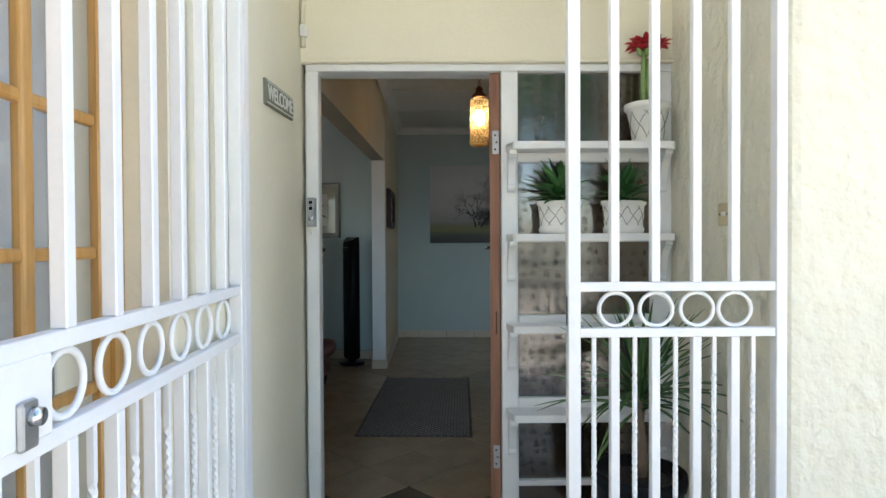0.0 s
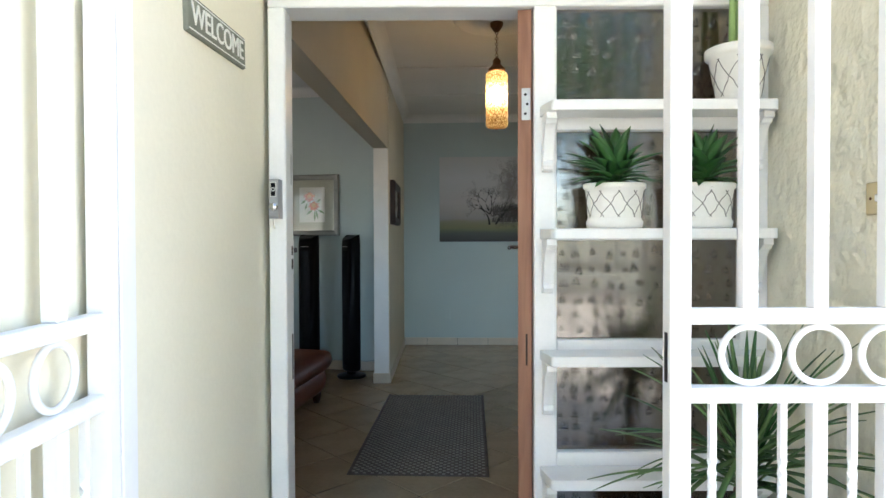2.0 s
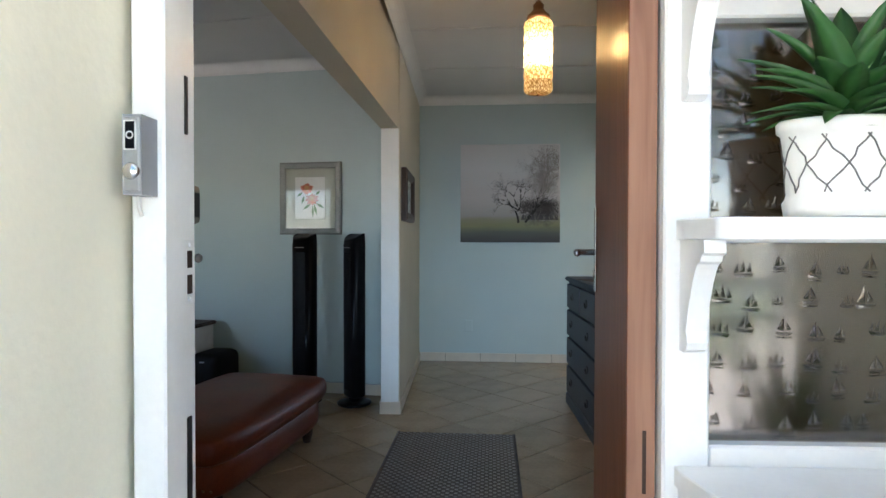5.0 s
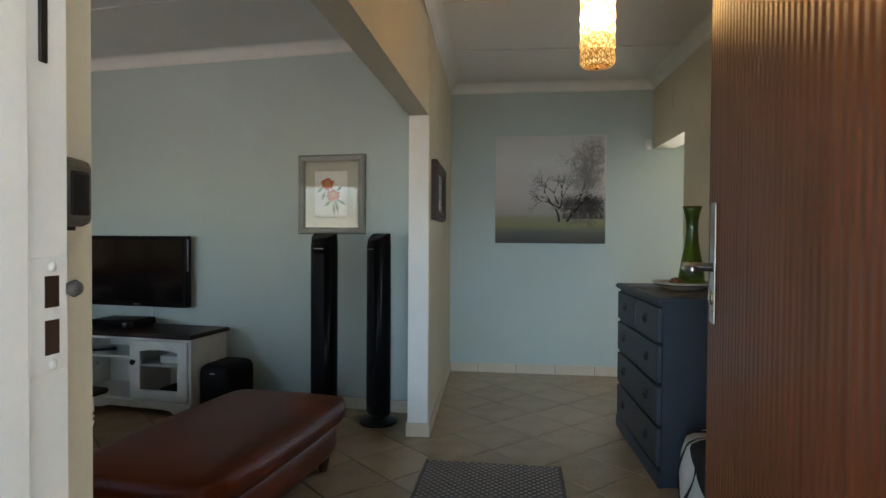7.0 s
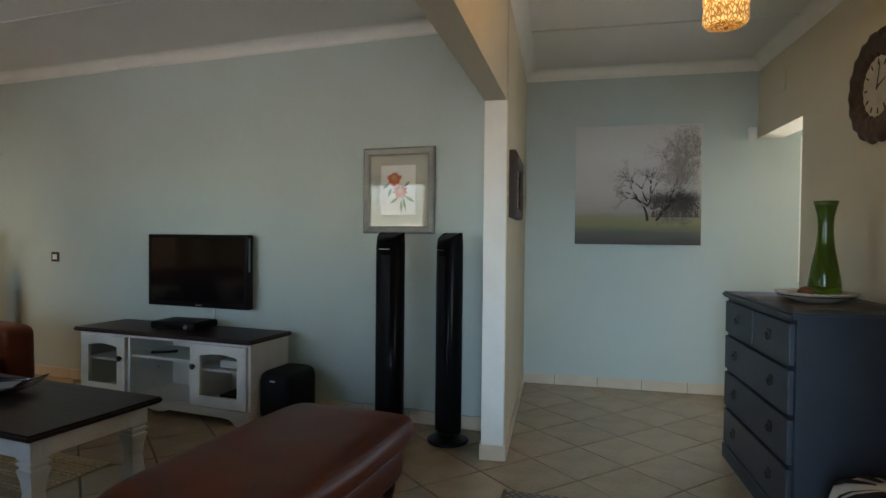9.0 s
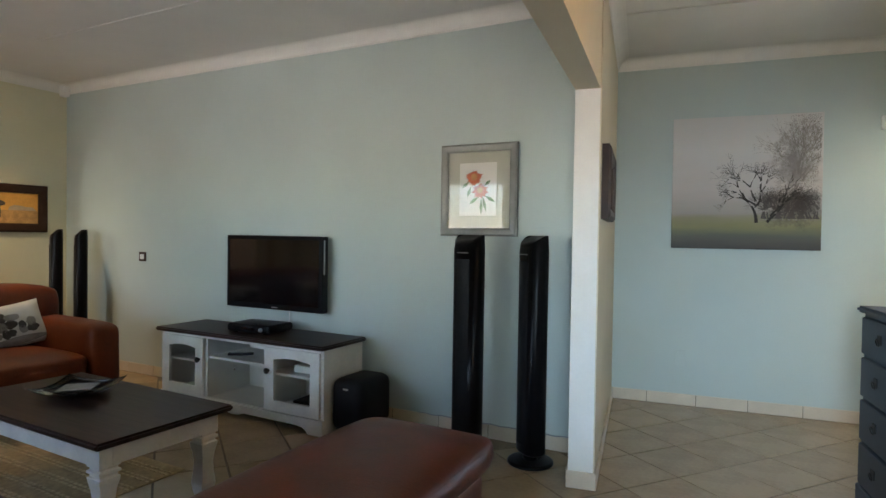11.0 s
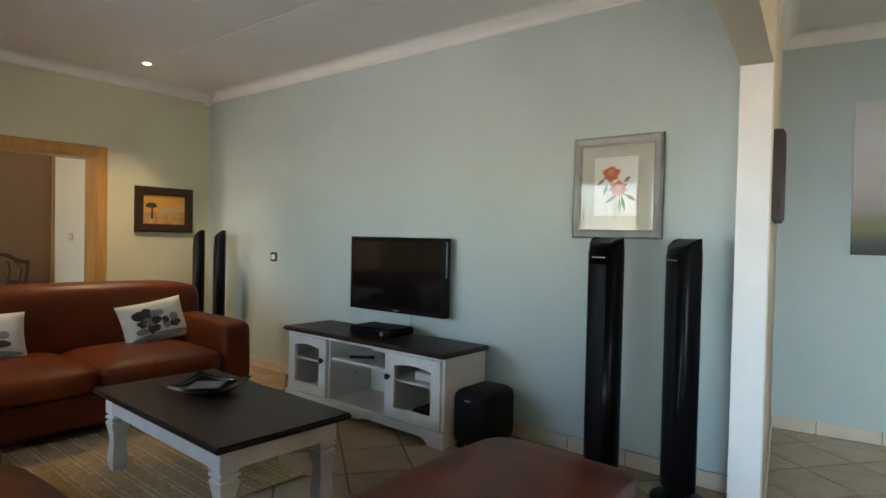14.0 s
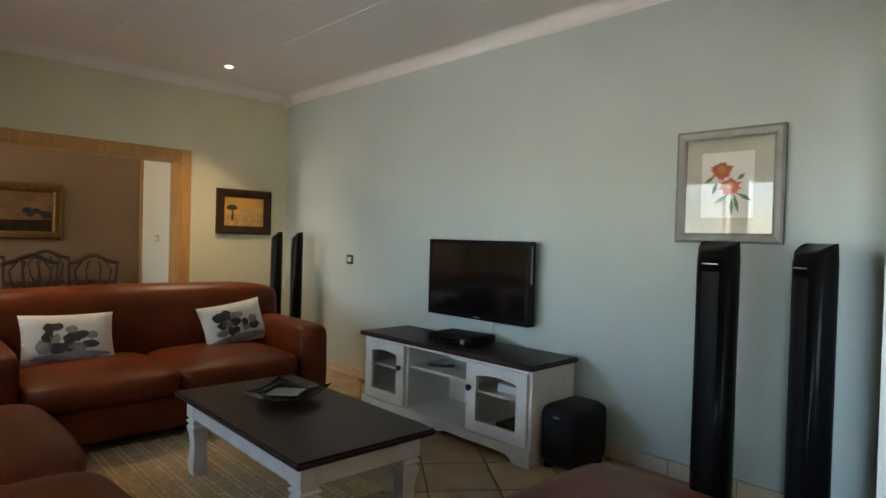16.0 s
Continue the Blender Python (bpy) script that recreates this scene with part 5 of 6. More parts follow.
part("dish", lathe([(0.0, 0.004), (0.07, 0.0), (0.085, 0.004), (0.15, 0.030), (0.178, 0.048), (0.176, 0.051), (0.145, 0.036), (0.08, 0.014), (0.0, 0.012)], 40), mat("mottled_dish_glaze", (0.42, 0.36, 0.28), 0.4, var=0.3, scale=12), pt, "", True)
part("rim_leaf", torus(0.158, 0.006, 40, 6), M["dark_frame"], pt, "dark patterned rim band", True, pose(0, 0, 0.036))
tm = solid("table_runner", box(-0.20, -0.28, 0, 0.20, 0.28, 0.0035, 0.001), mat("dark_patterned_cloth", (0.11, 0.085, 0.065), 0.9, var=0.5, scale=18), "dark patterned cloth mat lying on the chest of drawers", "cloth", m=pose(1.13, 5.56, 0.9785, 0, 0, 12))
sh = thing("seashell", pose(1.06, 5.50, 1.0265), "small brown carved ornament in the dish", "ornament")
part("body", lathe([(0.0, -0.01), (0.030, -0.006), (0.038, 0.012), (0.022, 0.030), (0.0, 0.036)], 20, flute=0.06, n=7), M["brass"], sh, "", True)

# zebra hide pouf beside the chest
ZB = thing("pouf", pose(1.085, 4.74, 0) @ Matrix.Diagonal((0.95, 0.95, 0.94, 1)), "round drum pouf covered in black and white zebra-striped hide", "pouf")
part("body", lathe([(0.0, 0.02), (0.19, 0.02), (0.21, 0.04), (0.225, 0.12), (0.23, 0.22), (0.225, 0.32), (0.205, 0.39), (0.16, 0.418), (0.08, 0.428), (0.0, 0.43)], 48), M["zebra_white"], ZB, "", True)
random.seed(21)


def pouf_r(z):
    return 0.23 - 0.55 * (z - 0.2) ** 2 if z < 0.39 else 0.20


for k in range(17):
    a0 = 360 * k / 17
    bm = bmesh.new()
    rows = []
    for i in range(13):
        t = i / 12
        z = 0.045 + 0.34 * t
        w = radians(10.0) * (0.6 + 0.5 * math.sin(3.1 * t + k * 1.7))
        a = radians(a0) + 0.30 * math.sin(3.2 * t + k * 1.3)
        r = pouf_r(z) + 0.0035
        rows.append([bm.verts.new((r * math.cos(a + s * w), r * math.sin(a + s * w), z)) for s in (-1, -0.33, 0.33, 1)])
    for i in range(5):
        r = 0.20 - 0.033 * i
        z = (0.3990, 0.4170, 0.4235, 0.4290, 0.4315)[i] + 0.003
        w = radians(10.0) * (0.6 + 0.5 * math.sin(3.1 + k * 1.7)) * (1.25 - i / 9)
        a = radians(a0) + 0.30 * math.sin(3.2 + k * 1.3) + 0.02 * i
        rows.append([bm.verts.new((r * math.cos(a + s * w), r * math.sin(a + s * w), z)) for s in (-1, -0.33, 0.33, 1)])
    for a, b in zip(rows, rows[1:]):
        for j in range(3):
            bm.faces.new((a[j], a[j + 1], b[j + 1], b[j]))
    part("stripe", bm, M["zebra_black"], ZB)
part("band", torus(0.012, 0.005, 20, 8), M["zebra_black"], ZB, "black hide tab", True, pose(-0.10, -0.10, 0.432, 70, 0, 20))

# hall mat
MT = thing("floor_mat", pose(-0.008, 4.555, 0, 0, 0, -2.6), "grey-brown woven rubber-backed doormat lying on the hall tiles", "mat")
part("backing", box(-0.372, -0.812, 0.0005, 0.372, 0.812, 0.007, 0.002), M["mat_grey"], MT)
bm = bmesh.new()
nx, ny = 34, 74
for i in range(nx):
    for j in range(ny):
        x = -0.352 + 0.704 * i / (nx - 1)
        y = -0.792 + 1.584 * j / (ny - 1)
        if (i + j) % 2:
            add_box(bm, x - 0.008, y - 0.006, 0.006, x + 0.008, y + 0.006, 0.010)
ob = part("weave", bm, M["mat_light"], MT, "raised woven loops")
tagged(ob, kind="stuff")
for s in (-1, 1):
    part("edging", box(s * 0.372 - 0.008, -0.815, 0.001, s * 0.372 + 0.008, 0.815, 0.011, 0.003), M["mat_grey"], MT)
# unseen dining room window, added as the opening for its fill lamp
dw = thing("window_5", LIV @ pose(0, -5.1, 0), "white steel window, unseen, added to let light into the dining room", "window", kind="structure")
part("window_frame", boxes((-5.85, -0.03, 0.95, -5.81, 0.03, 2.02), (-4.99, -0.03, 0.95, -4.95, 0.03, 2.02), (-5.81, -0.03, 1.98, -4.99, 0.03, 2.02), (-5.81, -0.03, 0.95, -4.99, 0.03, 0.99)), M["white_metal"], dw)
part("pane", boxes((-5.81, -0.003, 0.99, -4.99, 0.003, 1.98)), M["pane"], dw).visible_shadow = False

# ---- living room things (in the room's own axes) ----

# architrave of the dining opening
AR = thing("opening_trim", LIV @ pose(0, 0, 0), "honey oak casing round the wide dining room opening", "door casing", kind="structure")
part("casing", box(-4.60, -1.100, 0, -4.372, -1.077, 1.957), M["oak"], AR)
part("casing", box(-4.394, -1.100, 0, -4.370, -1.012, 2.045, 0.004), M["oak"], AR)
part("casing", box(-4.394, -3.10, 1.957, -4.3695, -1.100, 2.045, 0.004), M["oak"], AR)
part("lining", box(-4.60, -3.0, 1.935, -4.372, -1.100, 1.9565), M["oak"], AR)
part("lining", box(-4.60, -1.122, 0, -4.372, -1.1005, 1.935), M["oak"], AR)
part("casing", box(-4.394, -3.10, 0, -4.370, -3.0, 1.957, 0.004), M["oak"], AR)

# television
TV = thing("television", LIV @ pose(-1.512, 0, 0), "wall-mounted flat television with a dark blank screen", "television")
part("housing", box(-0.506, -0.115, 0.716, 0.455, -0.045, 1.278, 0.008, 2), M["gloss_black"], TV)
part("screen", boxes((-0.474, -0.1165, 0.757, 0.423, -0.1155, 1.248)), M["screen"], TV, "blank black screen")
part("wall_bracket", boxes((-0.15, -0.046, 0.85, 0.15, -0.0005, 1.12)), M["black_iron"], TV)
part("logo_bar", boxes((-0.03, -0.1162, 0.731, 0.03, -0.1148, 0.737)), M["steel"], TV)
part("side_trim", box(0.4555, -0.100, 1.00, 0.4575, -0.085, 1.25), M["steel"], TV)
part("cable", tube([(0.06, -0.02, 0.74), (0.062, -0.015, 0.66), (0.058, -0.02, 0.585)], 0.005, 8), M["white_plastic"], TV, "white television cable", True)

# television cabinet
CB = thing("tv_cabinet", LIV @ pose(-1.487, 0, 0), "low distressed white television cabinet with a dark stained top", "cabinet")
W, F, B = 0.775, -0.52, -0.09
bm = slab([(-0.80, -0.555), (0.80, -0.555), (0.80, -0.075), (-0.80, -0.075)], 0.030, "xy", at=(0, 0, 0.552))
bmesh.ops.bevel(bm, geom=bm.edges[:], offset=0.009, segments=2, affect='EDGES')
part("top", bm, M["dark_wood"], CB, "dark stained wooden top")
part("side_panel", box(-W, F + 0.01, 0.0, -W + 0.022, B, 0.552, 0.002), M["white_wood"], CB)
part("side_panel", box(W - 0.022, F + 0.01, 0.0, W, B, 0.552, 0.002), M["white_wood"], CB)
part("back_panel", box(-W + 0.02, B - 0.01, 0.07, W - 0.02, B, 0.552), M["white_wood"], CB)
part("base_panel", box(-W + 0.02, F + 0.02, 0.085, W - 0.02, B - 0.01, 0.105), M["white_wood"], CB)
for x in (-0.30, 0.27):
    part("divider", box(x - 0.010, F + 0.015, 0.105, x + 0.010, B - 0.01, 0.552), M["white_wood"], CB)
part("top_rail", box(-W + 0.022, F + 0.005, 0.530, W - 0.022, F + 0.03, 0.552), M["white_wood"], CB)
part("shelf", box(-0.29, F + 0.03, 0.385, 0.26, B - 0.01, 0.402, 0.002), M["white_wood"], CB)
part("shelf", box(-W + 0.022, F + 0.05, 0.335, -0.31, B - 0.01, 0.350), M["white_wood"], CB)
part("shelf", box(0.28, F + 0.05, 0.335, W - 0.022, B - 0.01, 0.350), M["white_wood"], CB)
pl_out = [(-W - 0.008, 0.0), (-W + 0.11, 0.0), (-W + 0.13, 0.022), (-W + 0.16, 0.040), (-W + 0.22, 0.046), (-0.10, 0.050), (-0.05, 0.035), (0.0, 0.030), (0.05, 0.035), (0.10, 0.050), (W - 0.22, 0.046), (W - 0.16, 0.040), (W - 0.13, 0.022), (W - 0.11, 0.0), (W + 0.008, 0.0), (W + 0.008, 0.10), (-W - 0.008, 0.10)]
part("plinth", slab(pl_out, 0.022, "xz", at=(0, F - 0.012, 0)), M["white_wood"], CB, "scalloped white plinth")


def cab_door(x0, x1, knob):
    d = part("door", boxes((x0, F - 0.008, 0.108, x0 + 0.075, F + 0.012, 0.528), (x1 - 0.075, F - 0.008, 0.108, x1, F + 0.012, 0.528), (x0 + 0.075, F - 0.008, 0.108, x1 - 0.075, F + 0.012, 0.178)), M["white_wood"], CB, "glazed white cabinet door")
    arch = [(x0 + 0.075, 0.528), (x0 + 0.075, 0.452)] + [(x0 + 0.075 + (x1 - x0 - 0.15) * t, 0.452 + 0.018 * math.sin(math.pi * t)) for t in [k / 8 for k in range(1, 8)]] + [(x1 - 0.075, 0.452), (x1 - 0.075, 0.528)]
    part("door_rail", slab(arch, 0.020, "xz", at=(0, F - 0.008, 0)), M["white_wood"], d)
    part("door_glass", boxes((x0 + 0.07, F + 0.004, 0.17, x1 - 0.07, F + 0.007, 0.475)), M["pane"], d).visible_shadow = False
    part("knob", lathe([(0.010, 0.0), (0.008, 0.010), (0.018, 0.016), (0.021, 0.024), (0.014, 0.032), (0.0, 0.034)], 18), M["black_iron"], d, "black knob", True, pose(knob, F - 0.008, 0.375, 90, 0, 0))


cab_door(-W + 0.024, -0.318, -0.350)
cab_door(0.288, W - 0.024, 0.320)
part("glass_flap", boxes((-0.288, F + 0.004, 0.110, 0.258, F + 0.010, 0.380)), M["pane"], CB, "clear glass flap").visible_shadow = False
part("flap_knob", lathe([(0.005, 0.0), (0.008, 0.010), (0.0, 0.013)], 12), M["chrome"], CB, "", True, pose(0.0, F + 0.004, 0.345, 90, 0, 0))

dec = thing("decoder", LIV @ pose(-1.47, -0.30, 0.5825, 0, 0, 4), "black satellite decoder box on the cabinet top", "decoder")
part("body", box(-0.195, -0.135, 0.006, 0.195, 0.135, 0.066, 0.022, 4), M["gloss_black"], dec)
for leg in ((-0.15, -0.11, 0, -0.12, -0.08, 0.007), (0.12, -0.11, 0, 0.15, -0.08, 0.007), (-0.15, 0.08, 0, -0.12, 0.11, 0.007), (0.12, 0.08, 0, 0.15, 0.11, 0.007)):
    part("foot", boxes(leg), M["matt_black"], dec)
part("display", boxes((-0.06, -0.1362, 0.026, 0.06, -0.1348, 0.045)), M["screen"], dec)
part("dial", lathe([(0.0, 0.012), (0.014, 0.011), (0.016, 0.0)], 18), M["grey_plastic"], dec, "", True, pose(0.12, -0.135, 0.033, 90, 0, 0))
rem = thing("remote_control", LIV @ pose(-1.60, -0.36, 0.4025, 0, 0, 35), "black remote control lying on the cabinet shelf", "remote control")
part("body", box(-0.09, -0.022, 0, 0.09, 0.022, 0.018, 0.006, 2), M["matt_black"], rem)
part("keypad", boxes((-0.07, -0.014, 0.0178, 0.05, 0.014, 0.0195)), M["grey_plastic"], rem)
for x, z, w in ((-0.95, 0.105, 0.24), (-0.97, 0.3505, 0.18)):
    b = thing("media_box", LIV @ pose(x, -0.30, z), "dark electronics box inside the cabinet", "electronics")
    part("body", box(-w / 2, -0.10, 0, w / 2, 0.10, 0.052, 0.006), M["matt_black"] if z < 0.2 else M["white_plastic"], b)
pb = thing("paper_stack", LIV @ pose(-1.31, -0.20, 0.4025), "white folded papers standing in the open shelf", "papers")
part("sheet", box(-0.05, -0.09, 0, 0.12, 0.09, 0.09, 0.003), M["paper"], pb)

# subwoofer
SB = thing("subwoofer", LIV @ pose(-0.585, -0.27, 0), "black subwoofer box with rounded edges on the tiled floor", "subwoofer")
part("cabinet", box(-0.130, -0.18, 0.02, 0.130, 0.18, 0.366, 0.065, 5), M["matt_black"], SB, "", True)
for fx in (-0.08, 0.08):
    for fy in (-0.13, 0.13):
        part("foot", box(fx - 0.02, fy - 0.02, 0, fx + 0.02, fy + 0.02, 0.03, 0.004), M["matt_black"], SB)
part("logo_bar", boxes((-0.02, -0.1815, 0.300, 0.02, -0.179, 0.310)), M["steel"], SB)

# tower speakers


def tower(m, label):
    s = thing("tower_speaker", m, label, "speaker", "tower speakers")
    part("base_plate", lathe([(0.0, 0.0), (0.128, 0.0), (0.133, 0.006), (0.130, 0.018), (0.118, 0.022), (0.05, 0.027), (0.0, 0.027)], 44), M["gloss_black"], s, "round gloss black foot", True)
    part("neck", lathe([(0.045, 0.02), (0.040, 0.075)], 20), M["gloss_black"], s, "", True)
    bm = bmesh.new()
    n = 28
    rows = []
    for z in (0.06, 0.075, 1.225, 1.265, 1.305):
        ring = []
        for k in range(n):
            a = 2 * math.pi * k / n
            x, y = 0.098 * math.copysign(abs(math.cos(a)) ** 0.75, math.cos(a)), 0.068 * math.copysign(abs(math.sin(a)) ** 0.8, math.sin(a))
            zz = z
            if z > 1.23:
                zz = z - max(0.0, -y + 0.01) * 0.75
                x, y = x * (1 - 0.6 * (z - 1.225)), y * (1 - 0.8 * (z - 1.225))
            if z == 0.06:
                x, y = x * 0.88, y * 0.88
            ring.append(bm.verts.new((x, y, zz)))
        rows.append(ring)
    for a, b in zip(rows, rows[1:]):
        for k in range(n):
            j = (k + 1) % n
            bm.faces.new((a[k], a[j], b[j], b[k]))
    bm.faces.new(rows[0][::-1])
    bm.faces.new(rows[-1])
    part("column", bm, M["gloss_black"], s, "", True)
    bm = bmesh.new()
    rows = []
    for z in (0.12, 1.16):
        rows.append([bm.verts.new((0.086 * math.cos(a), -0.012 - 0.060 * abs(math.sin(a)) ** 0.8, z)) for a in [math.pi + math.pi * k / 14 for k in range(15)]])
    for k in range(14):
        bm.faces.new((rows[0][k], rows[0][k + 1], rows[1][k + 1], rows[1][k]))
    part("grille", bm, M["matt_black"], s, "black cloth grille", True)
    part("trim_band", box(-0.040, -0.071, 1.194, 0.040, -0.058, 1.200, 0.001), M["steel"], s, "thin dull metal trim band")
    return s


lab = "gloss black tower speaker on a round foot"
tower(LIV @ pose(0.185, -0.265, 0, 0, 0, -12), lab + " by the flower print")
tower(LIV @ pose(0.590, -0.262, 0, 0, 0, -40), lab + " by the partition")
tower(LIV @ pose(-4.025, -0.30, 0, 0, 0, -29) @ Matrix.Diagonal((0.8, 0.8, 1, 1)), lab + " behind the sofa")
tower(LIV @ pose(-3.745, -0.24, 0, 0, 0, -29) @ Matrix.Diagonal((0.8, 0.8, 1, 1)), lab + " behind the sofa")

# framed flower print
FL, inner = framed(LIV @ pose(0.124, -0.001, 1.594), 0.535, 0.592, 0.052, 0.030, M["pewter"], "pewter framed flower print behind glass on the grey-blue wall")
part("mount", boxes((-0.225, -0.012, -0.252, 0.225, -0.001, 0.252)), M["mount"], FL, "grey-green mount board")
part("paper", boxes((-0.135, -0.0135, -0.165, 0.125, -0.0115, 0.175)), M["paper"], FL, "white paper")
prot = mat("printed_coral", (0.50, 0.13, 0.06), 0.9, var=0.3, scale=30)
prot2 = mat("printed_ochre", (0.50, 0.26, 0.09), 0.9, var=0.3, scale=30)
pleaf = mat("printed_green", (0.13, 0.22, 0.10), 0.9, var=0.3, scale=20)
rnd = random.Random(9)
for cx, cz, s in ((-0.032, 0.085, 1.0), (0.012, 0.0, 0.95)):
    for k in range(22):
        a = 2 * math.pi * k / 22 + rnd.uniform(-0.06, 0.06)
        L = s * rnd.uniform(0.050, 0.066) * (1.0 if math.sin(a) < 0.4 else 0.75)
        bm = slab([(0, -0.004), (L * 0.6, -0.009), (L, 0), (L * 0.6, 0.009), (0, 0.004)], -0.0006 - 0.0002 * (k % 3), "xz", at=(0, -0.0137, 0))
        part("petal", bm, prot, FL, "", False, pose(cx, 0, cz, 0, -math.degrees(a), 0))
    part("flower_heart", slab([(cx + 0.021 * s * math.cos(a), cz + 0.021 * s * math.sin(a)) for a in [2 * math.pi * k / 16 for k in range(16)]], -0.0018, "xz", at=(0, -0.0137, 0)), prot2, FL)
for cx, cz, a, L in ((-0.07, 0.05, 215, 0.06), (-0.055, 0.02, 250, 0.07), (0.03, -0.045, 285, 0.10), (0.05, -0.04, 330, 0.08), (0.0, -0.045, 215, 0.08), (0.045, 0.03, 40, 0.05), (0.02, -0.06, 270, 0.10)):
    bm = slab([(0, -0.002), (L * 0.5, -0.011), (L, 0), (L * 0.5, 0.011), (0, 0.002)], -0.0005, "xz", at=(0, -0.0137, 0))
    part("leaf", bm, pleaf, FL, "", False, pose(cx, 0, cz, 0, -a, 0))
part("glass", boxes((-0.222, -0.0195, -0.250, 0.222, -0.0175, 0.250)), M["picture_glass"], FL)

# desert picture on the left wall
DP, inner = framed(LIV @ pose(-4.389, -0.478, 1.495, 0, 0, 90), 0.575, 0.445, 0.080, 0.030, M["dark_frame"], "dark framed picture of a tree in an orange desert")
sunset = mat("printed_orange_sky", (0.74, 0.38, 0.08), 0.85, var=0.25, scale=4)
part("sky_print", boxes((-0.21, -0.008, -0.02, 0.21, -0.001, 0.145)), sunset, DP, "orange evening sky")
part("ground_print", boxes((-0.21, -0.0085, -0.145, 0.21, -0.001, -0.02)), mat("printed_desert", (0.55, 0.31, 0.11), 0.85, var=0.4, scale=14), DP, "orange brown desert")
part("rock_print", slab([(-0.05, -0.02), (-0.04, 0.01), (0.0, 0.028), (0.05, 0.025), (0.09, 0.015), (0.16, 0.012), (0.19, -0.02)], -0.0006, "xz", at=(0, -0.0088, 0)), mat("printed_rock", (0.50, 0.38, 0.25), 0.85, var=0.3), DP, "pale rocks")
part("tree_print", slab([(-0.135, -0.09), (-0.128, -0.02), (-0.13, 0.015), (-0.175, 0.02), (-0.185, 0.045), (-0.15, 0.065), (-0.11, 0.068), (-0.075, 0.05), (-0.075, 0.025), (-0.115, 0.015), (-0.112, -0.02), (-0.112, -0.09)], -0.0008, "xz", at=(0, -0.0088, 0)), M["blotch"], DP, "dark tree shape")
part("slip", boxes((-0.21, -0.012, 0.140, 0.21, -0.008, 0.145), (-0.21, -0.012, -0.145, 0.21, -0.008, -0.140), (-0.21, -0.012, -0.140, -0.205, -0.008, 0.140), (0.205, -0.012, -0.140, 0.21, -0.008, 0.140)), M["gold"], DP)

ws = thing("light_switch", LIV @ pose(-3.208, -0.001, 1.068), "small dark metal light switch with a white rocker", "light switch")
part("plate", box(-0.047, -0.008, -0.042, 0.047, 0, 0.042, 0.002), M["dark_frame"], ws)
part("rocker", boxes((-0.026, -0.012, -0.022, 0.024, -0.0075, 0.022)), M["white_plastic"], ws, "white rocker")
cam_s = thing("alarm_sensor", LIV @ pose(-4.325, -0.06, 2.66), "white alarm sensor in the ceiling corner", "alarm sensor")
part("body", box(-0.035, -0.035, -0.055, 0.035, 0.035, 0.055, 0.012, 3), M["white_plastic"], cam_s)
part("bracket", boxes((-0.012, 0.03, 0.0, 0.012, 0.058, 0.03)), M["grey_plastic"], cam_s)

# speaker cable along the skirting
cb = thing("speaker_cable", LIV @ pose(0, 0, 0), "thin white speaker cable lying along the skirting", "cable")
part("wire", tube([(-0.30 + 0.06 * k, -0.018 - 0.003 * math.sin(k * 1.7), 0.096 + 0.004 * math.sin(k * 2.3)) for k in range(19)], 0.0035, 6), M["grey_plastic"], cb, "", True)

# coffee table
CT = thing("coffee_table", LIV @ pose(-1.275, -1.70, 0, 0, 0, -1.5), "coffee table with dark stained top and turned white legs", "coffee table")
bm = slab([(-0.625, -0.345), (0.69, -0.345), (0.69, 0.345), (-0.625, 0.345)], 0.030, "xy", at=(0, 0, 0.408))
bmesh.ops.bevel(bm, geom=bm.edges[:], offset=0.010, segments=2, affect='EDGES')
part("tabletop", bm, M["dark_wood"], CT, "dark stained plank top")
for y in (-0.293, 0.277):
    part("apron", box(-0.515, y, 0.315, 0.58, y + 0.018, 0.408), M["white_wood"], CT)
for x in (-0.568, 0.615):
    part("apron", box(x, -0.24, 0.315, x + 0.018, 0.24, 0.408), M["white_wood"], CT)
sq = math.sqrt(2)


def square_turn(prof):
    bm = lathe([(r * sq, z) for r, z in prof], 4)
    bmesh.ops.rotate(bm, cent=(0, 0, 0), matrix=Matrix.Rotation(radians(45), 3, 'Z'), verts=bm.verts[:])
    return bm


for sx in (-1, 1):
    for sy in (-1, 1):
        bm = square_turn([(0.030, 0.0), (0.034, 0.02), (0.040, 0.06), (0.034, 0.11), (0.031, 0.16), (0.036, 0.21), (0.044, 0.245), (0.046, 0.262), (0.038, 0.268), (0.038, 0.276), (0.047, 0.282), (0.047, 0.292), (0.038, 0.298), (0.038, 0.304), (0.046, 0.310), (0.046, 0.408)])
        part("leg", bm, M["white_wood"], CT, "", False, pose(0.0325 + sx * 0.5525, sy * 0.25, 0))
bw = thing("glass_bowl", LIV @ pose(-1.39, -1.66, 0.4385, 0, 0, 25), "square dark glass dishes stacked on the coffee table", "bowl")


def dish(size, lift, z, th):
    bm = bmesh.new()
    n = 12
    g = []
    for i in range(n + 1):
        row = []
        for j in range(n + 1):
            u, v = 2 * i / n - 1, 2 * j / n - 1
            d = max(abs(u), abs(v))
            h = lift * (d ** 2.2 * 0.55 + 0.45 * (u * u * v * v))
            row.append(bm.verts.new((u * size, v * size, z + h)))
        g.append(row)
    for i in range(n):
        for j in range(n):
            bm.faces.new((g[i][j], g[i + 1][j], g[i + 1][j + 1], g[i][j + 1]))
    ext = bmesh.ops.solidify(bm, geom=bm.faces[:], thickness=th)
    return bm


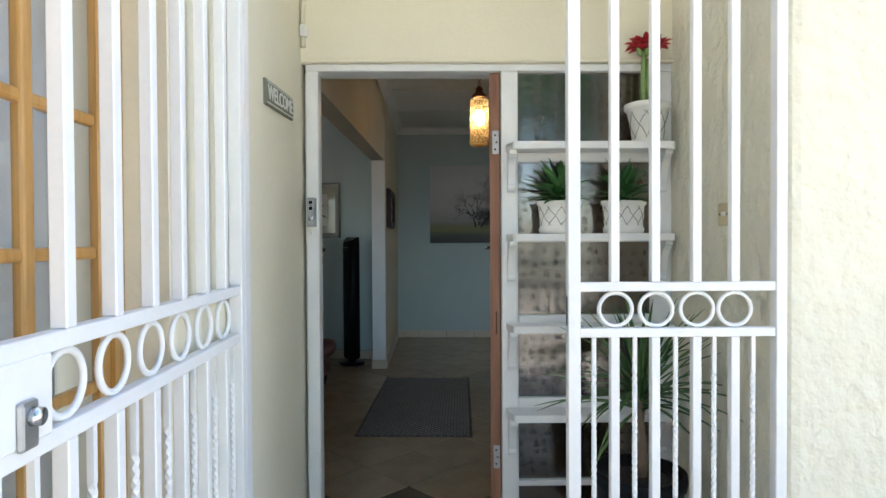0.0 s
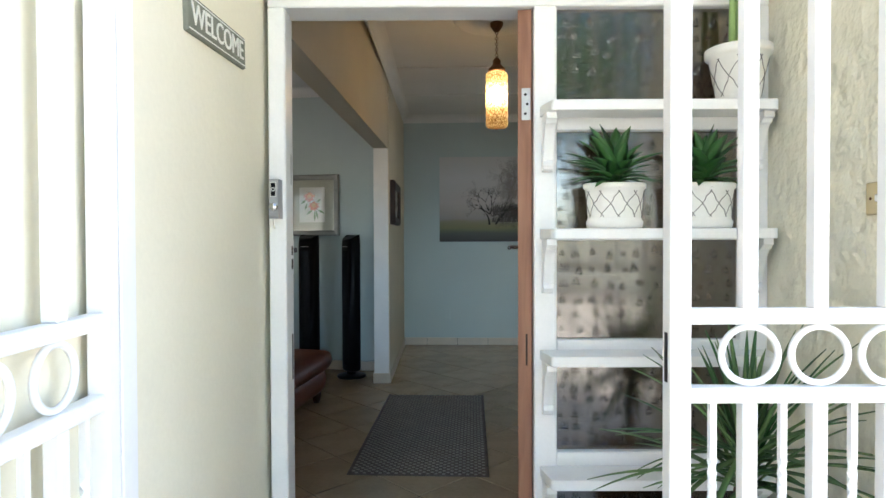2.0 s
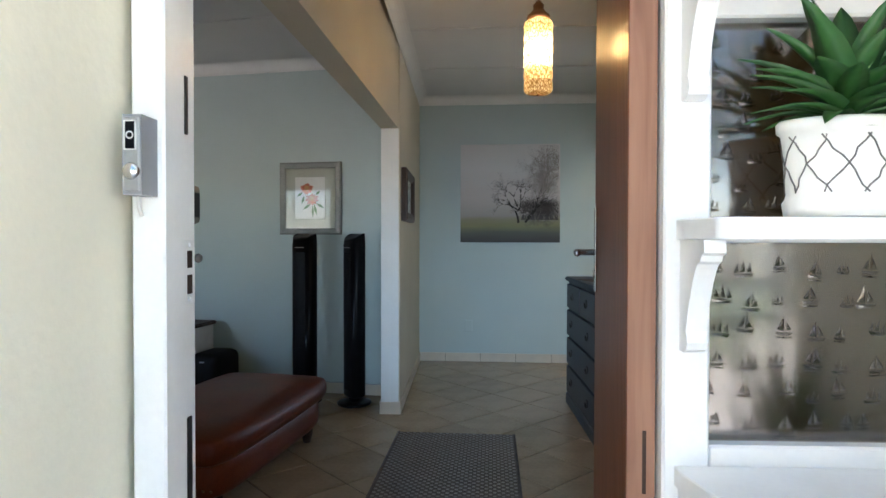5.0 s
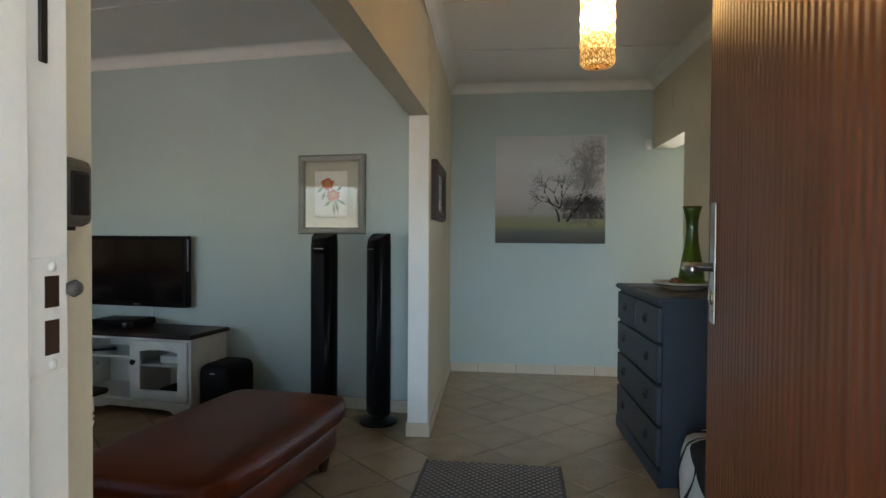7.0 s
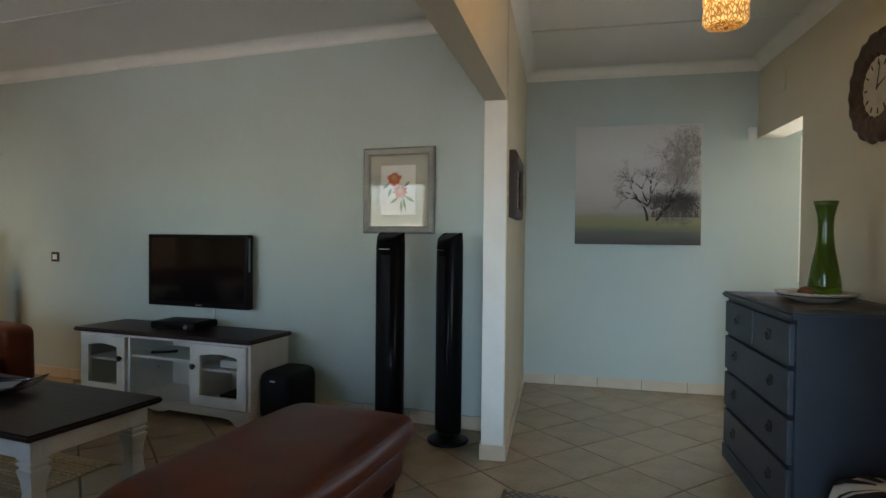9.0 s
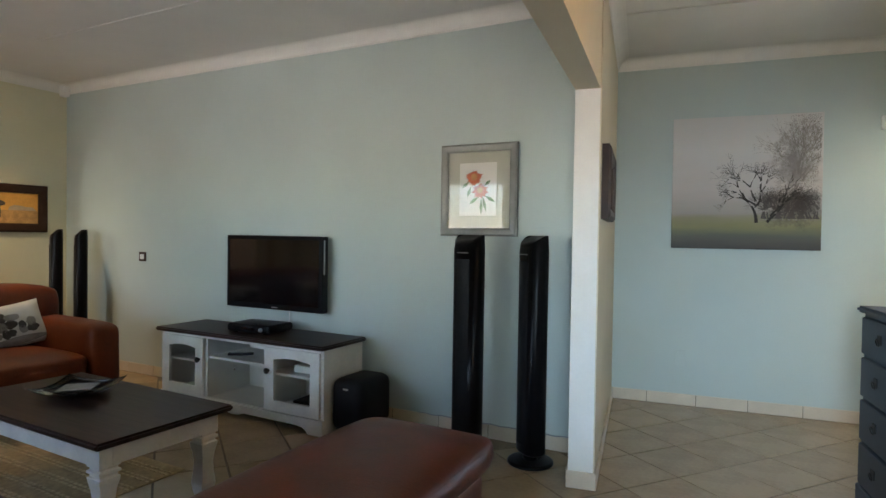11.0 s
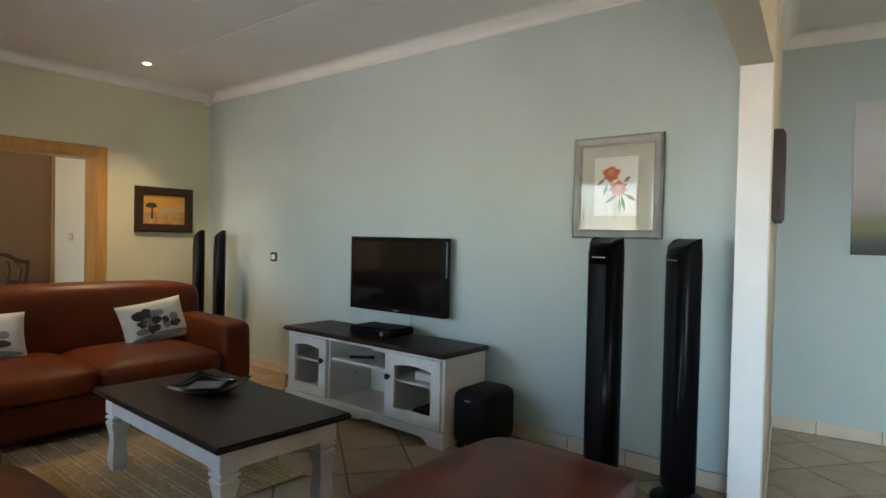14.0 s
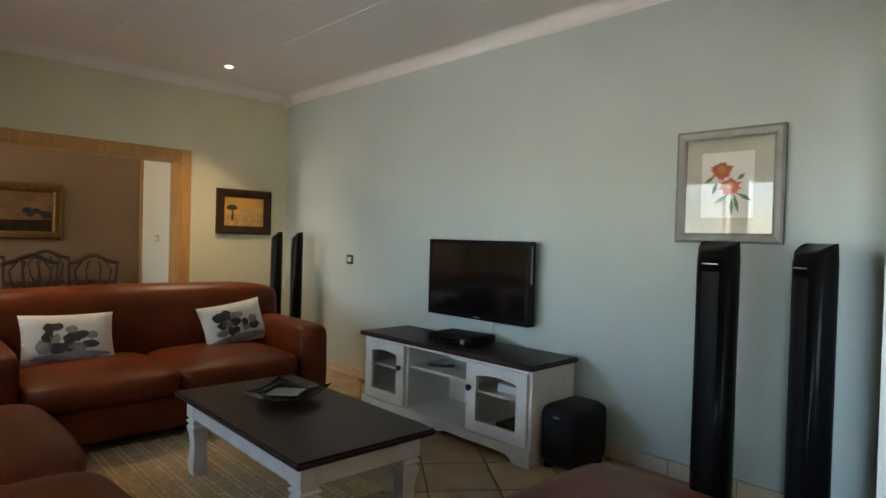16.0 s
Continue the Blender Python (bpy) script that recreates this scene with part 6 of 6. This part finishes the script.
part("dish", dish(0.165, 0.065, 0.006, 0.005), M["dark_glass"], bw, "wide clear smoked dish", True)
part("inner_dish", dish(0.12, 0.035, 0.020, 0.005), M["gloss_black"], bw, "small black dish", True)
part("leaflet", box(-0.08, -0.06, 0.043, 0.09, 0.05, 0.047, 0.001), M["blotch_grey"], bw, "grey folded leaflet", False, pose(0, 0, 0, 4, -3, 10))

# rug
RG = thing("rug", LIV @ pose(-1.68, -2.02, 0, 0, 0, -1), "beige woven jute rug with a basket pattern under the coffee table", "rug")
part("base", box(-0.80, -0.62, 0.0005, 0.66, 0.72, 0.008, 0.003), M["rug_dark"], RG)
bm = bmesh.new()
for i in range(36):
    for j in range(48):
        x, y = -0.78 + 1.42 * i / 35, -0.60 + 1.30 * j / 47
        if (j // 2) % 2 == 0:
            add_box(bm, x - 0.013, y - 0.007, 0.007, x + 0.013, y + 0.007, 0.0115)
tagged(part("weave", bm, M["rug"], RG, "paler raised cross weave"), kind="stuff")

# sofas
LS = "rust-brown leather sofa with padded arms"
SF = thing("sofa", LIV @ pose(0, 0, 0), LS + " before the dining opening", "sofa", "leather suite")
leather("base", soft_box(-3.42, -2.80, 0.05, -2.42, -0.80, 0.30, 0.04, 0.0, 5), SF)
leather("backrest", soft_box(-3.50, -2.82, 0.25, -3.13, -0.74, 0.875, 0.11, 0.02, 10, 3), SF)
leather("arm", soft_box(-3.34, -0.98, 0.04, -2.40, -0.735, 0.625, 0.055, 0.012, 8, 5), SF)
leather("arm", soft_box(-3.34, -2.85, 0.04, -2.40, -2.61, 0.625, 0.055, 0.012, 8, 6), SF)
for k, (y0, y1) in enumerate(((-1.80, -0.985), (-2.61, -1.805))):
    leather("seat_cushion", soft_box(-3.18, y0, 0.27, -2.36, y1, 0.445, 0.07, 0.035, 8, 7 + k), SF, "puffed leather seat cushion")
part("back_seam", tube([(-3.136, -1.80, 0.44), (-3.128, -1.80, 0.62), (-3.140, -1.80, 0.76), (-3.19, -1.80, 0.855), (-3.30, -1.80, 0.884)], 0.004, 6), M["leather"], SF, "stitched seam", True)
for leg in ((-3.36, -2.74, 0, -3.30, -2.68, 0.06), (-2.54, -2.74, 0, -2.48, -2.68, 0.06), (-3.36, -0.90, 0, -3.30, -0.84, 0.06), (-2.54, -0.90, 0, -2.48, -0.84, 0.06)):
    part("foot", box(*leg, 0.004), M["dark_frame"], SF)

SG = thing("sofa", LIV @ pose(0, 0, 0), LS + " along the window wall", "sofa", "leather suite")
leather("base", soft_box(-2.20, -3.46, 0.05, -0.10, -2.66, 0.30, 0.04, 0.0, 5), SG)
leather("backrest", soft_box(-2.20, -3.56, 0.25, -0.10, -3.28, 0.84, 0.09, 0.015, 8, 20), SG)
leather("arm", soft_box(-0.20, -3.50, 0.04, 0.05, -2.62, 0.60, 0.075, 0.015, 7, 21), SG)
for k, (x0, x1) in enumerate(((-2.18, -1.20), (-1.100, -0.21))):
    leather("seat_cushion", soft_box(x0, -3.32, 0.27, x1, -2.58, 0.445, 0.08, 0.035, 8, 22 + k), SG, "puffed leather seat cushion")
for leg in ((-2.14, -2.76, 0, -2.08, -2.70, 0.06), (-0.2, -2.76, 0, -0.14, -2.70, 0.06), (-2.14, -3.4, 0, -2.08, -3.34, 0.06), (-0.2, -3.4, 0, -0.14, -3.34, 0.06)):
    part("foot", box(*leg, 0.004), M["dark_frame"], SG)

OT = thing("ottoman", LIV @ pose(0.345, -1.64, 0), "long rust-brown leather ottoman with a rounded end and nailhead trim", "ottoman", "leather suite")
leather("base", soft_box(-0.33, -0.60, 0.07, 0.33, 0.60, 0.30, 0.09, 0.012, 8, 30), OT)
leather("cushion", soft_box(-0.36, -0.645, 0.24, 0.36, 0.645, 0.405, 0.085, 0.02, 10, 31), OT, "padded leather top")
for k in range(17):
    part("nailhead", lathe([(0.0, 0.004), (0.005, 0.003), (0.007, 0.0)], 8), M["brass"], OT, "", True, pose(-0.30 + 0.0375 * k, -0.606, 0.155, 90, 0, 0))
for sx in (-1, 1):
    for sy in (-1, 1):
        part("foot", lathe([(0.022, 0.0), (0.034, 0.05), (0.036, 0.09)], 16), M["dark_frame"], OT, "turned dark foot", True, pose(sx * 0.25, sy * 0.50, 0))

# cushions


def cushion(m, w, h, seed):
    c = thing("scatter_cushion", m, "off-white linen cushion printed with dark blotches leaning on the sofa", "cushion", "scatter cushions")
    bm = bmesh.new()
    n = 16
    for side in (-1, 1):
        g = []
        for i in range(n + 1):
            row = []
            for j in range(n + 1):
                u, v = 2 * i / n - 1, 2 * j / n - 1
                pinch = 1 - 0.05 * (1 - abs(u)) * v * v - 0.0
                p = max(0.0, (1 - u ** 4) * (1 - v ** 4)) ** 0.6
                row.append(bm.verts.new((u * w / 2 * (1 - 0.06 * (1 - v * v)), side * 0.065 * p + 0.003 * noise.noise(Vector((u * 4 + seed, v * 4, side))), v * h / 2 * (1 - 0.06 * (1 - u * u)))))
            g.append(row)
        for i in range(n):
            for j in range(n):
                q = (g[i][j], g[i + 1][j], g[i + 1][j + 1], g[i][j + 1])
                bm.faces.new(q if side < 0 else q[::-1])
    bmesh.ops.remove_doubles(bm, verts=bm.verts[:], dist=0.0005)
    part("cover", bm, M["cushion"], c, "", True)

    def patch(cx, cz, rx, rz, material, k):
        bm = bmesh.new()
        ctr, ring = None, []
        rows = []
        for r in (0.001, 0.35, 0.7, 1.0):
            row = []
            for t in range(18):
                a = 2 * math.pi * t / 18
                wob = 1 + 0.30 * noise.noise(Vector((math.cos(a) * 1.7 + k, math.sin(a) * 1.7, seed)))
                x, z = cx + rx * r * wob * math.cos(a), cz + rz * r * wob * math.sin(a)
                u, v = min(0.97, abs(x / (w / 2))), min(0.97, abs(z / (h / 2)))
                p = ((1 - u ** 4) * (1 - v ** 4)) ** 0.6
                row.append(bm.verts.new((x, -0.065 * p - 0.0045, z)))
            rows.append(row)
        for a, b in zip(rows, rows[1:]):
            for t in range(18):
                j = (t + 1) % 18
                bm.faces.new((a[t], a[j], b[j], b[t]))
        bmesh.ops.recalc_face_normals(bm, faces=bm.faces[:])
        part("print_patch", bm, material, c, "", True)
    patch(0.0, -0.120, 0.20, 0.026, M["blotch_grey"], 7)
    rnd = random.Random(seed * 7)
    for k in range(13):
        cx, cz = -0.125 + 0.060 * (k % 5) + rnd.uniform(-0.02, 0.02), -0.060 + 0.058 * (k // 5) + rnd.uniform(-0.014, 0.014)
        patch(cx, cz, rnd.uniform(0.026, 0.056), rnd.uniform(0.022, 0.044), M["blotch"] if k % 3 else M["blotch_grey"], k)
    return c


cushion(LIV @ pose(-2.98, -1.21, 0.600, -22, 0, 90) @ pose(0, 0, 0, 0, -8, 0), 0.50, 0.33, 1)
cushion(LIV @ pose(-2.96, -2.29, 0.590, -22, 0, 90) @ pose(0, 0, 0, 0, 1, 0), 0.52, 0.33, 2)

# ---- dining room through the opening ----
DT = thing("dining_table", LIV @ pose(-5.50, -2.15, 0), "dark wooden dining table set with glass", "dining table")
part("tabletop", box(-0.40, -1.0, 0.705, 0.40, 0.85, 0.735, 0.006, 2), M["dark_wood"], DT)
for sx in (-0.33, 0.33):
    for sy in (-0.9, 0.75):
        part("leg", lathe([(0.022, 0.0), (0.030, 0.10), (0.026, 0.4), (0.036, 0.60), (0.036, 0.705)], 16), M["dark_wood"], DT, "", True, pose(sx, sy, 0))


def dining_chair(m):
    c = thing("dining_chair", m, "dark wooden dining chair with an open camel-topped back", "chair", "chairs round the dining table")
    part("seat", box(-0.22, -0.21, 0.43, 0.22, 0.21, 0.475, 0.012, 2), M["chair_wood"], c)
    for sx in (-1, 1):
        part("leg", box(sx * 0.19 - 0.018, -0.20, 0, sx * 0.19 + 0.018, -0.164, 0.43, 0.003), M["chair_wood"], c)
        part("leg", box(sx * 0.19 - 0.018, 0.164, 0, sx * 0.19 + 0.018, 0.20, 0.43, 0.003), M["chair_wood"], c)
        part("back_post", tube([(sx * 0.17, 0.185, 0.44), (sx * 0.185, 0.195, 0.65), (sx * 0.20, 0.215, 0.85), (sx * 0.205, 0.225, 0.965)], 0.015, 8), M["chair_wood"], c, "", True)
    crest = []
    for k in range(17):
        u = -1 + 2 * k / 16
        crest.append((0.215 * u, 0.226, 0.962 + 0.078 * math.exp(-(u / 0.52) ** 2) + 0.006 * abs(u)))
    part("crest_rail", tube(crest, 0.019, 8), M["chair_wood"], c, "arched crest rail", True)
    for sx, top, bend in ((-1, 0.13, 0.05), (-1, 0.055, 0.015), (1, 0.055, 0.015), (1, 0.13, 0.05)):
        pts = [(sx * 0.045, 0.190, 0.49), (sx * (0.03 + bend * 0.3), 0.198, 0.62), (sx * (top * 0.65 + bend), 0.210, 0.80), (sx * (top + bend * 0.5), 0.220, 0.90), (sx * top * 0.75, 0.225, 0.985)]
        part("splat", tube(pts, 0.011, 6), M["chair_wood"], c, "", True)
    return c


ch = dining_chair(LIV @ pose(-5.13, -1.70, 0, 0, 0, -86))
copy_thing(ch, LIV @ pose(-5.13, -2.16, 0, 0, 0, -93))
copy_thing(ch, LIV @ pose(-5.80, -1.86, 0, 0, 0, 90))
copy_thing(ch, LIV @ pose(-5.80, -2.42, 0, 0, 0, 90))
for k, y in enumerate((-2.28, -2.14, -1.88)):
    g = thing("wine_glass", LIV @ pose(-5.45 - 0.05 * k, y, 0.7355), "clear stemmed glass on the dining table", "glass", "glasses on the dining table")
    part("bowl", lathe([(0.030, 0.0), (0.004, 0.006), (0.004, 0.07), (0.028, 0.10), (0.034, 0.14), (0.028, 0.175)], 20), M["pane"], g, "", True)
GP, inner = framed(LIV @ pose(-6.199, -2.24, 1.45, 0, 0, 90), 1.10, 0.585, 0.085, 0.050, M["gold"], "ornate gold framed landscape painting on the brown wall")
part("painting", boxes((-0.47, -0.016, -0.215, 0.47, -0.001, 0.215)), mat("painted_amber_landscape", (0.22, 0.115, 0.045), 0.8, var=0.5, scale=5), GP, "amber toned landscape painting")
rnd = random.Random(14)
for k in range(7):
    x, z, r = 0.32 + rnd.uniform(-0.10, 0.10), -0.02 + rnd.uniform(-0.07, 0.07), rnd.uniform(0.03, 0.06)
    part("painted_foliage", slab([(x + r * math.cos(a) * rnd.uniform(0.7, 1.2), z + r * 0.7 * math.sin(a)) for a in [2 * math.pi * i / 11 for i in range(11)]], -0.0008 - 0.0001 * k, "xz", at=(0, -0.0163, 0)), M["blotch"], GP)
part("painted_shore", slab([(-0.46, -0.10), (-0.2, -0.085), (0.1, -0.095), (0.46, -0.08), (0.46, -0.21), (-0.46, -0.21)], -0.0006, "xz", at=(0, -0.0163, 0)), M["dark_frame"], GP)
dsw = thing("light_switch", LIV @ pose(-5.65, -0.881, 1.20), "double cream light switch on the dining room side wall", "light switch")
part("plate", box(-0.06, -0.008, -0.04, 0.06, 0, 0.04, 0.002), M["almond"], dsw)
part("rocker", boxes((-0.035, -0.012, -0.02, -0.005, -0.0075, 0.02), (0.005, -0.012, -0.02, 0.035, -0.0075, 0.02)), M["white_plastic"], dsw)
part_edge = solid("corner_trim", box(-6.199, -0.905, 0, -6.15, -0.8805, 2.25, 0.003), M["oak"], "honey oak corner trim in the dining room", "trim", "structure", LIV)

# ---- skirting tiles ----


def skirting(m, length, first=0.0, tile=0.362):
    s = thing("skirting", m, "cream ceramic skirting tiles along the wall", "skirting", kind="structure")
    part("bedding", boxes((0, -0.007, 0, length, -0.0005, 0.086)), M["grout"], s)
    x = -first
    while x < length:
        a, b = max(0.0, x + 0.002), min(length, x + tile - 0.002)
        if b - a > 0.02:
            part("tile", box(a, -0.011, 0.002, b, -0.001, 0.090, 0.002), M["skirting_tile"], s)
        x += tile


skirting(BACK @ pose(-0.887, -0.001, 0), 1.85, 0.09)
skirting(LIV @ pose(-4.389, -0.001, 0), 5.22, 0.1)
skirting(LIV @ pose(-4.389, -1.01, 0, 0, 0, 90), 1.0, 0.1)
skirting(pose(-0.385, 5.775, 0, 0, 0, 90), 1.90, 0.0)
skirting(pose(-0.529, 5.784, 0), 0.155, 0.0)
skirting(pose(-0.519, 6.20, 0, 0, 0, -90), 0.42, 0.1)
skirting(pose(1.469, 6.70, 0, 0, 0, -90), 3.9, 0.1)

# ---- floor tiles, laid on the diagonal ----
U, V = Vector((0.268, 0.255)), Vector((0.255, -0.268))
half = 0.1800
tm = bmesh.new()
lo = [tm.verts.new((x, y, -0.008)) for x, y in ((-half, -half), (half, -half), (half, half), (-half, half))]
mid = [tm.verts.new((x, y, -0.002)) for x, y in ((-half, -half), (half, -half), (half, half), (-half, half))]
hi = [tm.verts.new((x, y, 0.0)) for x, y in ((-half + 0.002, -half + 0.002), (half - 0.002, -half + 0.002), (half - 0.002, half - 0.002), (-half + 0.002, half - 0.002))]
for a, b in ((lo, mid), (mid, hi)):
    for k in range(4):
        j = (k + 1) % 4
        tm.faces.new((a[k], a[j], b[j], b[k]))
tm.faces.new(hi)
TILE = mesh_of("tile", tm, M["tile"])
ang = math.degrees(math.atan2(U.y, U.x))
LI = LIV.inverted()
rest = bmesh.new()
for i in range(-30, 30):
    for j in range(-30, 30):
        c = Vector((0.319, 6.904)) + U * (i + 0.5) + V * (j + 0.5)
        q = LI @ Vector((c.x, c.y, 0))
        hall = -0.7 < c.x < 1.75 and 2.75 < c.y < 7.85
        living = -4.6 < q.x < 1.2 and -3.7 < q.y < 0.1 and c.x <= -0.7 and c.y > 2.7
        if hall or (living and q.x > -3.4):
            t = new("tile", TILE)
            t.parent = FLOOR
            t.matrix_local = pose(c.x, c.y, 0, random.uniform(-0.08, 0.08), random.uniform(-0.08, 0.08), ang)
        elif living or (-6.3 < q.x <= -4.6 and -5.0 < q.y < -0.8):
            m = pose(c.x, c.y, 0, 0, 0, ang)
            vs4 = [rest.verts.new(m @ Vector((x, y, 0))) for x, y in ((-half, -half), (half, -half), (half, half), (-half, half))]
            rest.faces.new(vs4)
tagged(part("far_tiles", rest, M["tile"], FLOOR, "beige tiles in the far corner and dining room"), kind="stuff")
